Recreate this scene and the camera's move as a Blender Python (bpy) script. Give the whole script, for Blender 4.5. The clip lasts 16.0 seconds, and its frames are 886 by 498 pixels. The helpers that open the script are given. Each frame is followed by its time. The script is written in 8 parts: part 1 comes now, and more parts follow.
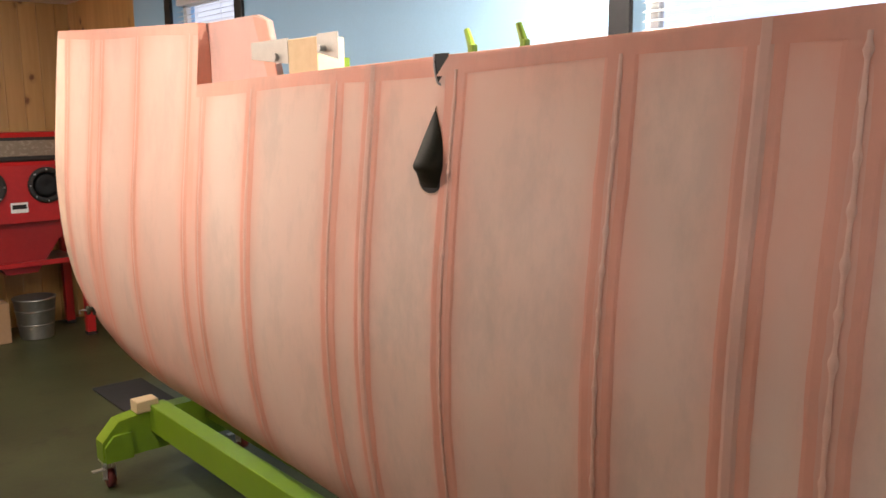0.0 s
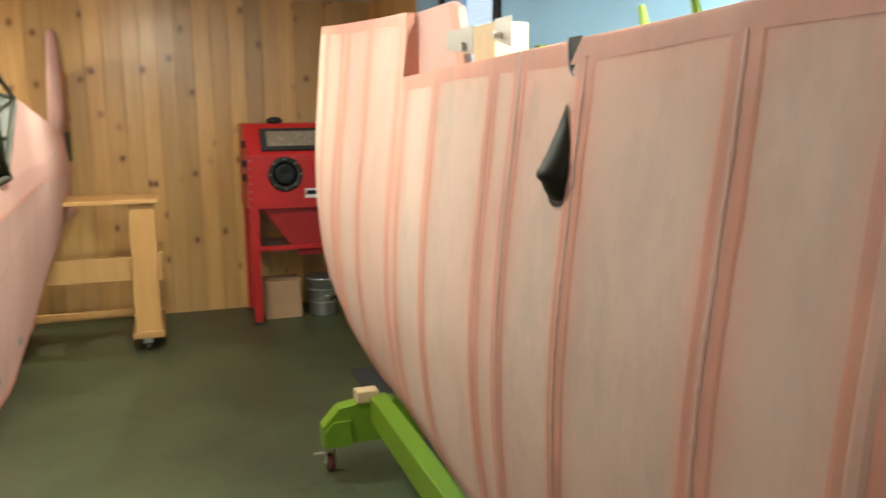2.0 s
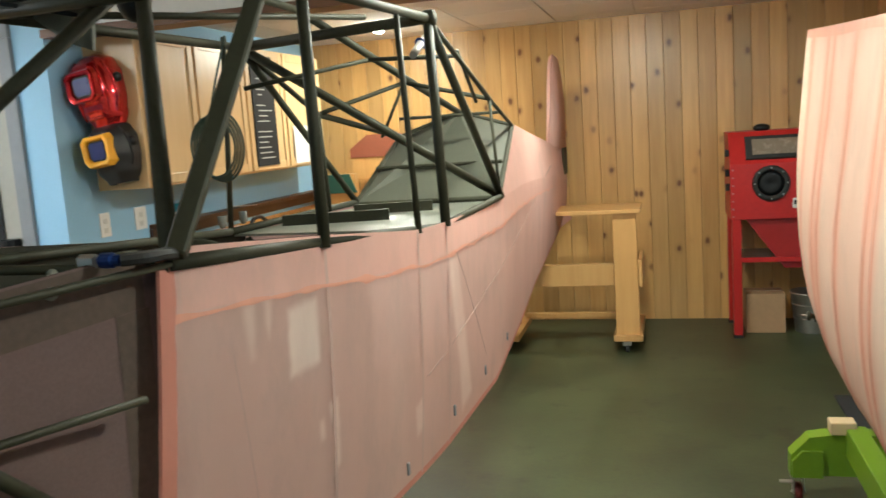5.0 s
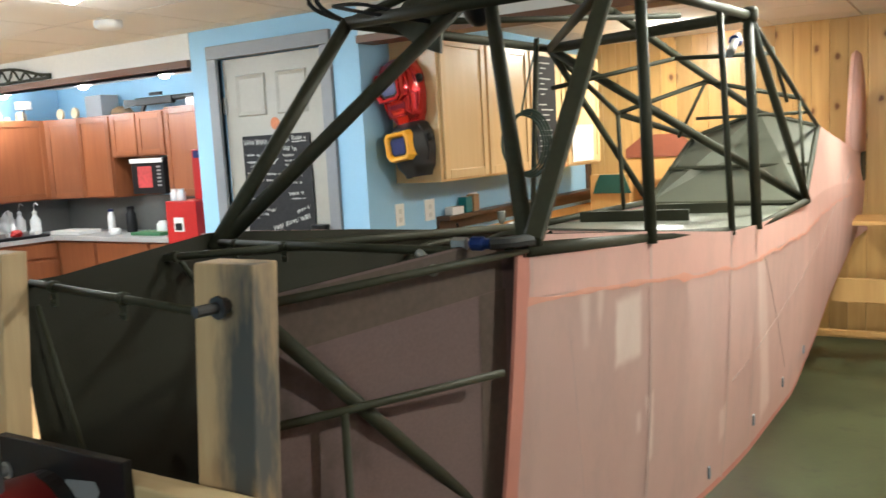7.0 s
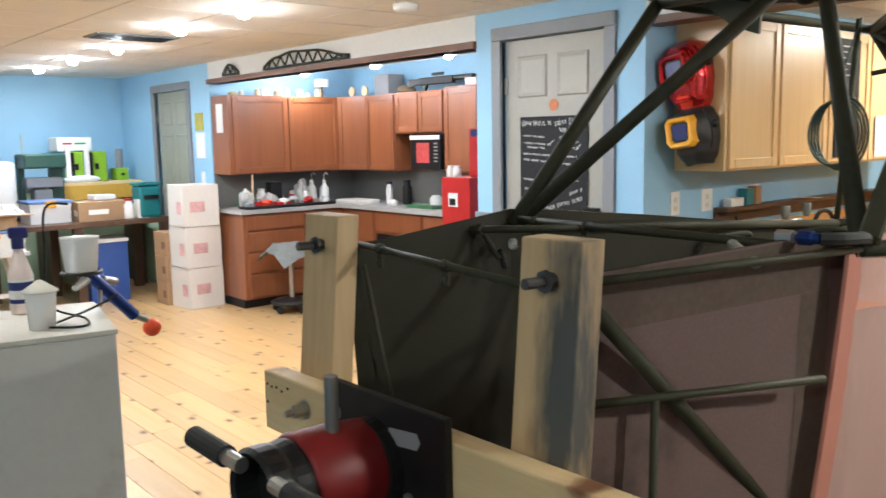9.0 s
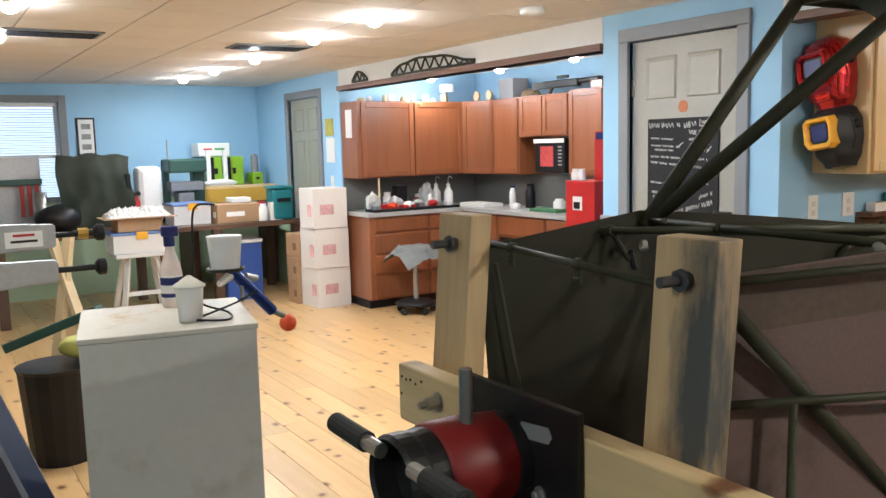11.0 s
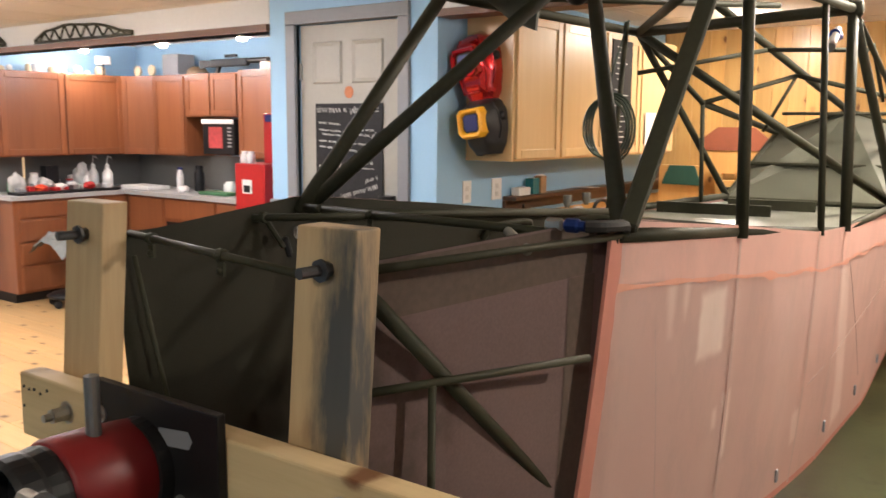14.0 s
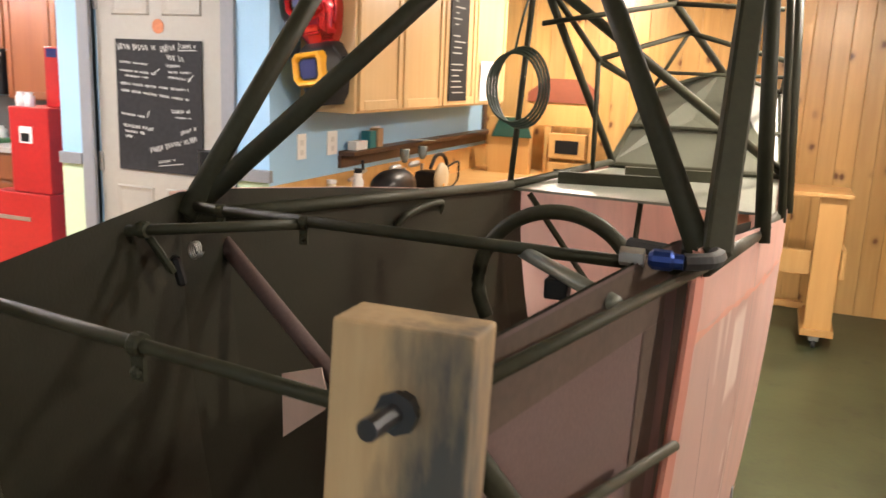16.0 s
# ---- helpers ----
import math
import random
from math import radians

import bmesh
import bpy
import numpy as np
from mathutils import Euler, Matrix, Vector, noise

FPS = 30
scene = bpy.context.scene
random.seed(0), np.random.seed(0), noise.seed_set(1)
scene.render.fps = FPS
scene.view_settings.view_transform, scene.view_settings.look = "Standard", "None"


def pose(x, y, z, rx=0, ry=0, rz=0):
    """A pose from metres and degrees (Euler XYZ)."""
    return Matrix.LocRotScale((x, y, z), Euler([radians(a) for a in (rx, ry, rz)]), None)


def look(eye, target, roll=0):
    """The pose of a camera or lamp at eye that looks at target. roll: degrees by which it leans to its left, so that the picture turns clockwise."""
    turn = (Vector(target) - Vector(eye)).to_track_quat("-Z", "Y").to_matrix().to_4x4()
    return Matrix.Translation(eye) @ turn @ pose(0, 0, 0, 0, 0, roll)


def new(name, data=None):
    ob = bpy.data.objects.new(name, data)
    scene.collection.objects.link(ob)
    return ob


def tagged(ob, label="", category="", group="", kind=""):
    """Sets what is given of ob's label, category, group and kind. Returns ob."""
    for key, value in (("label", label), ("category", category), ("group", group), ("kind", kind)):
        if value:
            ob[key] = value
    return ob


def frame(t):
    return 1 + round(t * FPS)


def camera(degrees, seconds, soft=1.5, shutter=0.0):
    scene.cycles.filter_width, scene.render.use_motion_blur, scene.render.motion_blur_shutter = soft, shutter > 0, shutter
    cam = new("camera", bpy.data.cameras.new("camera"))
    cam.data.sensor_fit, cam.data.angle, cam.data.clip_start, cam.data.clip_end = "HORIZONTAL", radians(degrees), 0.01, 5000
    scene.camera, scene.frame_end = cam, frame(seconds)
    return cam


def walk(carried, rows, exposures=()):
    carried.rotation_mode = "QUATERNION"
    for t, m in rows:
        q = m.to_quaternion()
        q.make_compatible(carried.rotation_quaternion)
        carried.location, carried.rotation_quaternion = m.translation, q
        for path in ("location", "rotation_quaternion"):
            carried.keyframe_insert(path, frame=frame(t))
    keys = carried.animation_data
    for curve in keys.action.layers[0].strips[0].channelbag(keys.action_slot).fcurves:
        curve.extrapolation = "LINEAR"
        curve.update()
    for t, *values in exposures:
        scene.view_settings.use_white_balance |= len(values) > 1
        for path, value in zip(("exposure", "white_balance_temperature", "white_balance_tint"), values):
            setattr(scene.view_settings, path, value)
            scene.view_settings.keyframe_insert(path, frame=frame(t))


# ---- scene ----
cam = camera(55.49, 16.0, shutter=0.4)
PATH = [
    (0, (0.132, 0.064, 1.485), (1.42, 1.56, 1.162), -0.7),
    (0.5, (0.266, 0.05, 1.494), (1.439, 1.635, 1.165), -0.8),
    (1, (0.413, 0.022, 1.497), (1.428, 1.714, 1.168), -0.1),
    (1.5, (0.53, 0.085, 1.486), (1.415, 1.846, 1.148), -0.5),
    (2, (0.625, 0.103, 1.49), (1.24, 1.977, 1.155), -0.6),
    (2.5, (0.734, 0.079, 1.493), (1.029, 2.025, 1.138), -0.1),
    (3, (0.761, 0.079, 1.499), (0.861, 2.043, 1.139), -0.9),
    (3.5, (0.75, 0.074, 1.507), (0.68, 2.042, 1.162), -1.7),
    (4, (0.74, 0.067, 1.513), (0.5, 2.026, 1.192), -2.6),
    (4.2, (0.74, 0.067, 1.52), (0.442, 2.019, 1.207), -3.0),
    (6.3, (0.686, -0.061, 1.54), (-0.191, 1.722, 1.31), -3.2),
    (6.5, (0.67, -0.064, 1.539), (-0.266, 1.688, 1.309), -3.0),
    (7, (0.629, -0.078, 1.539), (-0.428, 1.602, 1.294), -3.1),
    (7.5, (0.558, -0.087, 1.542), (-0.586, 1.533, 1.281), -2.9),
    (8, (0.534, -0.093, 1.537), (-0.739, 1.427, 1.272), -2.0),
    (8.5, (0.556, -0.106, 1.535), (-0.844, 1.297, 1.267), -1.2),
    (9, (0.565, -0.13, 1.537), (-0.941, 1.159, 1.275), -1.0),
    (9.5, (0.565, -0.147, 1.535), (-1.028, 1.035, 1.281), -1.2),
    (9.7, (0.568, -0.151, 1.536), (-1.057, 0.987, 1.282), -1.2),
    (11.8, (0.6, -0.184, 1.532), (-1.081, 0.872, 1.286), -1.4),
    (12, (0.613, -0.192, 1.537), (-1.034, 0.918, 1.302), -1.4),
    (12.5, (0.62, -0.175, 1.54), (-0.915, 1.09, 1.336), -1.5),
    (13, (0.622, -0.152, 1.539), (-0.769, 1.27, 1.324), -1.2),
    (13.5, (0.621, -0.131, 1.535), (-0.649, 1.394, 1.289), -0.5),
    (14, (0.577, -0.101, 1.536), (-0.582, 1.502, 1.243), 0.5),
    (14.5, (0.449, -0.068, 1.55), (-0.571, 1.615, 1.196), 1.1),
    (15, (0.348, -0.019, 1.558), (-0.601, 1.694, 1.15), 1.7),
    (15.5, (0.254, 0.084, 1.562), (-0.619, 1.834, 1.143), 2.0),
    (16, (0.122, 0.146, 1.568), (-0.586, 1.969, 1.15), 2.4),
]
EXPOSURES = [(0, -0.22, 6850, 22), (1.5, -0.08, 6500, 7), (3, -0.13, 6150, 0), (4.2, -0.2, 6150, 0), (6.3, 0.16, 6150, 2), (7.5, 0.1, 6100, 4), (9.7, 0.05, 6150, 8),
             (11.8, -0.12, 6500, 9), (13, -0.16, 6800, 15), (14, 0.0, 7000, 18), (15, 0.2, 7000, 18), (16, 0.42, 7000, 18)]
walk(cam, [(t, look(eye, target, roll)) for t, eye, target, roll in PATH], EXPOSURES)


# ---- how the plans of room, wing and hull lie in the world ----
ROOM = Matrix.Scale(0.94, 4)
WING = Matrix.Translation((1.3125, 1.3928, 1.5556)) @ Matrix.Rotation(radians(0.2), 4, "Z") @ Matrix.Scale(0.8957, 4) @ Matrix.Translation((-1.4, -1.4, -1.7))
RACK = Matrix.Translation((1.3126, 1.4073, 0)) @ Matrix.Scale(0.9163, 4) @ Matrix.Translation((-1.4, -1.4, 0))
HULL = Matrix.Translation((-0.0567, 0.6355, 1.3646)) @ Matrix.Rotation(radians(0.6), 4, "Z") @ Matrix.Scale(1.111, 4) @ Matrix.Translation((0, -0.5, -1.5))

# ---- light ----
world = bpy.data.worlds.new("world")
scene.world = world
world.use_nodes = True
_n, _l = world.node_tree.nodes, world.node_tree.links
_sky = _n.new("ShaderNodeTexSky")
_sky.sky_type, _sky.sun_disc = "NISHITA", False
_sky.sun_elevation, _sky.sun_rotation = radians(35), radians(120)
_l.new(_sky.outputs[0], _n["Background"].inputs[0])
_n["Background"].inputs[1].default_value = 0.12

ALCOVE = [(-6.85, 4.45), (-5.73, 4.5), (-4.66, 4.46)]
# the last five are out of view, added to brighten wing, hull and stand
LAMPS = [(-8.65, 2.43, 34), (-7.54, 2.42, 34), (-6.41, 2.42, 34), (-4.98, 2.33, 44), (-4.03, 2.31, 44), (-2.75, 2.35, 52), (-1.2, 6.0, 62),
         (-5.6, 0.4, 30), (-4.3, 0.35, 30), (-2.2, 0.1, 10), (0.6, 4.6, 74), (0.45, 2.9, 76), (1.74, 1.65, 90), (0.6, -1.7, 62)]
CEIL = 2.41


def lamp(kind_, x, y, z, watts, colour, size):
    data = bpy.data.lights.new("lamp_light", kind_)
    data.energy, data.color = watts, colour
    if kind_ == "AREA":
        data.shape, data.size = "DISK", size
    else:
        data.shadow_soft_size = size
    new("lamp_light", data).location = ROOM @ Vector((x, y, z))


# reflector bulbs: most of the light goes down, some spills on the ceiling
for lx, ly, lw in LAMPS:
    tone = (0.90, 0.97, 1.06) if lx < -2.4 else (0.98, 0.95, 0.82)
    lamp("AREA", lx, ly, CEIL - 0.075, lw * 0.40, tone, 0.15)
    lamp("POINT", lx, ly, CEIL - 0.08, lw * 0.14, tone, 0.035)
for lx, ly in ALCOVE:
    alcove_light = bpy.data.lights.new("lamp_light", "POINT")
    alcove_light.energy, alcove_light.color, alcove_light.shadow_soft_size = 13.0, (0.97, 0.97, 1.0), 0.05
    new("lamp_light", alcove_light).location = ROOM @ Vector((lx, ly, 2.2))

# ---- materials ----
KEEP = {}


def nodes(name):
    m = bpy.data.materials.new(name)
    m.use_nodes = True
    t = m.node_tree
    return m, t.nodes, t.links, t.nodes["Principled BSDF"]


def coords(n, l, scale=(1, 1, 1)):
    tc, mp = n.new("ShaderNodeTexCoord"), n.new("ShaderNodeMapping")
    mp.inputs["Scale"].default_value = scale
    l.new(tc.outputs["Object"], mp.inputs["Vector"])
    return mp.outputs[0]


def noise_tex(n, l, vec, scale, detail=4.0, rough=0.55):
    t = n.new("ShaderNodeTexNoise")
    t.inputs["Scale"].default_value, t.inputs["Detail"].default_value, t.inputs["Roughness"].default_value = scale, detail, rough
    l.new(vec, t.inputs["Vector"])
    return t.outputs["Fac"]


def ramp(n, l, fac, stops):
    r = n.new("ShaderNodeValToRGB")
    while len(r.color_ramp.elements) < len(stops):
        r.color_ramp.elements.new(0.5)
    for e, (p, c) in zip(r.color_ramp.elements, stops):
        e.position, e.color = p, (*c, 1) if len(c) == 3 else c
    l.new(fac, r.inputs[0])
    return r.outputs[0]


def mixc(n, l, fac, a, b, how="MIX"):
    m = n.new("ShaderNodeMix")
    m.data_type, m.blend_type = "RGBA", how
    if isinstance(fac, float):
        m.inputs[0].default_value = fac
    else:
        l.new(fac, m.inputs[0])
    for i, v in ((6, a), (7, b)):
        if isinstance(v, tuple):
            m.inputs[i].default_value = (*v, 1)
        else:
            l.new(v, m.inputs[i])
    return m.outputs[2]


def bump(n, l, p, height, strength, dist=0.01):
    b = n.new("ShaderNodeBump")
    b.inputs["Strength"].default_value, b.inputs["Distance"].default_value = strength, dist
    l.new(height, b.inputs["Height"])
    l.new(b.outputs[0], p.inputs["Normal"])


def paint(name, c, rough=0.5, metal=0.0, vary=0.12, grain=40.0, relief=0.08, coat=0.0, stain=None, gloss=0.5):
    """Plain coloured surface with blotches, grain and a slight relief."""
    if name in KEEP:
        return KEEP[name]
    m, n, l, p = nodes(name)
    v = coords(n, l)
    big, fine = noise_tex(n, l, v, 1.7, 5), noise_tex(n, l, v, grain, 3)
    lo, hi = tuple(x * (1 - vary) for x in c), tuple(min(1, x * (1 + vary)) for x in c)
    col = ramp(n, l, big, [(0.3, lo), (0.7, hi)])
    col = mixc(n, l, 0.35, col, ramp(n, l, fine, [(0.35, lo), (0.65, hi)]))
    if stain:
        col = mixc(n, l, ramp(n, l, noise_tex(n, l, v, 4.5, 6, 0.65), [(0.56, (0, 0, 0)), (0.7, (1, 1, 1))]), col, stain)
    l.new(col, p.inputs["Base Color"])
    rr = n.new("ShaderNodeMapRange")
    l.new(fine, rr.inputs[0])
    rr.inputs[3].default_value, rr.inputs[4].default_value = max(0.03, rough - 0.08), min(1, rough + 0.1)
    l.new(rr.outputs[0], p.inputs["Roughness"])
    p.inputs["Metallic"].default_value, p.inputs["Coat Weight"].default_value = metal, coat
    p.inputs["Specular IOR Level"].default_value = gloss
    bump(n, l, p, fine, relief, 0.002)
    KEEP[name] = m
    return m


def wood(name, light, dark, axis=2, rough=0.45, knots=0.0, grain=1.0, tint=0.35, coat=0.0, depth=1, stain=None):
    """Boards whose grain runs along an axis, each object toned by its own random value, with dark knots."""
    if name in KEEP:
        return KEEP[name]
    m, n, l, p = nodes(name)
    sc = [14.0 * grain] * 3
    sc[axis] = 0.9 * grain
    info = n.new("ShaderNodeObjectInfo")
    tc = n.new("ShaderNodeTexCoord")
    sh = n.new("ShaderNodeVectorMath")
    sh.operation = "MULTIPLY_ADD"
    comb = n.new("ShaderNodeCombineXYZ")
    for i in range(3):
        l.new(info.outputs["Random"], comb.inputs[i])
    l.new(comb.outputs[0], sh.inputs[0])
    sh.inputs[1].default_value = (7.3, 11.1, 5.7)
    l.new(tc.outputs["Object"], sh.inputs[2])
    mp = n.new("ShaderNodeMapping")
    mp.inputs["Scale"].default_value = sc
    l.new(sh.outputs[0], mp.inputs[0])
    streak = noise_tex(n, l, mp.outputs[0], 2.2, 6, 0.6)
    broad = noise_tex(n, l, mp.outputs[0], 0.35, 3)
    col = ramp(n, l, streak, [(0.25, dark), (0.5, tuple((a + b) / 2 for a, b in zip(light, dark))), (0.75, light)])
    col = mixc(n, l, 0.5, col, ramp(n, l, broad, [(0.3, dark), (0.7, light)]))
    tone = ramp(n, l, info.outputs["Random"], [(0.0, (1 - tint, 1 - tint, 1 - tint * 1.1)), (1.0, (1.12, 1.08, 1.0))])
    col = mixc(n, l, 1.0, col, tone, "MULTIPLY")
    if knots:
        sep, flat, km = n.new("ShaderNodeSeparateXYZ"), n.new("ShaderNodeCombineXYZ"), n.new("ShaderNodeMapping")
        l.new(sh.outputs[0], sep.inputs[0])
        l.new(sep.outputs[3 - axis - depth], flat.inputs[0])
        l.new(sep.outputs[axis], flat.inputs[1])
        km.inputs["Scale"].default_value = (5.6, 3.9, 1.0)
        l.new(flat.outputs[0], km.inputs[0])
        vo = n.new("ShaderNodeTexVoronoi")
        vo.voronoi_dimensions = "2D"
        vo.inputs["Scale"].default_value = knots
        l.new(km.outputs[0], vo.inputs["Vector"])
        wob = n.new("ShaderNodeMath")
        wob.operation = "MULTIPLY_ADD"
        l.new(noise_tex(n, l, sh.outputs[0], 34.0, 3), wob.inputs[0])
        wob.inputs[1].default_value = 0.11
        l.new(vo.outputs["Distance"], wob.inputs[2])
        few = n.new("ShaderNodeMath")
        few.operation = "MULTIPLY"
        l.new(ramp(n, l, wob.outputs[0], [(0.10, (0.95, 0.95, 0.95)), (0.135, (0.7, 0.7, 0.7)), (0.165, (0.25, 0.25, 0.25)), (0.26, (0, 0, 0))]), few.inputs[0])
        l.new(ramp(n, l, vo.outputs["Color"], [(0.49, (0, 0, 0)), (0.56, (1, 1, 1))]), few.inputs[1])
        col = mixc(n, l, few.outputs[0], col, (0.13, 0.042, 0.012))
    if stain:
        sm = n.new("ShaderNodeMapping")
        sm.inputs["Scale"].default_value = [3.0 if i == axis else 24.0 for i in range(3)]
        l.new(sh.outputs[0], sm.inputs[0])
        col = mixc(n, l, ramp(n, l, noise_tex(n, l, sm.outputs[0], 1.0, 5, 0.6), [(0.46, (0, 0, 0)), (0.66, (0.92, 0.92, 0.92))]), col, stain)
    l.new(col, p.inputs["Base Color"])
    p.inputs["Roughness"].default_value, p.inputs["Coat Weight"].default_value = rough, coat
    p.inputs["Coat Roughness"].default_value = 0.25
    bump(n, l, p, streak, 0.15, 0.003)
    KEEP[name] = m
    return m


def glow(name, c, strength):
    m, n, l, p = nodes(name)
    p.inputs["Base Color"].default_value = (*c, 1)
    p.inputs["Emission Color"].default_value = (*c, 1)
    p.inputs["Emission Strength"].default_value = strength
    return m


def clear(name, c=(1, 1, 1), rough=0.05, weight=0.9):
    m, n, l, p = nodes(name)
    p.inputs["Base Color"].default_value = (*c, 1)
    p.inputs["Roughness"].default_value, p.inputs["Transmission Weight"].default_value, p.inputs["IOR"].default_value = rough, weight, 1.3
    return m


def fabric(name, a, b, weave=260.0, blotch=2.4, rough=0.6, through_light=0.25, bleed_glow=None):
    """Doped cloth: translucent, blotchy where the dope lies thick, with a fine weave."""
    m, n, l, p = nodes(name)
    v = coords(n, l)
    s = coords(n, l, (3.0, 3.0, 0.8))
    col = mixc(n, l, noise_tex(n, l, s, blotch, 6, 0.6), a, b)
    mott = noise_tex(n, l, v, 1.1, 4)
    dab = noise_tex(n, l, coords(n, l, (1.0, 1.0, 0.5)), 7.0, 7, 0.7)
    col = mixc(n, l, ramp(n, l, dab, [(0.38, (0.55, 0.55, 0.55)), (0.52, (0, 0, 0))]), col, tuple(x * 0.78 for x in b))
    col = mixc(n, l, ramp(n, l, mott, [(0.35, (0, 0, 0)), (0.75, (0.6, 0.6, 0.6))]), col, tuple(x * 0.8 for x in a))
    # second tone: dope bleed on the wing, painted transmitted light on the fuselage
    if bleed_glow:
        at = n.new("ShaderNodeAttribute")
        at.attribute_name = "bleed_glow"
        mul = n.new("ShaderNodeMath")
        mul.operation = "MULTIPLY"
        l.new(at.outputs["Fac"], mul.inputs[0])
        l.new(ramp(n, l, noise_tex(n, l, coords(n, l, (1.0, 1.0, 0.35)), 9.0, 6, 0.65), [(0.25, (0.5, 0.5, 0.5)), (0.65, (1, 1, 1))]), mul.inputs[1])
        col = mixc(n, l, mul.outputs[0], col, bleed_glow)
    l.new(col, p.inputs["Base Color"])
    p.inputs["Roughness"].default_value = rough
    p.inputs["Specular IOR Level"].default_value = 0.35
    w = noise_tex(n, l, v, weave, 2)
    bump(n, l, p, w, 0.06, 0.001)
    tr, mx = n.new("ShaderNodeBsdfTranslucent"), n.new("ShaderNodeMixShader")
    l.new(col, tr.inputs[0])
    mx.inputs[0].default_value = through_light
    l.new(p.outputs[0], mx.inputs[1])
    l.new(tr.outputs[0], mx.inputs[2])
    l.new(mx.outputs[0], n["Material Output"].inputs[0])
    return m


BLUE = paint("blue_wall_paint", (0.30, 0.52, 0.72), 0.6, vary=0.05, grain=120, relief=0.15)
GREEN_LOW = paint("pale_green_paint", (0.48, 0.62, 0.42), 0.6, vary=0.06)
WHITE_WALL = paint("white_wall_paint", (0.66, 0.66, 0.64), 0.65, vary=0.05)
GREY_TRIM = paint("grey_trim_paint", (0.20, 0.21, 0.23), 0.45, vary=0.08)
DOOR_GREY = paint("warm_grey_door_paint", (0.33, 0.317, 0.28), 0.45, vary=0.06)
DOOR_OLIVE = paint("olive_grey_door_paint", (0.27, 0.28, 0.23), 0.45, vary=0.08)
TILE = paint("ceiling_tile", (0.76, 0.71, 0.65), 0.9, vary=0.04, grain=150, relief=0.4)
CONCRETE = paint("green_grey_concrete", (0.043, 0.053, 0.024), 0.42, vary=0.55, grain=38, relief=0.2, stain=(0.026, 0.030, 0.016))
PINE = wood("knotty_pine", (0.76, 0.48, 0.20), (0.47, 0.255, 0.08), 2, 0.35, knots=1.0, coat=0.2, tint=0.34)
PINE_SIDE = wood("knotty_pine_dado", (0.68, 0.42, 0.17), (0.43, 0.225, 0.07), 2, 0.35, knots=1.0, coat=0.2, tint=0.2, depth=0)
PINE_FLOOR = wood("pine_floor", (0.72, 0.48, 0.24), (0.55, 0.33, 0.14), 0, 0.32, knots=1.0, coat=0.3, tint=0.16, depth=2)
CHERRY = wood("cherry_cabinet", (0.30, 0.108, 0.045), (0.195, 0.062, 0.026), 2, 0.35, coat=0.3, tint=0.12)
MAPLE = wood("maple_cabinet", (0.72, 0.52, 0.29), (0.60, 0.40, 0.20), 2, 0.4, coat=0.2, tint=0.1)
LUMBER = wood("pale_lumber", (0.62, 0.50, 0.33), (0.50, 0.37, 0.21), 0, 0.6, tint=0.1)
BEAM_WOOD = wood("knotty_lumber", (0.68, 0.54, 0.34), (0.48, 0.35, 0.19), 0, 0.6, knots=1.2, grain=2.2, tint=0.1)
BENCH_WOOD = wood("bench_pine", (0.60, 0.36, 0.14), (0.45, 0.24, 0.08), 2, 0.5, tint=0.15)
DARK_WOOD = wood("dark_wood", (0.11, 0.06, 0.035), (0.06, 0.03, 0.02), 0, 0.45, tint=0.2)
BROWN_TRIM = wood("brown_trim", (0.16, 0.07, 0.035), (0.09, 0.04, 0.02), 0, 0.5, tint=0.1)
WING_CLOTH = fabric("wing_cloth", (0.79, 0.57, 0.47), (0.77, 0.64, 0.545), bleed_glow=(0.80, 0.385, 0.28))
TAPE_CLOTH = fabric("salmon_tape", (0.80, 0.375, 0.27), (0.83, 0.48, 0.37), blotch=5.0, rough=0.5)
RIDGE_CLOTH = fabric("pale_salmon_ridge", (0.86, 0.62, 0.51), (0.78, 0.46, 0.36), blotch=9.0, rough=0.45)
BAND_CLOTH = fabric("salmon_spar_band", (0.80, 0.49, 0.39), (0.82, 0.55, 0.45), blotch=7.0)
CREAM_CLOTH = fabric("cream_tip_cloth", (0.78, 0.62, 0.48), (0.76, 0.56, 0.45))
# second tone: light shining through from inside, painted into the cloth
FUS_CLOTH = fabric("fuselage_cloth", (0.70, 0.45, 0.395), (0.74, 0.53, 0.475), blotch=1.8, through_light=0.4, bleed_glow=(0.95, 0.80, 0.72))
EDGE_TAPE = fabric("reddish_edge_tape", (0.64, 0.25, 0.19), (0.70, 0.34, 0.27), blotch=6.0)
OVERSPRAY_SHADE = paint("olive_overspray_shade", (0.085, 0.062, 0.05), 0.7, vary=0.3, grain=90, gloss=0.2)
TUBE_SHADE = fabric("grey_tube_shade_cloth", (0.62, 0.43, 0.385), (0.66, 0.48, 0.43))
DARK_TUBE_SHADE = fabric("dark_tube_shade_cloth", (0.40, 0.28, 0.25), (0.46, 0.33, 0.29))
FUS_PINK = fabric("fuselage_pink", (0.74, 0.43, 0.37), (0.78, 0.53, 0.46), blotch=3.0)
LIGHT_SPOT = fabric("pale_cloth_spot", (0.87, 0.68, 0.61), (0.84, 0.64, 0.57))
MAUVE = paint("mauve_cloth_back", (0.125, 0.085, 0.080), 0.75, vary=0.2, grain=200, relief=0.12, stain=(0.07, 0.052, 0.045), gloss=0.2)
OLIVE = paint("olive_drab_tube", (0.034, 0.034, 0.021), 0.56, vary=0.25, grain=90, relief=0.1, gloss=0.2)
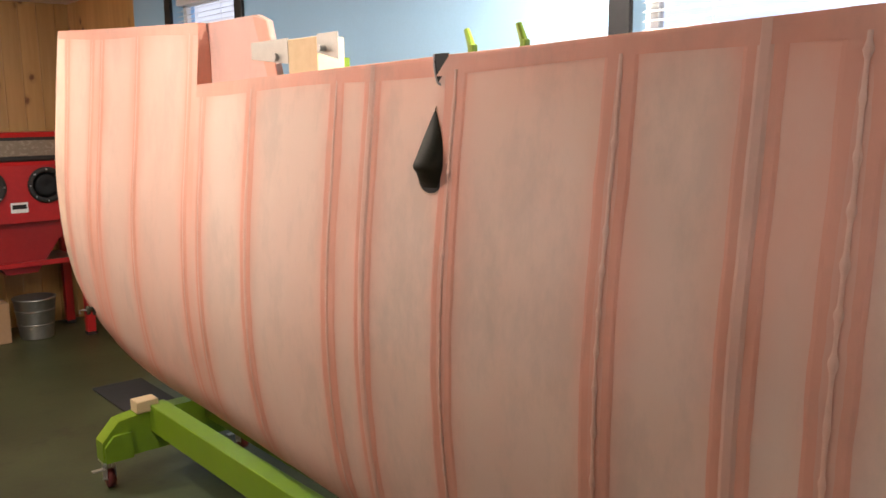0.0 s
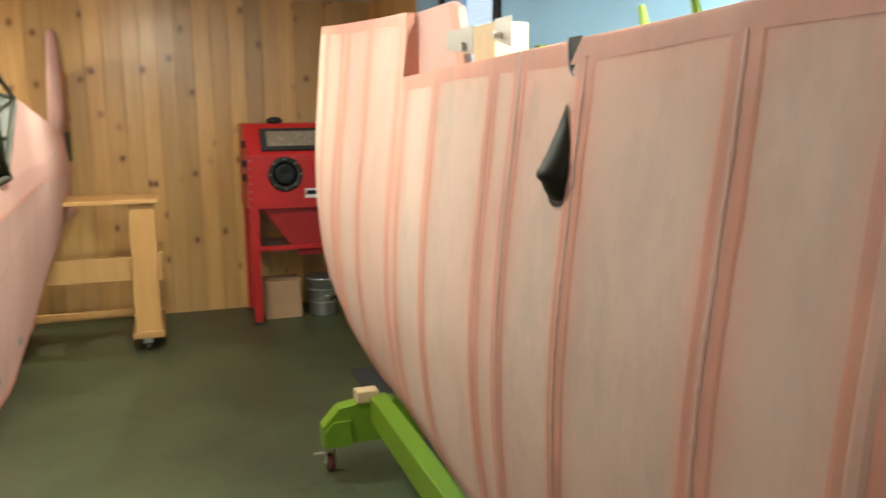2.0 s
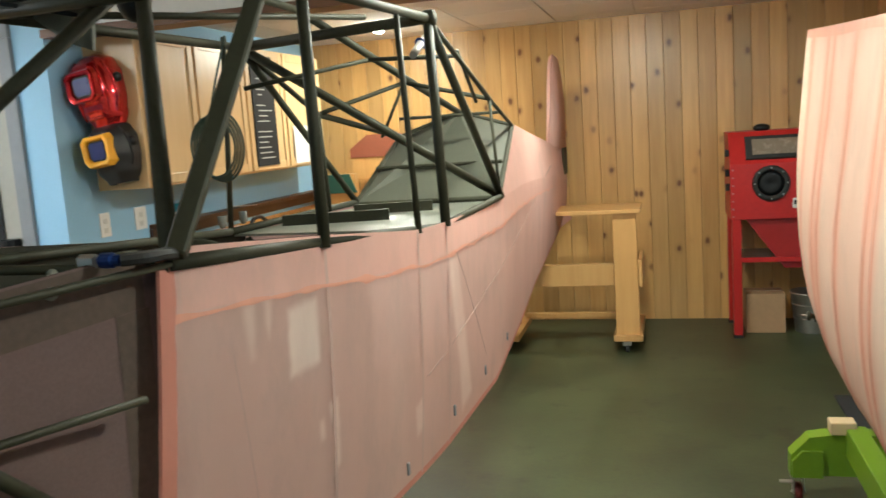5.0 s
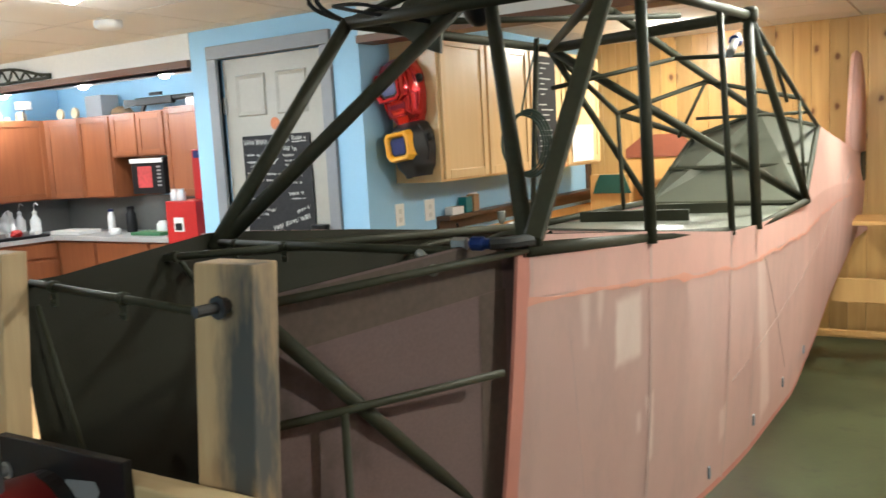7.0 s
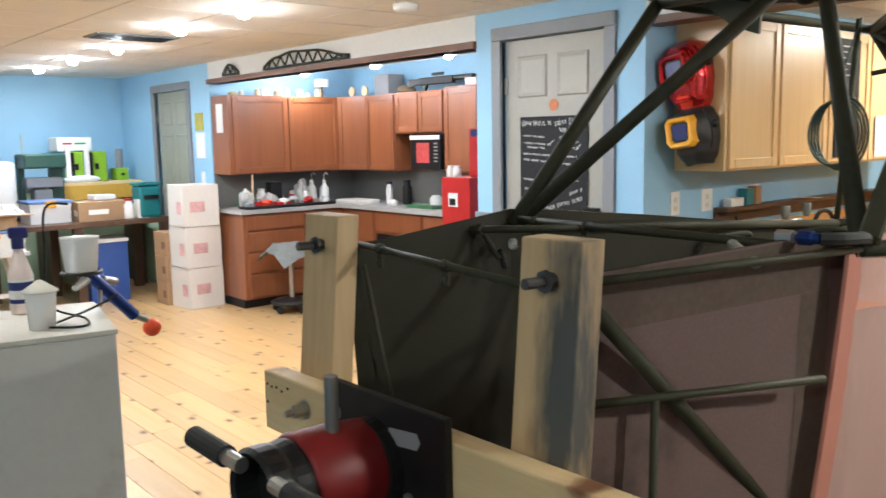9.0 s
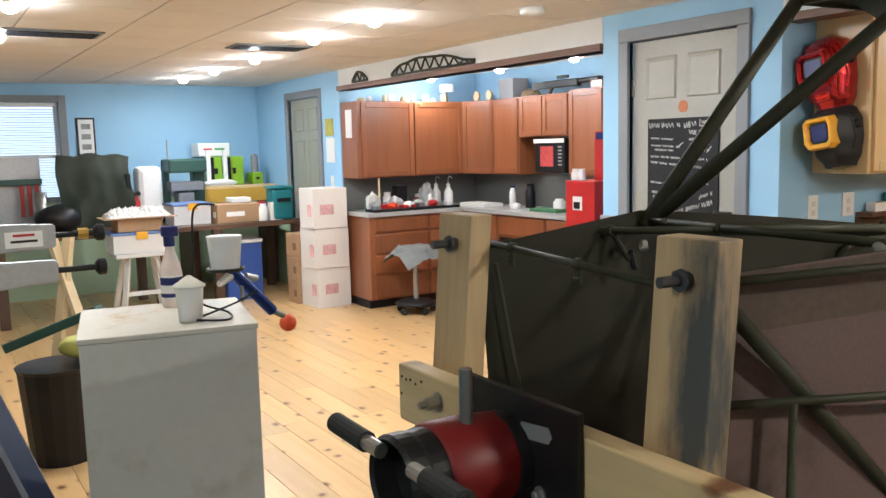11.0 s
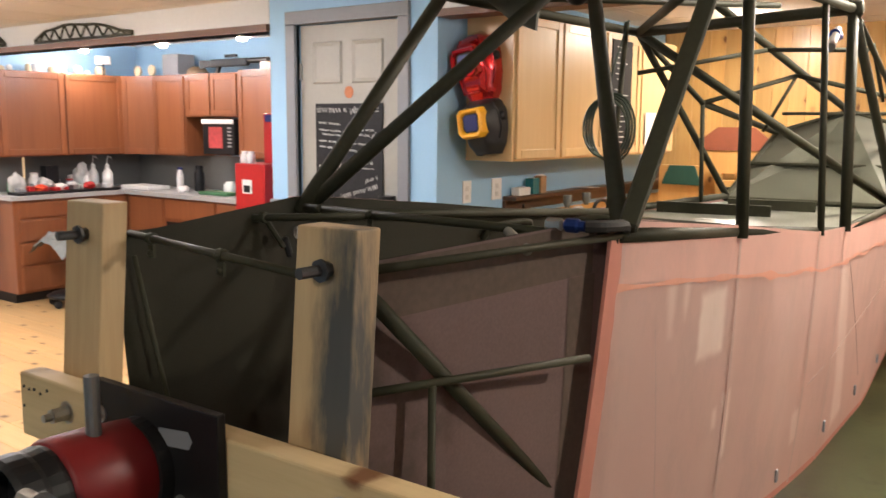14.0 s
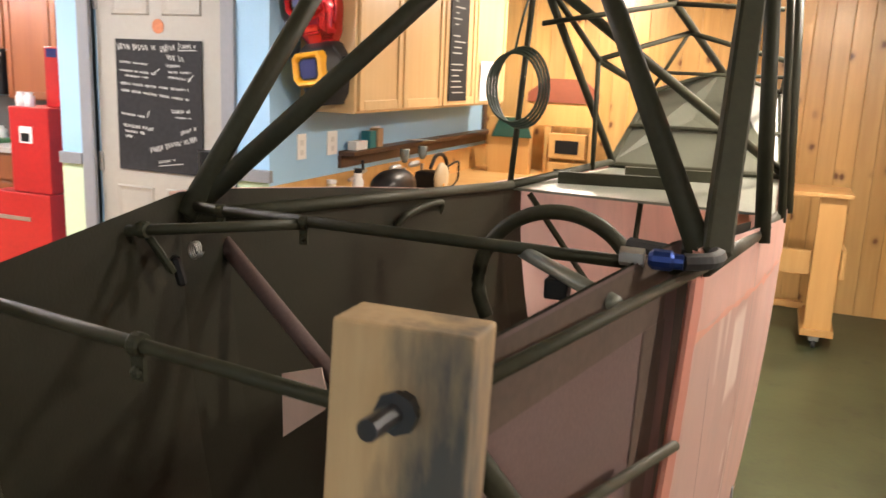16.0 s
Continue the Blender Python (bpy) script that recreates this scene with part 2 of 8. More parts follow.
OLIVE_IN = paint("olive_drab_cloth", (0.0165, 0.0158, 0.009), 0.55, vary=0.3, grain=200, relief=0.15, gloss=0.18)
OLIVE_BULK = paint("olive_bulkhead_paint", (0.085, 0.088, 0.068), 0.45, vary=0.12, grain=80, gloss=0.3)
OLIVE_DECK = paint("olive_deck_paint", (0.17, 0.175, 0.145), 0.35, vary=0.1, grain=80)
RED = paint("red_enamel", (0.42, 0.018, 0.018), 0.35, vary=0.15, gloss=0.4)
BLACK = paint("black_enamel", (0.009, 0.009, 0.010), 0.4, vary=0.3, gloss=0.3)
RUBBER = paint("black_rubber", (0.018, 0.018, 0.018), 0.75, vary=0.3)
STEEL = paint("zinc_steel", (0.48, 0.48, 0.47), 0.35, 0.9, vary=0.15)
CASTGREY = paint("cast_grey", (0.42, 0.42, 0.42), 0.45, 0.6, vary=0.15)
LIME = paint("lime_green_paint", (0.15, 0.26, 0.013), 0.4, vary=0.12, coat=0.1)
WHITE = paint("white_plastic", (0.75, 0.74, 0.72), 0.45, vary=0.05)
CAB_WHITE = paint("off_white_enamel", (0.60, 0.59, 0.57), 0.4, vary=0.05, stain=(0.50, 0.47, 0.42))
CARD = paint("brown_cardboard", (0.36, 0.22, 0.12), 0.8, vary=0.12)
WHITE_CARD = paint("white_cardboard", (0.68, 0.64, 0.60), 0.75, vary=0.06)
COUNTER = paint("grey_laminate", (0.40, 0.40, 0.40), 0.4, vary=0.1)
SPLASH = paint("grey_backsplash", (0.16, 0.16, 0.15), 0.5, vary=0.12)
SLATE = paint("blackboard", (0.022, 0.022, 0.024), 0.7, vary=0.4, gloss=0.2)
CHALK = paint("chalk", (0.50, 0.50, 0.48), 0.9, vary=0.1)
ORANGE = paint("orange_plastic", (0.80, 0.08, 0.02), 0.4)
YELLOW = paint("yellow_plastic", (0.80, 0.38, 0.02), 0.4)
TEAL = paint("teal_plastic", (0.01, 0.16, 0.18), 0.4)
DKGREEN = paint("machine_green", (0.02, 0.075, 0.06), 0.4, vary=0.15)
NAVY = paint("navy_plastic", (0.015, 0.02, 0.12), 0.3)
BLUE_ANO = paint("blue_anodised", (0.02, 0.05, 0.22), 0.3, 0.7)
CLEARP = clear("clear_plastic", (0.93, 0.93, 0.92), 0.3, 0.3)
GLASS = clear("window_glass", (1, 1, 1), 0.0, 1.0)
BULB = glow("bulb", (1.0, 0.93, 0.82), 190.0)
DAY = glow("daylight_backdrop", (0.75, 0.86, 1.0), 1.1)

# ---- building helpers ----
BASE = {}
PLACE = ROOM


def thing(name, label, category, at=(0, 0, 0), group="", kind=""):
    ob = new(name)
    ob.location = BASE[ob] = PLACE @ Vector(at)
    ob.empty_display_size = 0.05
    return tagged(ob, label, category, group, kind)


def part(name, bm, material, parent=None, label="", smooth=False):
    me = bpy.data.meshes.new(name)
    base = BASE.get(parent, Vector((0, 0, 0)))
    bm.transform(PLACE)
    if base.length:
        bmesh.ops.translate(bm, vec=-base, verts=bm.verts)
    bm.normal_update()
    bm.to_mesh(me)
    bm.free()
    me.materials.append(material)
    if smooth:
        for f in me.polygons:
            f.use_smooth = True
    ob = new(name, me)
    if parent is not None:
        ob.parent = parent
        BASE[ob] = base
    return tagged(ob, label)


def solo(name, bm, material, label, category, group="", kind="", smooth=False):
    """A thing that is one single mesh."""
    ob = part(name, bm, material, None, "", smooth)
    vs = [v.co for v in ob.data.vertices]
    c = Vector(((min(v.x for v in vs) + max(v.x for v in vs)) / 2, (min(v.y for v in vs) + max(v.y for v in vs)) / 2, min(v.z for v in vs)))
    ob.data.transform(Matrix.Translation(-c))
    ob.location = c
    return tagged(ob, label, category, group, kind)


def box(bm, x0, x1, y0, y1, z0, z1, bev=0.0):
    r = bmesh.ops.create_cube(bm, size=1.0)
    for v in r["verts"]:
        v.co = ((x0 + x1) / 2 + v.co.x * (x1 - x0), (y0 + y1) / 2 + v.co.y * (y1 - y0), (z0 + z1) / 2 + v.co.z * (z1 - z0))
    if bev:
        ed = {e for v in r["verts"] for e in v.link_edges}
        bmesh.ops.bevel(bm, geom=list(ed), offset=bev, segments=2, affect="EDGES", profile=0.5)
    return bm


def bx(*a, **k):
    return box(bmesh.new(), *a, **k)


def tube(bm, p, q, r, r2=None, n=12):
    p, q = Vector(p), Vector(q)
    d = q - p
    m = Matrix.Translation((p + q) / 2) @ d.to_track_quat("Z", "Y").to_matrix().to_4x4()
    bmesh.ops.create_cone(bm, cap_ends=True, segments=n, radius1=r, radius2=r if r2 is None else r2, depth=d.length, matrix=m)
    return bm


def beam(bm, p, q, w, h, bev=0.0, roll=0.0):
    """A square-edged bar from p to q."""
    p, q = Vector(p), Vector(q)
    d = q - p
    m = Matrix.Translation((p + q) / 2) @ d.to_track_quat("Z", "Y").to_matrix().to_4x4() @ Matrix.Rotation(radians(roll), 4, "Z") @ Matrix.Diagonal((w, h, d.length, 1))
    r = bmesh.ops.create_cube(bm, size=1.0, matrix=m)
    if bev:
        bmesh.ops.bevel(bm, geom=list({e for v in r["verts"] for e in v.link_edges}), offset=bev, segments=1, affect="EDGES")
    return bm


def hose(bm, pts, r, n=8, closed=False):
    """A round bar along a smooth run of points."""
    pts = [Vector(p) for p in pts]
    rings = []
    for i, p in enumerate(pts):
        a = pts[i - 1] if (i or closed) else p
        b = pts[(i + 1) % len(pts)] if (i < len(pts) - 1 or closed) else p
        q = (b - a).to_track_quat("Z", "Y")
        rings.append([bm.verts.new(p + q @ Vector((r * math.cos(2 * math.pi * k / n), r * math.sin(2 * math.pi * k / n), 0))) for k in range(n)])
    run = range(len(rings)) if closed else range(len(rings) - 1)
    for i in run:
        a, b = rings[i], rings[(i + 1) % len(rings)]
        for k in range(n):
            bm.faces.new((a[k], a[(k + 1) % n], b[(k + 1) % n], b[k]))
    if not closed:
        bm.faces.new(rings[0][::-1])
        bm.faces.new(rings[-1])
    return bm


def curve_points(pts, steps=8):
    """Points on a smooth line through the given ones."""
    pts = [Vector(p) for p in pts]
    out = []
    for i in range(len(pts) - 1):
        a, b, c, d = pts[max(i - 1, 0)], pts[i], pts[i + 1], pts[min(i + 2, len(pts) - 1)]
        for k in range(steps):
            t = k / steps
            out.append(0.5 * (2 * b + (c - a) * t + (2 * a - 5 * b + 4 * c - d) * t * t + (3 * b - a - 3 * c + d) * t ** 3))
    return out + [pts[-1]]


def ball(bm, c, r, sx=1, sy=1, sz=1, n=16):
    bmesh.ops.create_uvsphere(bm, u_segments=n, v_segments=n // 2 + 2, radius=r, matrix=Matrix.Translation(c) @ Matrix.Diagonal((sx, sy, sz, 1)))
    return bm


def lathe(bm, c, profile, n=20, axis="Z"):
    """Turned body: profile of (radius, height) about an axis through c."""
    c = Vector(c)
    turn = {"Z": Matrix.Identity(3), "Y": Matrix.Rotation(radians(90), 3, "X"), "X": Matrix.Rotation(radians(90), 3, "Y")}[axis]
    rings = [[bm.verts.new(c + turn @ Vector((r * math.cos(2 * math.pi * k / n), r * math.sin(2 * math.pi * k / n), h))) for k in range(n)] for r, h in profile]
    for a, b in zip(rings, rings[1:]):
        for k in range(n):
            bm.faces.new((a[k], a[(k + 1) % n], b[(k + 1) % n], b[k]))
    bm.faces.new(rings[0][::-1])
    bm.faces.new(rings[-1])
    return bm


def prism(bm, outline, d):
    """A plate with the given outline of points, thick by the vector d."""
    d = Vector(d)
    a = [bm.verts.new(Vector(p)) for p in outline]
    b = [bm.verts.new(Vector(p) + d) for p in outline]
    bm.faces.new(a[::-1])
    bm.faces.new(b)
    for i in range(len(a)):
        j = (i + 1) % len(a)
        bm.faces.new((a[i], a[j], b[j], b[i]))
    bmesh.ops.recalc_face_normals(bm, faces=bm.faces)
    return bm


def lerp(x, table):
    for (a, u), (b, v) in zip(table, table[1:]):
        if x <= b:
            return u + (v - u) * max(0.0, (x - a) / (b - a))
    return table[-1][1]


def smoothstep(x, table):
    for (a, u), (b, v) in zip(table, table[1:]):
        if x <= b:
            t = max(0.0, (x - a) / (b - a))
            return u + (v - u) * t * t * (3 - 2 * t)
    return table[-1][1]


# ---- room ----
NORTH, SIDE, DOORS, WEST, EAST, SOUTH = 6.90, -2.15, 3.65, -9.77, 2.3, -3.2


def structure(name, bm, material, label, category="wall"):
    return tagged(part(name, bm, material), label, category, kind="structure")


structure("floor_concrete", bx(SIDE - 0.4, EAST, SOUTH, NORTH, -0.1, 0.0), CONCRETE, "worn green-grey painted concrete workshop floor", "floor")
floor_wood = structure("floor_wood", bx(WEST, SIDE - 0.4, SOUTH, DOORS + 1.8, -0.1, -0.02), BENCH_WOOD, "knotty pine plank floor, honey coloured", "floor")

north = structure("wall_north", bx(SIDE - 0.1, EAST + 0.1, NORTH + 0.02, NORTH + 0.12, 0, CEIL), DARK_WOOD, "wall clad in knotty pine tongue-and-groove boards")
south = structure("wall_south", bx(WEST - 0.1, EAST + 0.1, SOUTH - 0.1, SOUTH, 0, CEIL), BLUE, "light blue painted wall")


def wall_with_holes(axis, at, thick, a0, a1, z0, z1, holes):
    """A wall in the plane axis = at, from a0 to a1, with openings (b0, b1, c0, c1)."""
    bm = bmesh.new()
    cuts = sorted({a0, a1, *(h[0] for h in holes), *(h[1] for h in holes)})
    for u, v in zip(cuts, cuts[1:]):
        spans = [(z0, z1)]
        for b0, b1, c0, c1 in holes:
            if b0 <= u and v <= b1:
                spans = [s for lo, hi in spans for s in ((lo, min(hi, c0)), (max(lo, c1), hi)) if s[1] - s[0] > 1e-4]
        for lo, hi in spans:
            if axis == "x":
                box(bm, at, at + thick, u, v, lo, hi)
            else:
                box(bm, u, v, at, at + thick, lo, hi)
    return bm


WINDOWS_E = [(-0.2, 1.68, 1.0, 2.25), (4.2, 5.0, 1.0, 2.25)]
structure("wall_east", wall_with_holes("x", EAST, 0.14, SOUTH, 5.6, 0, CEIL, WINDOWS_E), BLUE, "light blue painted wall with windows")
structure("wall_east_pine", bx(EAST, EAST + 0.14, 5.6, NORTH + 0.1, 0, CEIL), PINE_SIDE, "pine clad end of the wall")
structure("wall_west", wall_with_holes("x", WEST - 0.14, 0.14, SOUTH, DOORS, 0, CEIL, [(0.2, 1.33, 1.0, 2.2)]), BLUE, "light blue painted wall with a window")
structure("wall_side", bx(SIDE - 0.12, SIDE, DOORS, NORTH, 0.98, CEIL), BLUE, "light blue painted wall above a pine dado")
structure("wall_side_dado", bx(SIDE - 0.12, SIDE + 0.012, DOORS + 0.002, NORTH, 0, 1.07), PINE_SIDE, "knotty pine dado")
structure("wall_doors", wall_with_holes("y", DOORS, 0.12, WEST, SIDE - 0.12, 0, CEIL,
          [(-8.72, -7.88, 0, 2.18), (-7.36, -3.46, 0, 2.2), (-3.225, -2.413, 0, 2.235)]), BLUE, "light blue painted wall with two doors and a kitchen alcove")
structure("header_white", bx(-7.36, -3.46, DOORS - 0.004, DOORS, 2.245, CEIL), WHITE_WALL, "white painted header over the alcove", "trim")
structure("header_trim", bx(-7.36, -3.46, DOORS - 0.03, DOORS + 0.125, 2.2, 2.245), BROWN_TRIM, "dark brown wooden trim below the header", "trim")
structure("alcove_back", bx(-7.48, -3.34, 5.35, 5.47, 0, CEIL), BLUE, "light blue alcove wall")
structure("alcove_west", bx(-7.48, -7.36, DOORS + 0.12, 5.35, 0, CEIL), BLUE, "light blue alcove wall")
structure("alcove_east", bx(-3.46, -3.34, DOORS + 0.12, 5.35, 0, CEIL), BLUE, "light blue alcove wall")
# dropped beam across the shop
structure("beam_white", bx(SIDE, 0.3, DOORS, DOORS + 0.12, 2.245, CEIL), WHITE_WALL, "white dropped beam", "beam")
structure("beam_trim", bx(SIDE, 0.3, DOORS - 0.02, DOORS + 0.14, 2.205, 2.2449), BROWN_TRIM, "dark brown trim under the beam", "trim")
# chair rails and green dado on the blue walls
for x0, x1 in ((WEST, -8.8), (-7.8, -7.36), (-3.46, -3.305), (-2.333, SIDE)):
    structure("chair_rail", bx(x0, x1 + (0.02 if x1 == SIDE else 0), DOORS - 0.03, DOORS, 1.09, 1.15, 0.004), GREY_TRIM, "dark grey chair rail", "trim")
    structure("dado_green", bx(x0, x1, DOORS - 0.006, DOORS, 0, 1.09), GREEN_LOW, "pale green painted dado", "trim")
structure("chair_rail_west", bx(WEST, WEST + 0.03, SOUTH, DOORS, 1.09, 1.15, 0.004), GREY_TRIM, "dark grey chair rail", "trim")
structure("dado_green_west", bx(WEST, WEST + 0.006, SOUTH, DOORS, 0, 1.09), GREEN_LOW, "pale green painted dado", "trim")

# ceiling: tiles in a grid, one mesh
bm = bx(WEST - 0.2, EAST + 0.2, SOUTH - 0.2, NORTH + 0.2, CEIL + 0.015, CEIL + 0.1)
nx = 0
x = WEST
while x < EAST:
    y = SOUTH
    while y < NORTH:
        box(bm, x + 0.006, min(x + 0.604, EAST), y + 0.006, min(y + 0.604, NORTH), CEIL, CEIL + 0.014)
        y += 0.61
    x += 0.61
tagged(part("ceiling", bm, TILE), "suspended ceiling of off-white mineral tiles", "ceiling", kind="structure")

# ---- wing, standing on its leading edge ----
PLACE = WING


RIBS = [(-0.55, 1), (-0.2, 1), (0.1, 1), (0.44, 1), (0.60, 2), (0.885, 1), (1.358, 1), (1.697, 2), (1.872, 1), (2.40, 1), (2.79, 0), (2.93, 0), (3.45, 0), (3.86, 0), (3.98, 0), (4.28, 0)]
RIB_YS = sorted([-0.8] + [r for r, k in RIBS] + [4.49])
TIP = 4.48


def wing_x(y):
    return 1.342 + 0.05 * (y - 1.41) - 0.04 * max(0.0, y - 2.9) ** 1.6


def wing_top(y):
    if y > 4.385:
        return 2.034 - 0.96 * ((y - 4.385) / (TIP - 4.385)) ** 1.25
    return 1.945 + 0.057 * (y - 2.82) if y > 2.851 else 1.768 - 0.0145 * y


def wing_bottom(y):
    return 0.40 + (0.65 * (1 - max(0.0, 1 - ((y - 3.3) / (TIP - 3.3)) ** 2.5) ** (1 / 2.5)) if y > 3.3 else 0.0)


# belly of the wing section: how far the face stands back at each height
BELLY = [(0.40, 0.115), (0.42, 0.086), (0.46, 0.056), (0.55, 0.018), (0.64, -0.001), (0.72, -0.014), (0.88, -0.029), (1.03, -0.032), (1.17, -0.027), (1.30, -0.017), (1.45, 0.0), (1.70, 0.028), (2.1, 0.066)]


def belly(z):
    for i in range(len(BELLY) - 1):
        (a, u), (b, v) = BELLY[i], BELLY[i + 1]
        if z <= b:
            t = max(0.0, (z - a) / (b - a))
            ma = (v - BELLY[i - 1][1]) / (b - BELLY[i - 1][0]) * (b - a) if i else v - u
            mb = (BELLY[i + 2][1] - u) / (BELLY[i + 2][0] - a) * (b - a) if i < len(BELLY) - 2 else v - u
            return u * (1 + 2 * t) * (1 - t) ** 2 + ma * t * (1 - t) ** 2 + v * t * t * (3 - 2 * t) + mb * t * t * (t - 1)
    return BELLY[-1][1]


def wing_point(y, z, side, out=0.0):
    """A place on the wing's skin: side 0 the belly, side 1 the humped back."""
    lo = wing_bottom(y)
    h = min(1.0, max(0.0, (z - lo) / (1.98 - lo)))
    nose = math.sqrt(max(0.0, 1 - max(0.0, (0.2 - h) / 0.2) ** 2))
    x = belly(0.40 + (z - lo) * (2.0 - 0.40) / (2.0 - lo)) if side == 0 else (0.115 + 0.085 * nose if h < 0.2 else 0.2 - 0.125 * ((h - 0.2) / 0.8) ** 1.35)
    if y > 3.8:
        k = math.sqrt(max(0.0, 1 - ((y - 3.8) / (TIP + 0.001 - 3.8)) ** 2))
        x = 0.01 + (x - 0.01) * (0.12 + 0.88 * k)
    sag = 0.0
    if side == 0:
        for a, b in zip(RIB_YS, RIB_YS[1:]):
            if a <= y <= b:
                u = (y - a) / (b - a)
                sag = min(0.010, 0.03 * (b - a)) * 4 * u * (1 - u) * math.sin(3.1 * h) * (1 if y < 3.8 else max(0.0, 1 - (y - 3.8) / 0.6))
        sag += 0.002 * noise.noise(Vector((y * 5.0, z * 2.2, 3.0)))
    return Vector((wing_x(y) + x + sag + (-out if side == 0 else out), y, z))


def wing_sheet(ys, side, out=0.0, rows=30, lo=None, hi=None):
    bm = bmesh.new()
    grid = []
    for y in ys:
        a, b = (wing_bottom(y) if lo is None else lo), (wing_top(y) if hi is None else hi)
        grid.append([bm.verts.new(wing_point(y, a + (b - a) * (k / rows) ** 1.5, side, out)) for k in range(rows + 1)])
    for p, q in zip(grid, grid[1:]):
        for k in range(rows):
            bm.faces.new((p[k], p[k + 1], q[k + 1], q[k]) if side else (p[k + 1], p[k], q[k], q[k + 1]))
    return bm


def steps(a, b, n):
    return [a + (b - a) * i / n for i in range(n + 1)]


wing = thing("aircraft_wing", "fabric covered aircraft wing in salmon pink, standing on edge", "wing", (1.45, 1.9, 0.44))
inner_ys, outer_ys = steps(-0.8, 2.85, 240), steps(2.8515, 4.0, 80) + steps(4.01, 4.385, 30) + steps(4.388, TIP - 0.0001, 40)


def wing_skin(name, ys, side):
    """Wing cloth; a value on each point says how far salmon dope has bled out round ribs and edges."""
    ob = part(name, wing_sheet(ys, side), WING_CLOTH, wing, smooth=True)
    at = ob.data.attributes.new("bleed_glow", "FLOAT", "POINT")
    plan = WING.inverted() @ Matrix.Translation(BASE[wing])
    for i, v in enumerate(ob.data.vertices):
        x, y, z = plan @ v.co
        w = 0.058 + 0.035 * noise.noise(Vector((y * 3.0, z * 2.5, 1.0)))
        f = sum(0.75 * math.exp(-((y - r) / w) ** 2) for r, k in RIBS if abs(y - r) < 0.25)
        f += 0.5 * math.exp(-(max(0.0, wing_top(y) - z) / (0.06 + 0.04 * noise.noise(Vector((y * 4.0, 0.0, 5.0))))) ** 2)
        f += 0.45 * math.exp(-(max(0.0, z - wing_bottom(y)) / 0.16) ** 2)
        f += 0.16 * max(0.0, noise.noise(Vector((y * 1.7, z * 0.9, 9.0))))
        if y > 2.85:
            f += 0.18
        at.data[i].value = min(0.95, f)
    return ob


wing_skin("inboard_skin", inner_ys, 0)
wing_skin("outboard_skin", outer_ys, 0)
wing_skin("inboard_back_skin", inner_ys, 1)
wing_skin("outboard_back_skin", outer_ys, 1)
part("tip_cap", wing_sheet(steps(4.31, 4.385, 12) + steps(4.39, TIP - 0.0001, 24), 0, 0.0012), CREAM_CLOTH, wing, "cream coloured tip cloth", smooth=True)


def cap_strip(y0, y1, n, drop=0.0):
    """Closes the top between the two faces."""
    bm = bmesh.new()
    rows = []
    for y in steps(y0, y1, n):
        z = wing_top(y) - drop
        a, b = wing_point(y, z, 0), wing_point(y, z, 1)
        rows.append((bm.verts.new(a), bm.verts.new(b)))
    for p, q in zip(rows, rows[1:]):
        bm.faces.new((p[0], p[1], q[1], q[0]))
    return bm


part("cove_strip", cap_strip(-0.8, 2.85, 40), TAPE_CLOTH, wing, "salmon taped rear edge")
part("trailing_edge_strip", cap_strip(2.8515, TIP - 0.02, 40), TAPE_CLOTH, wing, "salmon taped trailing edge")
bm = bmesh.new()
a, b = wing_top(2.85), wing_top(2.8515)
prism(bm, [wing_point(2.8515, a, 0), wing_point(2.8515, a, 1), wing_point(2.8515, b, 1), wing_point(2.8515, b, 0)], (0, 0.004, 0))
part("end_rib", bm, TAPE_CLOTH, wing)
# back panel that runs on inboard of the step
bm = bmesh.new()
prism(bm, [(1.506, 2.36, 1.70), (1.506, 3.05, 1.70), (1.506, 3.05, 1.95), (1.506, 2.50, 1.945), (1.506, 2.43, 1.92)], (0.02, 0, 0))
part("cove_panel", bm, FUS_PINK, wing)
bm = bmesh.new()
prism(bm, [(1.504, 2.36, 1.70), (1.504, 2.42, 1.70), (1.504, 2.52, 1.944), (1.504, 2.43, 1.92)], (-0.003, 0, 0))
part("cove_tape", bm, TAPE_CLOTH, wing)


def tape(y, w, out, material, name, z0=None, z1=None, flat=0.8):
    bm = bmesh.new()
    rows = 34
    grid = []
    rng = random.Random(int(y * 1000))
    for k in range(rows + 1):
        f = (k / rows) ** 1.4
        yy = y
        a, b = wing_bottom(y) if z0 is None else z0, wing_top(y) if z1 is None else z1
        z = a + (b - a) * f
        e = w * (0.5 + 0.05 * noise.noise(Vector((z * 7, y * 5, 1))) + 0.02 * rng.uniform(-1, 1))
        grid.append([bm.verts.new(wing_point(yy + s, z, 0, o)) for s, o in ((-e, 0.0004), (-e * flat, out), (e * flat, out), (e, 0.0004))])
    for p, q in zip(grid, grid[1:]):
        for k in range(3):
            bm.faces.new((p[k], q[k], q[k + 1], p[k + 1]))
    return part(name, bm, material, wing, smooth=False)


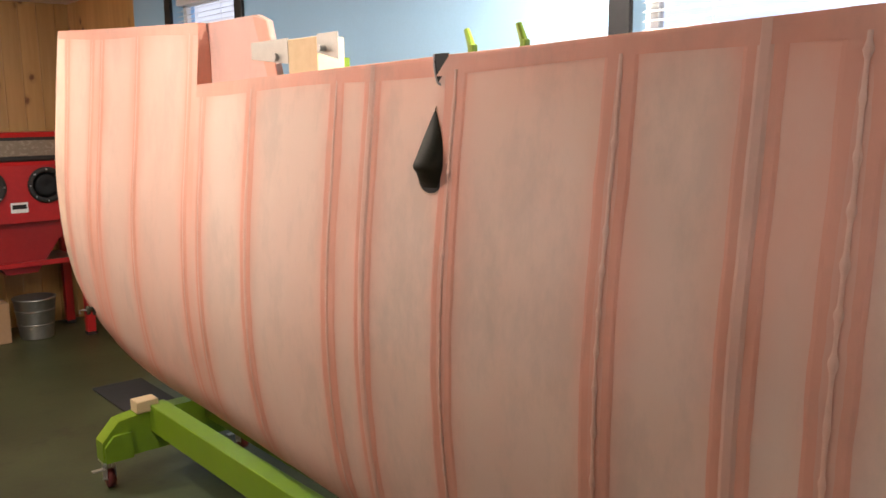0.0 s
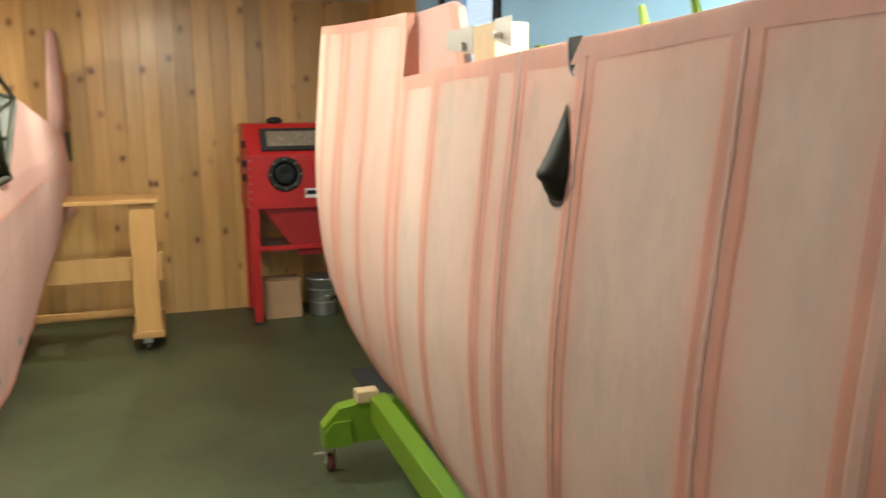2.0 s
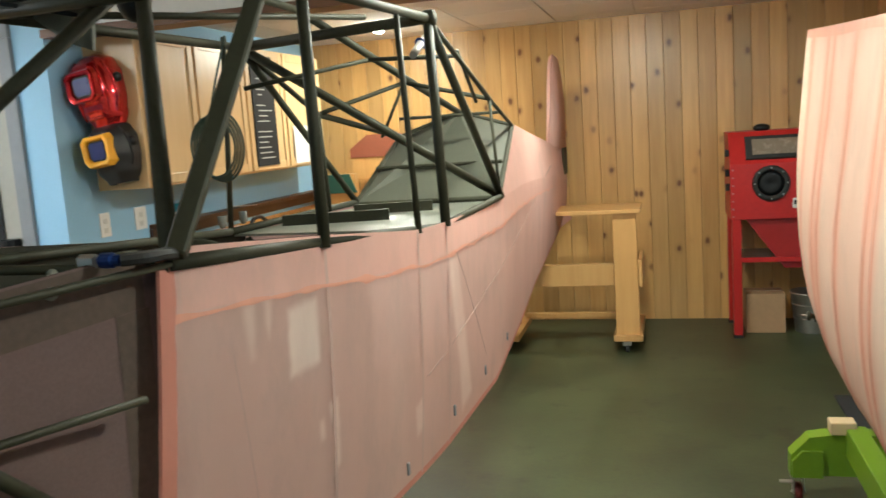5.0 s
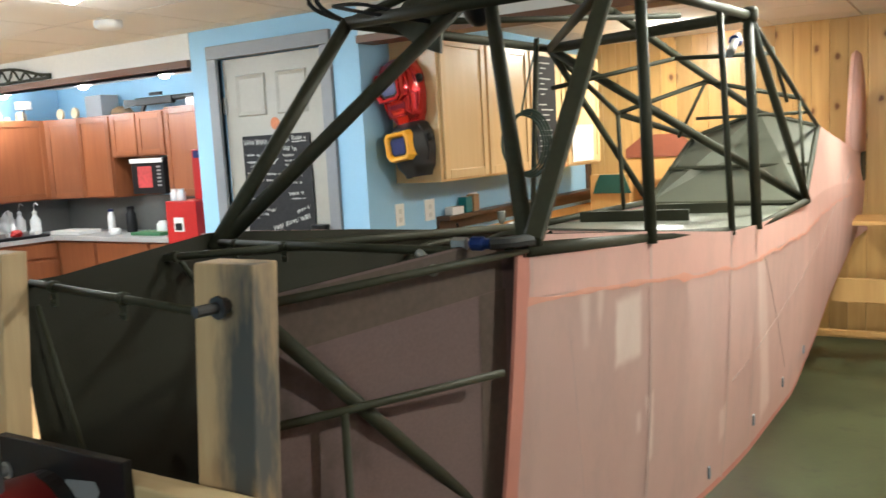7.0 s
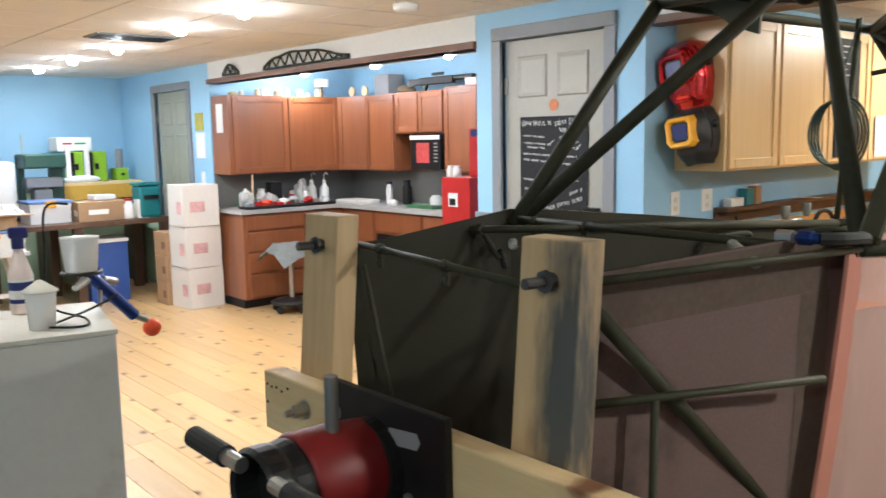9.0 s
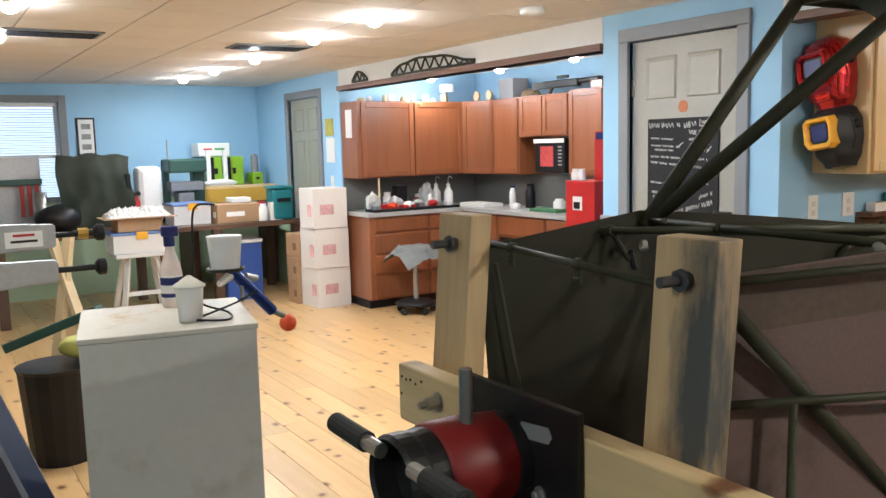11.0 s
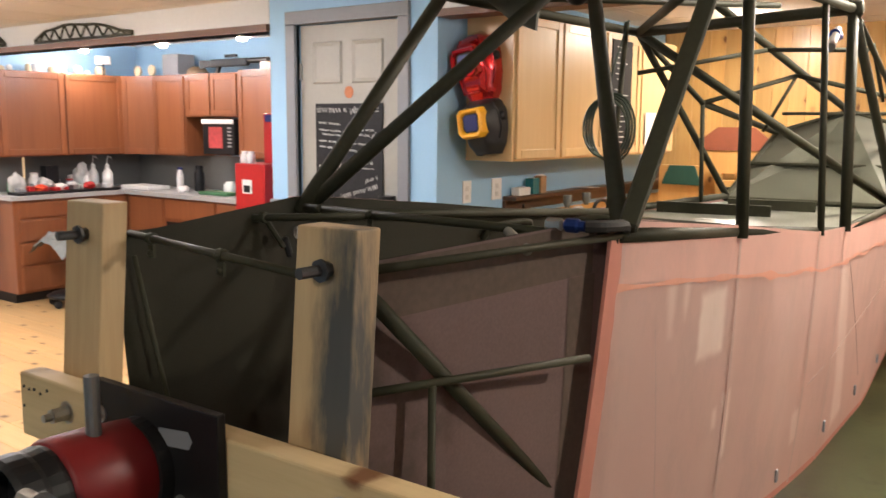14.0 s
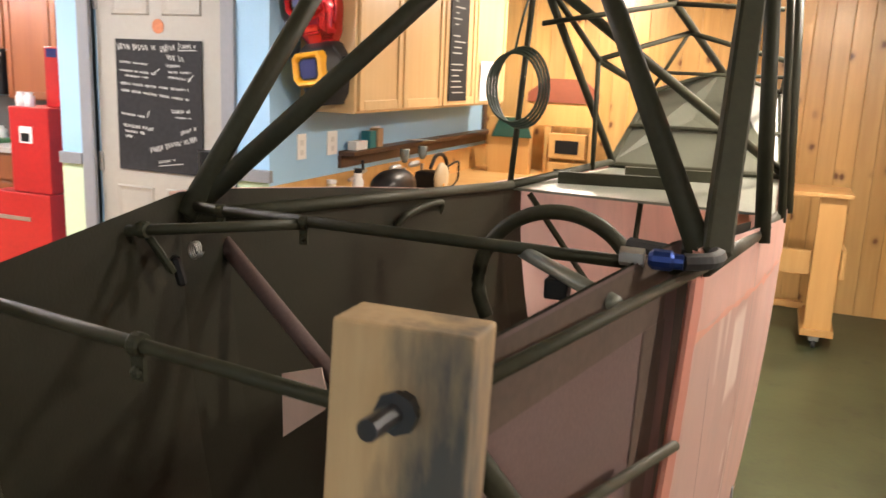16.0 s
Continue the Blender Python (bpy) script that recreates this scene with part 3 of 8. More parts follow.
def ridge(y, w, lumps):
    """Raised cord down the middle of a tape; lumps: how strongly the knots stand out."""
    bm = bmesh.new()
    rows, grid = 190, []
    a, b = wing_bottom(y) + 0.02, wing_top(y) - 0.035
    for k in range(rows + 1):
        z = a + (b - a) * k / rows
        n1 = max(0.0, math.sin(z * 82 + 3.5 * noise.noise(Vector((z * 5, y * 9, 0))))) ** 3 * (0.65 + 0.7 * noise.noise(Vector((z * 9, y * 3, 8))))
        n2 = noise.noise(Vector((z * 30, y * 7, 2)))
        e = w * (0.34 + 0.12 * n2 + lumps * 0.42 * n1)
        o = 0.0009 + 0.0003 * n2 + lumps * 0.0032 * n1
        c = y + 0.003 * noise.noise(Vector((z * 6, y, 5)))
        grid.append([bm.verts.new(wing_point(c + e * u, z, 0, 0.0008 + o * q)) for u, q in ((-1, 0), (-0.6, 0.75), (0, 1), (0.6, 0.75), (1, 0))])
    for p, q in zip(grid, grid[1:]):
        for k in range(4):
            bm.faces.new((p[k], q[k], q[k + 1], p[k + 1]))
    part("rib_ridge", bm, RIDGE_CLOTH, wing, smooth=True)


for ry, kind_ in RIBS:
    tape(ry, 0.078 if kind_ else 0.056, 0.0014, TAPE_CLOTH, "rib_tape")
    if kind_ == 2:
        tape(ry, 0.030, 0.0024, BAND_CLOTH, "spar_ridge", flat=0.5)
    else:
        ridge(ry, 0.0125 if kind_ else 0.010, (1.0 if ry < 1.7 else 0.5) if kind_ else 0.15)
# salmon band along the upper edge
for y0, y1, n in ((-0.8, 2.85, 60), (2.8515, 4.384, 30)):
    bm = bmesh.new()
    rows = [[bm.verts.new(wing_point(y, wing_top(y) - d, 0, 0.0018)) for d in (0.0, 0.024 + 0.004 * math.sin(y * 9), 0.043 + 0.004 * math.sin(y * 5.3))] for y in steps(y0, y1, n)]
    for p, q in zip(rows, rows[1:]):
        for k in range(2):
            bm.faces.new((p[k], p[k + 1], q[k + 1], q[k]))
    part("edge_tape", bm, TAPE_CLOTH, wing)


# teardrop cable fairing in the wing's face
def teardrop(zt, zb, w, n=28):
    """Outline of (y offset, z) of a drop with its point upwards."""
    pts = []
    for i in range(n):
        a = 2 * math.pi * i / n
        s = (1 - math.cos(a)) / 2
        pts.append((w * 0.5 * math.sin(a) * (s ** 0.9), zt + (zb - zt) * s))
    return pts


drop = teardrop(1.628, 1.432, 0.142)
bm = bmesh.new()
prism(bm, [wing_point(1.424, z, 0, 0.002) + Vector((0, dy * 1.05, 0)) for dy, z in teardrop(1.634, 1.427, 0.148)], (-0.002, 0, 0))
part("fairing_rim", bm, paint("pale_brass", (0.62, 0.45, 0.33), 0.4), wing, "pale rim round the cable opening")
bm = bmesh.new()
prism(bm, [wing_point(1.424, z, 0, 0.004) + Vector((0, dy, 0)) for dy, z in drop], (-0.002, 0, 0))
part("fairing_recess", bm, BLACK, wing, "dark opening")
bm = bmesh.new()
rings = []
for k in range(21):
    f = k / 20
    z = 1.62 - 0.175 * f
    w = 0.043 * math.sin(math.pi * min(1.0, 0.03 + 0.66 * f)) * (1 if f < 0.75 else 1 - (f - 0.75) * 0.9)
    h = lerp(f, [(0, 0.001), (0.2, 0.007), (0.45, 0.022), (0.6, 0.034), (0.7, 0.044), (0.74, 0.043), (0.79, 0.03), (0.9, 0.02), (1.0, 0.001)])
    rings.append([bm.verts.new(wing_point(1.424, z, 0, 0.005) + Vector((-h * math.sin(math.pi * j / 12), w * math.cos(math.pi * j / 12) + 0.003 * f, 0))) for j in range(13)])
for p, q in zip(rings, rings[1:]):
    for j in range(12):
        bm.faces.new((p[j], p[j + 1], q[j + 1], q[j]))
part("fairing_scoop", bm, OLIVE_IN, wing, "dark olive metal scoop", smooth=True)
bm = bmesh.new()
prism(bm, [wing_point(1.415, 1.752, 0, 0.003) + Vector((0, dy, dz)) for dy, dz in ((-0.026, 0), (-0.030, -0.03), (-0.027, -0.05), (-0.016, -0.068), (0, -0.074), (0.014, -0.066), (0.022, -0.046), (0.024, -0.025), (0.024, 0))], (-0.002, 0, 0))
part("pulley_notch", bm, BLACK, wing, "dark notch with a grey metal lip")
bm = bmesh.new()
hose(bm, curve_points([wing_point(1.415, 1.752, 0, 0.005) + Vector((0, dy, dz)) for dy, dz in ((0.023, 0), (0.023, -0.03), (0.014, -0.062), (0, -0.071))], 4), 0.003, 6)
part("notch_lip", bm, STEEL, wing)
bm = bmesh.new()
lathe(bm, wing_point(4.15, 0.67, 0, 0.03), [(0.022, -0.004), (0.024, 0.004), (0.02, 0.01), (0.012, 0.014), (0.012, 0.03)], 14, "X")
part("tie_down_bolt", bm, OLIVE, wing, "olive painted tie-down fitting", smooth=True)
bm = bmesh.new()
lathe(bm, wing_point(4.15, 0.67, 0, 0.002), [(0.03, 0), (0.03, 0.003)], 16, "X")
part("bolt_opening", bm, BLACK, wing)
bm = bmesh.new()
hose(bm, curve_points([wing_point(4.15, 0.67, 0, 0.03), wing_point(4.19, 0.665, 0, 0.06), wing_point(4.21, 0.645, 0, 0.065)], 5), 0.004, 6)
part("bolt_hook", bm, STEEL, wing)

# ---- lime-green rolling rack below the wing ----
PLACE = RACK
rack = thing("wing_rack", "lime-green painted wooden rolling rack that carries the wing", "rack", (1.5, 1.6, 0))
part("long_beam", bx(1.46, 1.54, -0.9, 3.55, 0.22, 0.345, 0.004), LIME, rack)
part("long_beam", bx(1.72, 1.80, -0.9, 3.55, 0.22, 0.345, 0.004), LIME, rack)
for y0 in (3.52, -0.75):
    bm = bmesh.new()
    prism(bm, [(1.245, y0, 0.13), (1.245, y0, 0.22), (1.32, y0, 0.30), (1.42, y0, 0.315), (1.86, y0, 0.315), (1.96, y0, 0.22), (1.96, y0, 0.13), (1.42, y0, 0.135)], (0, 0.085, 0))
    part("cross_arm", bm, LIME, rack)
    bm = bmesh.new()
    prism(bm, [(1.25, y0 - 0.018, 0.13), (1.25, y0 - 0.018, 0.20), (1.29, y0 - 0.018, 0.245), (1.37, y0 - 0.018, 0.245), (1.37, y0 - 0.018, 0.13)], (0, 0.018, 0))
    part("arm_cheek", bm, LIME, rack)
    part("pad_block", bx(1.40, 1.50, y0 - 0.01, y0 + 0.07, 0.315, 0.37, 0.006), LUMBER, rack, "bare wooden pad block")
    for cx in (1.28, 1.92):
        bm = bmesh.new()
        box(bm, cx - 0.035, cx + 0.035, y0 + 0.005, y0 + 0.08, 0.122, 0.13)
        box(bm, cx - 0.022, cx - 0.018, y0 + 0.02, y0 + 0.07, 0.04, 0.122)
        box(bm, cx + 0.018, cx + 0.022, y0 + 0.02, y0 + 0.07, 0.04, 0.122)
        tube(bm, (cx - 0.03, y0 + 0.045, 0.042), (cx + 0.03, y0 + 0.045, 0.042), 0.006, n=8)
        box(bm, cx - 0.075, cx - 0.02, y0 + 0.03, y0 + 0.055, 0.085, 0.09)
        c = part("caster", bm, STEEL, rack, "zinc plated swivel caster")
        bm = bmesh.new()
        lathe(bm, (cx, y0 + 0.045, 0.042), [(0.02, -0.016), (0.04, -0.014), (0.042, 0), (0.04, 0.014), (0.02, 0.016)], 18, "X")
        part("wheel", bm, paint("maroon_wheel", (0.11, 0.012, 0.01), 0.5), c, "dark red caster wheel", smooth=True)
for uy in (1.385, 1.57):
    bm = bmesh.new()
    box(bm, 1.61, 1.63, uy - 0.02, uy + 0.0, 0.34, 1.79, 0.004)
    tube(bm, (1.62, uy - 0.008, 1.78), (1.62, uy + 0.012, 1.828), 0.011, 0.008, n=10)
    part("upright", bm, LIME, rack)
bm = bmesh.new()
box(bm, 1.72, 1.75, 2.1, 2.7, 0.34, 0.4)
box(bm, 1.72, 1.75, 2.30, 2.34, 0.34, 1.80)
part("rear_frame", bm, LIME, rack)
# clamp of wood and aluminium on the cove
PLACE = WING
clamp = thing("wing_clamp", "wooden block with two aluminium plates on the wing's edge", "clamp", (1.56, 2.1, 1.735))
part("block", bx(1.50, 1.60, 2.13, 2.30, 1.742, 1.85, 0.004), LUMBER, clamp)
for y0, y1, s in ((2.30, 2.535, 1), (2.02, 2.13, -1)):
    bm = bmesh.new()
    prism(bm, [(1.50, y0, 1.775), (1.50, y1, 1.80 if s > 0 else 1.80), (1.50, y1, 1.855), (1.50, y0, 1.855)], (0.004, 0, 0))
    part("plate", bm, paint("brushed_aluminium", (0.42, 0.41, 0.38), 0.4, 0.7), clamp, "aluminium hinge plate")
part("bolt", tube(bmesh.new(), (1.49, 2.37, 1.80), (1.51, 2.37, 1.80), 0.012, n=10), STEEL, clamp)
part("bolt", tube(bmesh.new(), (1.48, 2.09, 1.81), (1.51, 2.09, 1.81), 0.009, n=10), STEEL, clamp)

# ---- fuselage ----
PLACE = HULL
NEAR = [(0.45, 0.0), (0.88, 0.113), (1.262, 0.161), (1.70, 0.198), (1.908, 0.21), (2.60, 0.215), (3.2, 0.20), (3.8, 0.175), (5.9, 0.11)]
FAR = [(0.45, -0.415), (0.90, -0.50), (1.98, -0.42), (2.62, -0.30), (3.1, -0.25), (3.8, -0.16), (5.9, 0.05)]
TOPZ = [(0.45, 1.505), (0.88, 1.53), (1.262, 1.491), (1.70, 1.44), (1.908, 1.432), (2.60, 1.415), (3.2, 1.42), (3.8, 1.40), (5.9, 1.29)]
BOTZ = [(0.45, 0.93), (1.47, 0.885), (2.54, 0.835), (3.8, 0.915), (5.9, 0.99)]
SHOULDER = [(2.62, 1.655), (3.2, 1.655), (5.9, 1.455)]
RIDGE = [(2.62, 1.72), (3.1, 1.715), (5.9, 1.48)]


def side_sheet(table, ys, out, v0=0.0, v1=1.0, rows=8, front=0.0):
    bm = bmesh.new()
    grid = []
    for i, y in enumerate(ys):
        row = []
        for k in range(rows + 1):
            v = v0 + (v1 - v0) * k / rows
            yy = y - (front * (1 - v) if i == 0 else 0)
            z = lerp(yy, BOTZ) + (lerp(yy, TOPZ) - lerp(yy, BOTZ)) * v
            row.append(bm.verts.new((lerp(yy, table) + out + (-0.03 if table is NEAR else 0.10) * (1 - v) ** 2, yy, z)))
        grid.append(row)
    for p, q in zip(grid, grid[1:]):
        for k in range(rows):
            bm.faces.new((p[k], q[k], q[k + 1], p[k + 1]))
    return bm


fus = thing("aircraft_fuselage", "olive drab steel tube aircraft fuselage partly covered in pink fabric", "fuselage", (-0.1, 2.4, 0.84))
skin_ys = steps(0.86, 2.6, 26) + steps(2.7, 5.9, 32)
# outlines (y, z) of patches where light shining through is painted on the cloth
LIT_SPOTS = [[(1.135, 1.392), (1.225, 1.392), (1.225, 1.283), (1.135, 1.283)], [(1.02, 1.42), (1.05, 1.425), (1.04, 1.34), (1.03, 1.34)], [(1.07, 1.425), (1.095, 1.425), (1.08, 1.36)],
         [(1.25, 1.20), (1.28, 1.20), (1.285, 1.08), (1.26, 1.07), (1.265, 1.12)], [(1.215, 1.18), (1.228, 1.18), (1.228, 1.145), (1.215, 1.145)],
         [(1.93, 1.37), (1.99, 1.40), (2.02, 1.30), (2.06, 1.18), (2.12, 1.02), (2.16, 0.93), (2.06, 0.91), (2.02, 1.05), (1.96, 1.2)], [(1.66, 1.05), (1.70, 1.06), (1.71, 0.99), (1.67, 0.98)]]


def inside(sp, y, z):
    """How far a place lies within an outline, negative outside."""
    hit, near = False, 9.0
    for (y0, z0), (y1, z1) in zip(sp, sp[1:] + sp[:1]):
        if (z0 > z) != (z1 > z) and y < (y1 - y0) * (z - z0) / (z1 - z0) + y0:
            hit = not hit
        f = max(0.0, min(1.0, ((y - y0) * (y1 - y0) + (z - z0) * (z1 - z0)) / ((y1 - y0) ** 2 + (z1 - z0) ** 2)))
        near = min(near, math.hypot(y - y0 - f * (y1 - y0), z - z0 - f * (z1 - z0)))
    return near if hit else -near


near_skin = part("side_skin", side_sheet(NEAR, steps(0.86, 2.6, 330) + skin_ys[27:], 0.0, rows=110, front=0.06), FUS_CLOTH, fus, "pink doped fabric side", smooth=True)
bright = near_skin.data.attributes.new("bleed_glow", "FLOAT", "POINT")
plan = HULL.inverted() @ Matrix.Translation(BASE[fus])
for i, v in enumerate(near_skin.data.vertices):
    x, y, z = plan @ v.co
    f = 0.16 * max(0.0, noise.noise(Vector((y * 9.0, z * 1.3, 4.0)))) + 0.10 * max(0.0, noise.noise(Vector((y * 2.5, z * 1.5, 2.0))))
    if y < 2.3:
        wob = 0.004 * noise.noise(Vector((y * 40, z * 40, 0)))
        for k, sp in enumerate(LIT_SPOTS):
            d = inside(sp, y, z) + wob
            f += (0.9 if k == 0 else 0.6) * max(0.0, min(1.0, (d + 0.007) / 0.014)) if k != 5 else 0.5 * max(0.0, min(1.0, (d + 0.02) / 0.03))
    bright.data[i].value = min(0.95, f)
part("side_skin", side_sheet(FAR, skin_ys, 0.0), FUS_CLOTH, fus, "pink doped fabric side", smooth=True)
bm = bmesh.new()
rows = [(bm.verts.new((lerp(y, NEAR) - 0.03, y, lerp(y, BOTZ))), bm.verts.new((lerp(y, FAR) + 0.10, y, lerp(y, BOTZ)))) for y in steps(0.47, 5.9, 40)]
for p, q in zip(rows, rows[1:]):
    bm.faces.new((p[0], p[1], q[1], q[0]))
part("belly_skin", bm, FUS_CLOTH, fus)
# turtle deck behind the cabin
for table, s in ((NEAR, 1), (FAR, -1)):
    bm = bmesh.new()
    grid = []
    for f in steps(0, 1, 30):
        row = []
        for v in steps(0, 1, 6):
            y = (2.66 + 0.52 * v) * (1 - f) + 5.9 * f
            z = lerp(y, TOPZ) + (lerp(y, SHOULDER) - lerp(y, TOPZ)) * v
            row.append(bm.verts.new((lerp(y, table) - s * 0.02 * v, y, z)))
        grid.append(row)
    for p, q in zip(grid, grid[1:]):
        for k in range(6):
            bm.faces.new((p[k], q[k], q[k + 1], p[k + 1]))
    part("deck_side", bm, FUS_PINK, fus, smooth=True)
    bm = bmesh.new()
    rows = []
    for f in steps(0, 1, 24):
        ya, yb = 3.18 * (1 - f) + 5.9 * f, 3.11 * (1 - f) + 5.9 * f
        cx = (lerp(yb, NEAR) + lerp(yb, FAR)) / 2
        rows.append((bm.verts.new((lerp(ya, table) - s * 0.02, ya, lerp(ya, SHOULDER))), bm.verts.new((cx, yb, lerp(yb, RIDGE)))))
    for p, q in zip(rows, rows[1:]):
        bm.faces.new((p[0], q[0], q[1], p[1]))
    part("deck_roof", bm, FUS_PINK, fus)
# olive bulkhead behind the cabin, leaning back
BULK = [(0.205, 2.67, 1.42), (0.18, 3.17, 1.65), (-0.01, 3.11, 1.712), (-0.235, 3.06, 1.635), (-0.285, 2.64, 1.42)]
bm = bmesh.new()
prism(bm, BULK, (0, 0.006, 0))
part("bulkhead", bm, OLIVE_BULK, fus, "olive drab painted cabin bulkhead")
bm = bmesh.new()
tube(bm, (0.19, 2.86, 1.53), (-0.26, 2.82, 1.53), 0.007, n=8)
part("bulkhead_batten", bm, OLIVE, fus)
bm = bmesh.new()
for p, q in zip(BULK, BULK[1:] + BULK[:1]):
    tube(bm, p, q, 0.009, n=8)
part("bulkhead_edge", bm, OLIVE, fus)
part("baggage_deck", prism(bmesh.new(), [(0.19, 1.95, 1.405), (0.20, 2.67, 1.405), (-0.28, 2.64, 1.405), (-0.40, 2.0, 1.405)], (0, 0, 0.006)), OLIVE_DECK, fus, "grey-green painted deck panel")
for p, q in (((-0.33, 2.16, 1.425), (-0.03, 2.22, 1.425)), ((-0.20, 2.40, 1.425), (0.04, 2.44, 1.425))):
    part("deck_channel", beam(bmesh.new(), p, q, 0.02, 0.032), OLIVE, fus, "olive drab channel section")
# olive and pink lining at the front
liner_ys = steps(0.47, 1.45, 12)
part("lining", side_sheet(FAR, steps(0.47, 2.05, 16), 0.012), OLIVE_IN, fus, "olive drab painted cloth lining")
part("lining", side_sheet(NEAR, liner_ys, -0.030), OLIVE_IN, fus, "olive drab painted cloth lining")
part("lining_outer", side_sheet(NEAR, steps(0.47, 0.9, 8), -0.026), MAUVE, fus, "unpainted mauve-pink back of the cloth lining")
bm = bmesh.new()
rows = [(bm.verts.new((lerp(y, NEAR) - 0.06, y, lerp(y, BOTZ) + 0.006)), bm.verts.new((lerp(y, FAR) + 0.115, y, lerp(y, BOTZ) + 0.006))) for y in liner_ys]
for p, q in zip(rows, rows[1:]):
    bm.faces.new((p[0], p[1], q[1], q[0]))
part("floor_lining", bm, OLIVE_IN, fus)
# olive overspray along the top; the strip beside the cover's edge is painted shadow
part("overspray_band", side_sheet(NEAR, steps(0.48, 0.86, 8), -0.0252, 0.885, 0.995, 3), OVERSPRAY_SHADE, fus, "dark olive overspray along the top")
part("overspray_band", side_sheet(NEAR, steps(0.815, 0.865, 3), -0.0250, 0.02, 0.884, 6), OVERSPRAY_SHADE, fus, "dark strip of painted shadow beside the cover's edge")
# salmon bands on the near side
def side_band(ys, v0, v1, out, material, name, table=NEAR):
    return part(name, side_sheet(table, ys, out, v0, v1, 4), material, fus, smooth=True)


def near_at_v(y, v, out):
    return (lerp(y, NEAR) + out - 0.03 * (1 - v) ** 2, y, lerp(y, BOTZ) + (lerp(y, TOPZ) - lerp(y, BOTZ)) * v)


side_band(steps(0.86, 2.62, 30), 0.86, 1.0, 0.0012, FUS_PINK, "top_band")
side_band(steps(2.62, 5.88, 30), 0.84, 1.0, 0.0012, FUS_PINK, "top_band")
# ragged stained edge under the top band
bm = bmesh.new()
rows = []
for y in steps(0.87, 4.6, 150):
    c, w = 0.855 + 0.022 * noise.noise(Vector((y * 7, 0, 0))), 0.006 + 0.034 * max(0.0, noise.noise(Vector((y * 13, 4, 0)))) + 0.004 * noise.noise(Vector((y * 50, 2, 0)))
    rows.append([bm.verts.new(near_at_v(y, v, 0.002)) for v in (c - w, c + w * 0.6)])
for p, q in zip(rows, rows[1:]):
    bm.faces.new((p[0], q[0], q[1], p[1]))
part("stained_seam", bm, TAPE_CLOTH, fus, "ragged darker seam")
side_band(steps(0.82, 5.88, 50), 0.0, 0.03, 0.0012, EDGE_TAPE, "bottom_tape")
# grey strips put the shade of the posts behind into the cloth's colour
for ty, tw in ((1.262, 0.010), (1.70, 0.010), (1.908, 0.008)):
    side_band([ty - tw / 2, ty + tw / 2], 0.02, 0.995, 0.0022, TUBE_SHADE, "side_tape")
# reddish tape down the raked front edge, turned round it
bm = bmesh.new()
rows = []
for v in steps(0.0, 0.997, 60):
    y = 0.86 - 0.06 * (1 - v)
    w = 0.024 + 0.004 * noise.noise(Vector((v * 14, 0, 3)))
    rows.append([bm.verts.new(Vector(near_at_v(y + d, v, o))) for d, o in ((0.004, -0.006), (-0.001, -0.002), (0.0, 0.0022), (w, 0.0022), (w + 0.002, 0.0002))])
for p, q in zip(rows, rows[1:]):
    for k in range(4):
        bm.faces.new((p[k], p[k + 1], q[k + 1], q[k]))
part("side_tape", bm, EDGE_TAPE, fus)


def near_at(y, z, out=0.0):
    v = (z - lerp(y, BOTZ)) / (lerp(y, TOPZ) - lerp(y, BOTZ))
    return Vector((lerp(y, NEAR) + out - 0.03 * (1 - v) ** 2, y, z))


# drain grommets, and tube shade seen through the cloth painted as dark lines
for dy, dz in ((1.61, 0.93), (1.96, 0.94), (2.35, 0.93), (2.75, 0.93)):
    p = near_at(dy, dz, 0.003)
    part("drain_grommet", bx(p.x - 0.003, p.x + 0.002, dy - 0.006, dy + 0.006, dz - 0.014, dz + 0.014, 0.002), GREY_TRIM, fus, "small dark drain grommet")
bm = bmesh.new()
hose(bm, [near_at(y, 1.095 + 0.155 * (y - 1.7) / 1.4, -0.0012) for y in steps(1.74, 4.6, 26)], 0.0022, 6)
part("stringer_crease", bm, DARK_TUBE_SHADE, fus)
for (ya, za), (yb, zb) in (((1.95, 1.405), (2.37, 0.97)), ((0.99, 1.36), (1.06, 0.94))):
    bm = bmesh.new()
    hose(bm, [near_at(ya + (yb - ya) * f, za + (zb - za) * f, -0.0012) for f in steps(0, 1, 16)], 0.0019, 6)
    part("brace_crease", bm, TUBE_SHADE if ya < 1.5 else DARK_TUBE_SHADE, fus)
# fin
bm = bmesh.new()
prism(bm, [(0.082, 4.95, 1.5), (0.082, 5.12, 1.85), (0.082, 5.22, 2.02), (0.082, 5.32, 2.07), (0.082, 5.48, 2.06), (0.082, 5.66, 1.95), (0.082, 5.8, 1.75), (0.082, 5.86, 1.45)], (0.038, 0, 0))
bmesh.ops.bevel(bm, geom=list(bm.edges), offset=0.013, segments=3, affect="EDGES")
part("fin", bm, FUS_PINK, fus, "salmon pink fabric tail fin", smooth=True)
part("tail_slot", bx(0.108, 0.122, 5.55, 5.80, 1.30, 1.48, 0.004), OLIVE, fus, "dark slot at the tail")
part("tail_post", bx(0.055, 0.105, 5.88, 5.905, 1.0, 1.46, 0.008), FUS_PINK, fus)

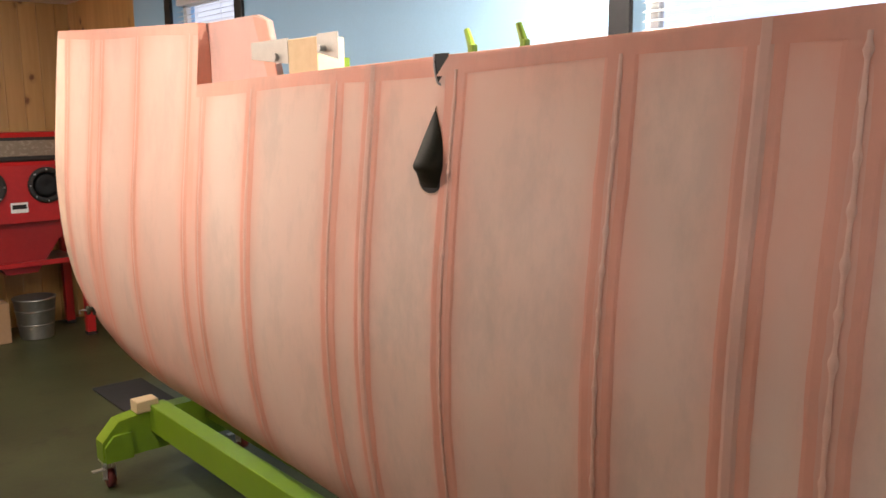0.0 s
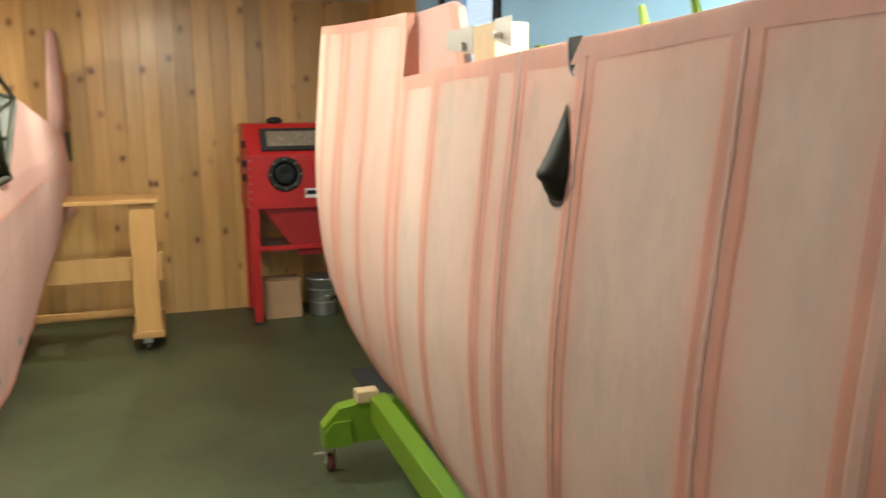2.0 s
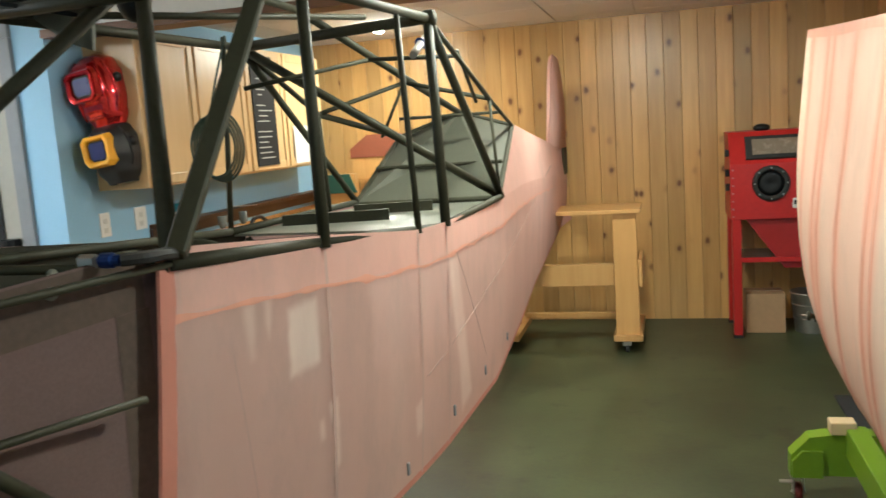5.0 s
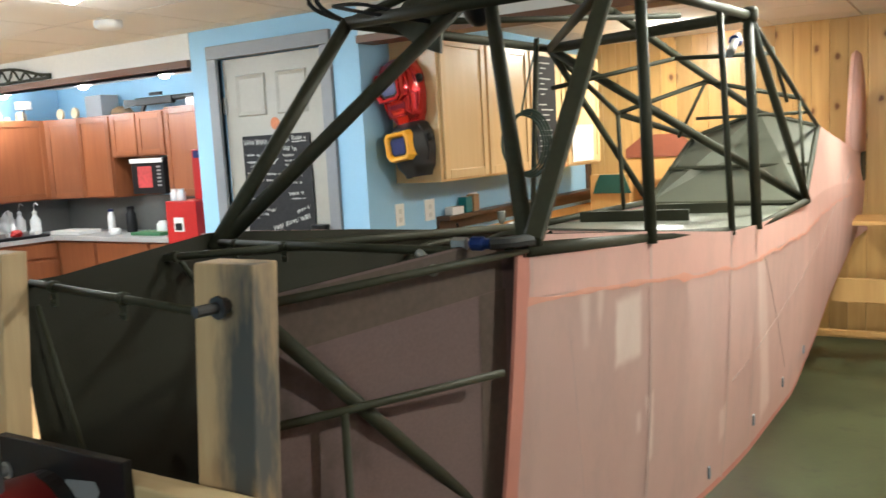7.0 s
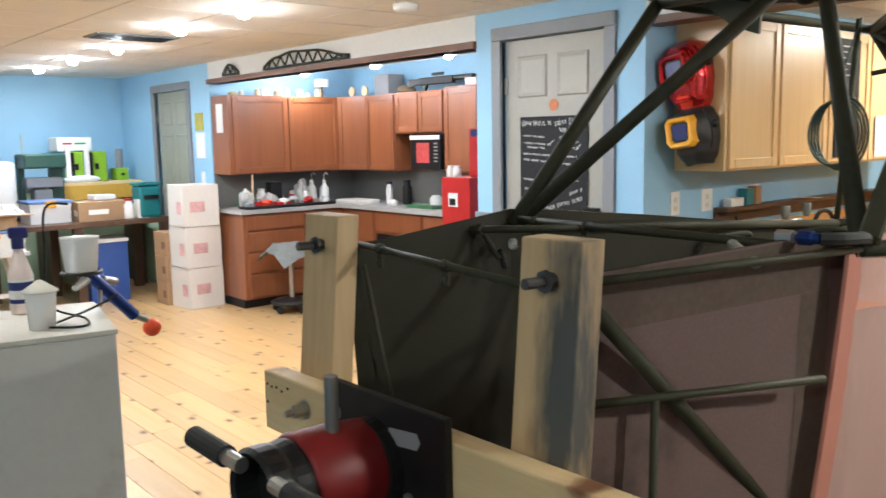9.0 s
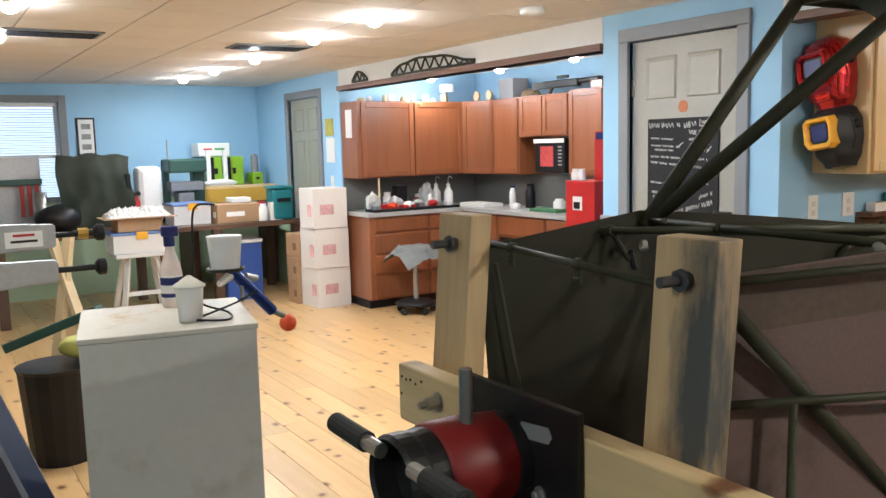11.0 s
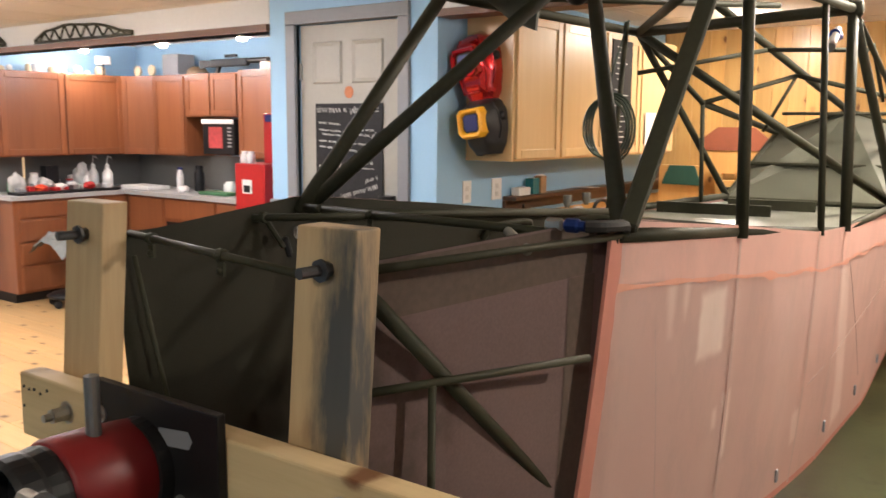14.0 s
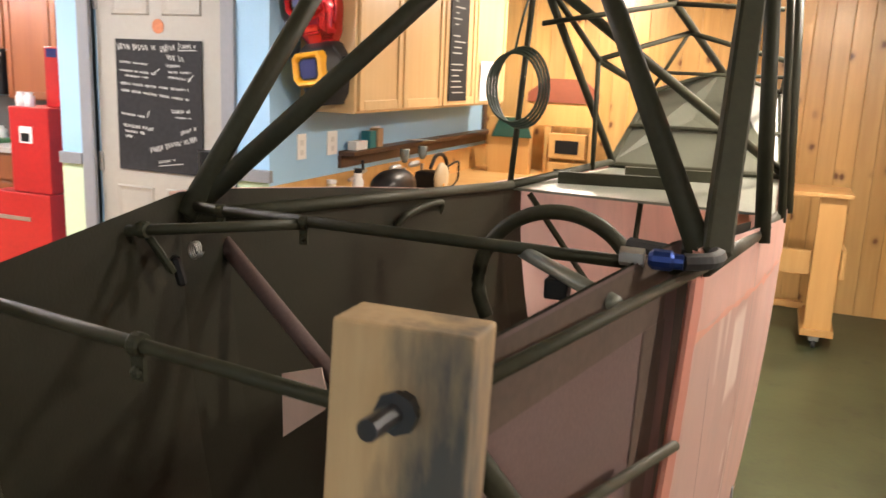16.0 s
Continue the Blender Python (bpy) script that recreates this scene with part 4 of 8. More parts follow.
# frame tubes
A, F = Vector((0.115, 0.875, 1.51)), Vector((-0.49, 0.88, 1.495))
UN, UF, APEX = Vector((0.122, 1.21, 1.91)), Vector((-0.425, 1.22, 1.905)), Vector((-0.15, 1.29, 1.975))
N2, N1 = Vector((0.178, 2.0, 1.925)), Vector((-0.40, 2.14, 1.915))
N6, G = Vector((0.215, 2.66, 1.425)), Vector((-0.275, 2.63, 1.43))
NPEAK = Vector((-0.01, 3.11, 1.712))
N4, N3, N8 = Vector((-0.089, 2.67, 1.815)), Vector((-0.30, 2.42, 1.725)), Vector((0.19, 2.68, 1.742))
MID = Vector((-0.18, 2.05, 1.985))
TUBES = [
    ("longeron", (0.012, 0.49, 1.505), A, 0.0056), ("longeron", A, (0.155, 1.262, 1.48), 0.011), ("longeron", (0.155, 1.262, 1.48), (0.2, 1.908, 1.42), 0.011), ("longeron", (0.2, 1.908, 1.42), N6, 0.011),
    ("longeron", (-0.42, 0.49, 1.505), F, 0.0056), ("longeron", F, (-0.40, 1.98, 1.42), 0.011), ("longeron", (-0.40, 1.98, 1.42), G, 0.011),
    ("cabane_tube", A, (-0.17, 1.33, 2.0), 0.0138), ("cabane_tube", F, (-0.12, 1.33, 2.0), 0.0145), ("cabane_tube", F + Vector((0.012, -0.01, 0.005)), UF, 0.0145),
    ("front_spar_tube", UF, UN, 0.014), ("front_spar_tube", UN, (-0.15, 1.30, 2.0), 0.012), ("roof_tube", UF, (-0.15, 1.30, 2.0), 0.010),
    ("door_post", (0.165, 1.258, 1.47), (0.128, 1.34, 1.98), 0.0115), ("door_post", (0.198, 1.72, 1.43), (0.16, 1.79, 1.93), 0.008), ("rear_post", (0.21, 1.92, 1.42), N2, 0.0135),
    ("rear_spar_tube", N1, N2, 0.015), ("roof_tube", UN, N2, 0.012), ("roof_tube", UF, N1, 0.012), ("roof_tube", UN, N1, 0.012),
    ("roof_tube", APEX, MID, 0.010), ("roof_tube", UF, (0.0, 2.05, 1.95), 0.008),
    ("brace_tube", N6, N1, 0.0145), ("brace_tube", N6, N2, 0.013), ("brace_tube", G, N1, 0.0115),
    ("far_post", (-0.41, 2.0, 1.41), (-0.375, 2.0, 1.93), 0.008), ("deck_spine", MID, NPEAK, 0.0125),
    ("former_tube", N3, N4, 0.008), ("former_tube", N4, N8, 0.008), ("former_tube", N1, N3, 0.009), ("former_tube", N3, (-0.235, 3.06, 1.635), 0.011),
    ("former_tube", N2, N8, 0.008), ("former_tube", N8, (0.18, 3.17, 1.65), 0.007), ("former_tube", N3, (-0.30, 2.45, 1.42), 0.0075),
    ("former_tube", N8, (0.205, 2.70, 1.42), 0.006), ("former_tube", (0.175, 2.32, 1.87), (0.18, 2.52, 1.73), 0.006),
    ("former_tube", (-0.17, 2.85, 1.70), (0.19, 2.9, 1.70), 0.006), ("former_tube", (-0.09, 2.67, 1.815), (-0.19, 2.7, 1.64), 0.006),
    ("roof_bow", (-0.38, 2.1, 1.80), (-0.1, 2.35, 1.87), 0.007), ("roof_bow", (-0.1, 2.35, 1.87), (0.16, 2.36, 1.86), 0.007),
    ("firewall_tube", (-0.415, 0.4945, 1.508), (-0.005, 0.4535, 1.494), 0.0054), ("lower_rail", (-0.004, 0.47, 1.372), (0.109, 0.80, 1.358), 0.0055), ("rail_post", (0.030, 0.567, 1.366), (0.028, 0.567, 0.95), 0.0052),
    ("side_brace", (0.008, 0.47, 1.49), (0.050, 0.82, 1.155), 0.0098), ("lower_longeron", (-0.02, 0.47, 0.94), (0.1, 1.2, 0.90), 0.012), ("lower_longeron", (-0.39, 0.47, 0.94), (-0.46, 1.2, 0.90), 0.012),
    ("far_brace", (-0.40, 0.49, 1.48), (-0.37, 0.55, 1.1), 0.0036),
    ("seat_tube", (-0.49, 0.96, 1.452), (-0.28, 0.94, 1.27), 0.012), ("belly_brace", (0.1, 2.02, 1.40), (-0.22, 2.0, 1.0), 0.008), ("belly_brace", (-0.36, 2.0, 1.40), (-0.05, 2.0, 1.0), 0.008),
    ("belly_brace", (-0.1, 2.02, 1.40), (-0.12, 2.0, 1.0), 0.007),
]
for tn, p, q, r in TUBES:
    part(tn, tube(bmesh.new(), p, q, r * 0.92), MAUVE if tn == "seat_tube" else OLIVE, fus, smooth=True)
# channel-section front strut on the near side
part("strut_channel", beam(bmesh.new(), A + Vector((0.008, 0, 0.01)), UN + Vector((0, 0.03, 0.04)), 0.027, 0.02, 0.003, 20), OLIVE, fus, "square-edged olive strut")
part("instrument_tube", tube(bmesh.new(), (-0.486, 0.876, 1.511), (0.113, 0.874, 1.505), 0.0068), OLIVE, fus, smooth=True)
part("instrument_tube", tube(bmesh.new(), (-0.478, 0.735, 1.503), (-0.322, 0.870, 1.506), 0.0062), OLIVE, fus, smooth=True)
# black lever hung from the short tube, with a little spring beside it
lever = part("lever", beam(bmesh.new(), (-0.452, 0.770, 1.500), (-0.437, 0.795, 1.452), 0.013, 0.008, 0.002), OLIVE, fus, "dark lever hanging from a tube")
part("lever_end", beam(bmesh.new(), (-0.437, 0.797, 1.470), (-0.431, 0.803, 1.436), 0.012, 0.011, 0.003), BLACK, lever, "black plastic lever end")
part("lever_clip", lathe(bmesh.new(), (-0.448, 0.762, 1.504), [(0.0085, -0.006), (0.0095, -0.003), (0.0095, 0.003), (0.0085, 0.006)], 12, "X"), OLIVE, lever)
part("spring", hose(bmesh.new(), [(-0.415 + 0.006 * math.cos(a), 0.80 + 0.0006 * a, 1.478 + 0.009 * math.sin(a)) for a in [0.5 * k for k in range(38)]], 0.0011, 5), STEEL, lever)
bm = bmesh.new()
hose(bm, curve_points([(-0.135 + 0.13 * math.cos(a), 1.35, 1.345 + 0.125 * math.sin(a)) for a in [math.pi * k / 12 for k in range(-2, 15)]], 2), 0.0125, 10)
part("panel_hoop", bm, OLIVE, fus, "round olive hoop of tube", smooth=True)
part("near_stub", tube(bmesh.new(), (-0.065, 0.882, 1.502), (0.056, 0.728, 1.502), 0.0072, n=12), OLIVE_DECK, fus, "paler worn grey-olive tube", smooth=True)
part("stub_clamp", bx(-0.022, 0.0, 0.80, 0.82, 1.478, 1.497, 0.002), BLACK, fus)
# grab handle on the far lining
bm = bmesh.new()
hose(bm, curve_points([(-0.445, 1.41, 1.40), (-0.43, 1.425, 1.425), (-0.43, 1.51, 1.43), (-0.43, 1.595, 1.425), (-0.44, 1.61, 1.40)], 5), 0.007, 8)
part("grab_handle", bm, OLIVE, fus, smooth=True)
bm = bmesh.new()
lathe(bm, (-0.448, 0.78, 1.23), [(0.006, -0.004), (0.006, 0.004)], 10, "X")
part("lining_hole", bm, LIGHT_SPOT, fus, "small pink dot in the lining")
bm = bmesh.new()
lathe(bm, N2 + Vector((0.005, 0, 0)), [(0.016, -0.02), (0.02, -0.01), (0.02, 0.012), (0.014, 0.016)], 14, "X")
part("spar_cap", bm, OLIVE, fus, smooth=True)
for tx, ty, tz in ((-0.36, 0.489, 1.506), (-0.208, 0.474, 1.501), (-0.318, 0.872, 1.508), (-0.43, 0.874, 1.510)):
    bm = bmesh.new()
    lathe(bm, (tx, ty, tz), [(0.0072, -0.005), (0.0084, -0.003), (0.0084, 0.003), (0.0072, 0.005)], 12, "X")
    box(bm, tx - 0.005, tx + 0.005, ty - 0.002, ty + 0.002, tz - 0.025, tz - 0.008)
    ball(bm, (tx, ty - 0.003, tz - 0.018), 0.0042, n=8)
    part("tube_clamp", bm, OLIVE, fus)
bm = bmesh.new()
prism(bm, [(-0.365, 1.28, 1.90), (-0.30, 1.28, 1.851), (-0.25, 1.28, 1.833), (-0.243, 1.29, 1.95), (-0.27, 1.30, 1.985), (-0.33, 1.30, 1.955)], (0.0, 0.008, 0))
part("fabric_gusset", bm, OLIVE_BULK, fus, "olive cloth gusset at the cabin top")
bm = bmesh.new()
ball(bm, (-0.183, 1.32, 1.925), 0.036, 0.95, 0.8, 1.3, 14)
part("fuel_bowl", bm, BLACK, fus, "round black fitting at the cabin top", smooth=True)
for s in (0, 1):
    bm = bmesh.new()
    hose(bm, curve_points([(-0.43, 1.22, 1.91), (-0.48 - 0.02 * s, 1.2, 1.95), (-0.46, 1.18, 2.02), (-0.40, 1.2, 2.06 - 0.03 * s)], 6), 0.005, 6)
    part("cable", bm, BLACK, fus, "black cable", smooth=True)
    bm = bmesh.new()
    hose(bm, curve_points([(-0.45, 1.21, 1.94), (-0.36, 1.2, 1.93 - 0.015 * s), (-0.25, 1.25, 1.89)], 6), 0.004, 6)
    part("cable", bm, BLACK, fus, "black cable", smooth=True)
bm = bmesh.new()
for k in range(4):
    hose(bm, [(-0.392 + 0.062 * math.cos(a) + 0.006 * k, 1.92 + 0.004 * k, 1.648 + (0.078 + 0.004 * k) * math.sin(a)) for a in [2 * math.pi * i / 24 for i in range(24)]], 0.0035, 5, closed=True)
hose(bm, curve_points([(-0.392, 1.92, 1.728), (-0.388, 1.95, 1.80), (-0.36, 1.98, 1.93)], 5), 0.003, 5)
part("wire_coil", bm, paint("green_black_wire", (0.03, 0.05, 0.035), 0.5), fus, "hanging coil of dark green wire")
bm = bmesh.new()
lathe(bm, (0.085, 0.797, 1.528), [(0.006, -0.014), (0.0095, -0.010), (0.0095, 0.005), (0.007, 0.008), (0.007, 0.016)], 12, "X")
part("hose_fitting", bm, BLUE_ANO, fus, "blue anodised hose fitting")
bm = bmesh.new()
lathe(bm, (0.058, 0.797, 1.528), [(0.0085, -0.012), (0.0085, 0.009)], 6, "X")
part("hose_nut", bm, STEEL, fus)
bm = bmesh.new()
hose(bm, curve_points([(0.10, 0.797, 1.528), (0.122, 0.815, 1.528), (0.125, 0.86, 1.525), (0.10, 0.92, 1.51), (0.03, 0.97, 1.505)], 6), 0.008, 8)
part("black_hose", bm, RUBBER, fus)
bm = bmesh.new()
tube(bm, (0.10, 2.25, 1.905), (0.135, 2.0, 1.84), 0.010, n=10)
part("roof_light", bm, STEEL, fus, "silver rod with blue fitting under the roof")
bm = bmesh.new()
lathe(bm, (0.11, 2.18, 1.885), [(0.014, -0.02), (0.014, 0.02)], 10, "Y")
part("roof_light_collar", bm, BLUE_ANO, fus)
bm = bmesh.new()
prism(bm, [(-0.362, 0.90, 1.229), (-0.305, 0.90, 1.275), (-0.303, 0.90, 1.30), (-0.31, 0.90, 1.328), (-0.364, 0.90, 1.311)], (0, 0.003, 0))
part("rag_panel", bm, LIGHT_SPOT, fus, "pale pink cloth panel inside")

# ---- rotating stand with lumber frame at the firewall ----
POST_WOOD = wood("post_lumber", (0.56, 0.41, 0.24), (0.36, 0.245, 0.13), 2, 0.65, knots=1.5, grain=2.6, tint=0.08)
stand = thing("engine_stand", "red and black engine stand bolted to a frame of lumber", "stand", (-0.2, 0.3, 0.2706))


def stained(name, centre, size):
    """Lumber with one blue-grey stain, its outline running with the grain."""
    m = POST_WOOD.copy()
    m.name = name
    n, l = m.node_tree.nodes, m.node_tree.links
    p = n["Principled BSDF"]
    old = p.inputs["Base Color"].links[0].from_socket
    tc, mp, ln, add = n.new("ShaderNodeTexCoord"), n.new("ShaderNodeMapping"), n.new("ShaderNodeVectorMath"), n.new("ShaderNodeMath")
    mp.inputs["Scale"].default_value = [1 / v for v in size]
    mp.inputs["Location"].default_value = [-c / v for c, v in zip(centre, size)]
    l.new(tc.outputs["Object"], mp.inputs["Vector"])
    ln.operation = "LENGTH"
    l.new(mp.outputs[0], ln.inputs[0])
    add.operation = "MULTIPLY_ADD"
    l.new(noise_tex(n, l, coords(n, l, (46, 46, 9)), 1.0, 5, 0.6), add.inputs[0])
    add.inputs[1].default_value = 1.5
    l.new(ln.outputs["Value"], add.inputs[2])
    rr = n.new("ShaderNodeMapRange")
    rr.inputs[1].default_value, rr.inputs[2].default_value, rr.inputs[3].default_value, rr.inputs[4].default_value = 1.2, 1.9, 0.94, 0.0
    l.new(add.outputs[0], rr.inputs[0])
    l.new(mixc(n, l, rr.outputs[0], old, (0.045, 0.055, 0.062)), p.inputs["Base Color"])
    return m


STAIN = stained("stained_lumber", HULL @ Vector((0.016, 0.44, 1.40)) - BASE[stand], (0.040, 0.09, 0.21))
DARK_STEEL = paint("dark_steel", (0.10, 0.10, 0.105), 0.35, 0.8)
for x0, y0, post_m in ((-0.477, 0.446, POST_WOOD), (-0.049, 0.440, STAIN)):
    bm = bx(x0, x0 + 0.081, y0, y0 + 0.036, 1.25, 1.552, 0.002)
    for v in bm.verts:
        v.co.y -= 0.085 * (1.552 - v.co.z)
    p = part("post", bm, post_m, stand, "pale lumber post" if post_m is POST_WOOD else "lumber post with a blue-grey stain")
    bm = bmesh.new()
    lathe(bm, (x0 + 0.045, y0 - 0.012, 1.511), [(0.0085, -0.010), (0.0085, 0.0), (0.012, 0.0), (0.012, 0.004)], 8, "Y")
    part("nut", bm, DARK_STEEL, p)
    bm = bmesh.new()
    tube(bm, (x0 + 0.041, y0 - 0.04, 1.511), (x0 + 0.045, y0, 1.511), 0.006, n=10)
    part("threaded_rod", bm, DARK_STEEL, p)
cross = part("cross_beam", bx(-0.485, 0.22, 0.372, 0.404, 1.252, 1.336, 0.003), BEAM_WOOD, stand, "pale lumber cross beam")
for nx_ in (-0.378, 0.07):
    bm = bmesh.new()
    lathe(bm, (nx_, 0.372, 1.303), [(0.015, -0.003), (0.015, 0.0), (0.009, 0.0), (0.009, 0.02), (0.005, 0.02), (0.005, 0.03)], 8, "Y")
    part("bolt", bm, STEEL, cross)
plate_ = part("face_plate", bx(-0.298, -0.085, 0.360, 0.371, 1.08, 1.364, 0.0015), BLACK, stand, "black steel face plate")
bm = bmesh.new()
lathe(bm, (-0.216, 0.345, 1.282), [(0.052, -0.012), (0.053, -0.008), (0.0565, 0.03), (0.058, 0.085), (0.055, 0.09)], 32, "Y")
part("head_tube", bm, paint("dark_red_enamel_head", (0.17, 0.009, 0.010), 0.45, vary=0.3, grain=14, gloss=0.35), stand, "red enamelled head tube", smooth=True)
bm = bmesh.new()
lathe(bm, (-0.21, 0.36, 1.282), [(0.055, 0.0), (0.0545, 0.005), (0.053, 0.0145)], 32, "Y")
part("weld_ring", bm, BLACK, stand)
bm = bmesh.new()
prism(bm, [(-0.155 + 0.03 * u, 0.3595, 1.325 + 0.012 * v) for u, v in ((-0.8, -1), (0.8, -0.6), (1, 0.2), (0.8, 1), (-0.8, 0.6), (-1, -0.2))], (0, 0.0004, 0))
part("plate_slot", bm, GREY_TRIM, stand, "slot in the face plate")
for hx, hz in ((-0.146, 1.255), (-0.285, 1.325), (-0.12, 1.18)):
    part("plate_bolt", lathe(bmesh.new(), (hx, 0.360, hz), [(0.010, 0.0), (0.010, 0.002), (0.006, 0.002), (0.006, 0.009), (0.004, 0.010)], 10, "Y"), STEEL, plate_)
for k, (hx, hz) in enumerate(((-0.474, 1.318), (-0.462, 1.316), (-0.450, 1.318), (-0.436, 1.315), (-0.476, 1.292), (-0.42, 1.322))):
    part("nail_hole", lathe(bmesh.new(), (hx, 0.3722, hz), [(0.0022, 0.0), (0.0022, 0.0012)], 8, "Y"), BLACK, cross)
bm = bmesh.new()
lathe(bm, (-0.217, 0.255, 1.282), [(0.053, 0.0), (0.054, 0.006), (0.052, 0.02), (0.054, 0.026), (0.054, 0.045), (0.049, 0.05), (0.044, 0.046), (0.04, 0.02)], 32, "Y")
part("collar", bm, BLACK, stand, "black plastic collar")
part("stand_post", bx(-0.26, -0.19, 0.29, 0.36, 0.39, 1.22, 0.004), RED, stand, "red square steel post")
part("stand_foot", bx(-0.5, 0.07, 0.22, 0.30, 0.33, 0.39, 0.004), RED, stand)
part("stand_leg", bx(-0.25, -0.18, 0.3, 1.2, 0.33, 0.39, 0.004), RED, stand)
for wx, wy in ((-0.46, 0.26), (0.03, 0.26), (-0.215, 1.15)):
    bm = bmesh.new()
    lathe(bm, (wx, wy, 0.3055), [(0.02, -0.015), (0.035, -0.012), (0.035, 0.012), (0.02, 0.015)], 14, "X")
    part("wheel", bm, RUBBER, stand)
HANDLES = [((-0.226, 0.20, 1.318), (-0.334, 0.198, 1.322)), ((-0.158, 0.20, 1.318), (-0.056, 0.196, 1.320))]
for p, q in HANDLES:
    p, q = Vector(p), Vector(q)
    h = part("handle_bar", tube(bmesh.new(), p, q, 0.009, n=10), STEEL, stand)
    part("grip", tube(bmesh.new(), p + (q - p) * 0.3, q, 0.0125, n=14), RUBBER, h, "grey-black rubber grip")
bm = bmesh.new()
tube(bm, (-0.205, 0.30, 1.33), (-0.204, 0.30, 1.399), 0.0078, n=12)
part("lock_pin", bm, paint("dull_steel", (0.22, 0.22, 0.22), 0.4, 0.8), stand)

# ---- doors ----
PLACE = ROOM


def panel_door(name, x0, x1, top, material, label, panels):
    d = thing(name, label, "door", ((x0 + x1) / 2, DOORS + 0.04, 0), kind="structure")
    part("slab", bx(x0 + 0.004, x1 - 0.004, DOORS + 0.03, DOORS + 0.07, 0.01, top - 0.005, 0.002), material, d)
    for a, b, c, e in panels:
        bm = bmesh.new()
        i = 0.028
        o = [(a, c), (b, c), (b, e), (a, e)]
        n = [(a + i, c + i), (b - i, c + i), (b - i, e - i), (a + i, e - i)]
        vo = [bm.verts.new((p, DOORS + 0.0295, q)) for p, q in o]
        vm = [bm.verts.new((p + (0.008 if k in (0, 3) else -0.008), DOORS + 0.019, q + (0.008 if k < 2 else -0.008))) for k, (p, q) in enumerate(o)]
        vi = [bm.verts.new((p, DOORS + 0.026, q)) for p, q in n]
        for k in range(4):
            j = (k + 1) % 4
            bm.faces.new((vo[k], vo[j], vm[j], vm[k]))
            bm.faces.new((vm[k], vm[j], vi[j], vi[k]))
        bm.faces.new(vi)
        part("panel", bm, material, d)
    for x, y in ((x0 - 0.078, x0), (x1, x1 + 0.078)):
        part("casing", bx(x, y, DOORS - 0.022, DOORS + 0.03, 0, top, 0.004), GREY_TRIM, d, "dark grey painted casing")
    part("casing", bx(x0 - 0.078, x1 + 0.078, DOORS - 0.024, DOORS + 0.03, top + 0.001, top + 0.08, 0.004), GREY_TRIM, d, "dark grey painted casing")
    for hz in (0.3, top * 0.5, top - 0.28):
        part("hinge", bx(x0 - 0.012, x0 + 0.02, DOORS + 0.014, DOORS + 0.032, hz - 0.05, hz + 0.05, 0.002), STEEL, d, "steel hinge")
    return d


door_a = panel_door("door_1", -3.225, -2.413, 2.225, DOOR_GREY, "warm grey six-panel door with a blackboard on it",
                    [(-3.115, -2.875, 1.87, 2.12), (-2.795, -2.555, 1.87, 2.12), (-3.115, -2.875, 0.25, 1.0), (-2.795, -2.555, 0.25, 1.0)])
door_b = panel_door("door_2", -8.72, -7.88, 2.18, DOOR_OLIVE, "olive grey six-panel door, closed",
                    [(-8.62, -8.36, 1.82, 2.08), (-8.24, -7.98, 1.82, 2.08), (-8.62, -8.36, 1.05, 1.72), (-8.24, -7.98, 1.05, 1.72), (-8.62, -8.36, 0.25, 0.9), (-8.24, -7.98, 0.25, 0.9)])
board = thing("blackboard", "blackboard with chalk notes fixed on the grey door", "blackboard", (-2.78, DOORS + 0.02, 1.084))
part("slate", bx(-3.09, -2.555, DOORS + 0.02, DOORS + 0.0255, 1.083, 1.752), SLATE, board)
rng = random.Random(5)
# lines of notes: start and end across, height down, both as shares of the board, letter size, rise
NOTES = [(.02, .48, .06, .050, 0), (.53, .70, .07, .055, .02), (.77, .94, .045, .032, 0), (.60, .80, .12, .045, -.02), (.05, .42, .17, .020, -.02), (.60, .76, .19, .026, 0), (.05, .48, .235, .020, -.02),
         (.11, .38, .275, .020, -.01), (.62, .88, .235, .020, 0), (.62, .88, .275, .024, -.01), (.05, .86, .335, .022, -.03), (.05, .85, .385, .022, -.05), (.05, .34, .565, .020, -.02),
         (.65, .87, .53, .032, .01), (.68, .88, .572, .012, 0), (.07, .45, .655, .030, -.02), (.09, .32, .70, .026, -.01), (.09, .18, .74, .026, 0), (.75, .93, .69, .036, .05), (.38, .93, .84, .048, .12), (.48, .68, .925, .026, .03)]
DY = DOORS + 0.0195


def stroke(bm, x, z, x2, z2, w=0.0022):
    """One thin chalk bar on the slate."""
    d = Vector((x2 - x, 0, z2 - z)).normalized()
    o = Vector((-d.z, 0, d.x)) * w
    a, b = Vector((x, DY, z)), Vector((x2, DY, z2))
    prism(bm, [a - o, b - o, b + o, a + o], (0, 0.0005, 0))


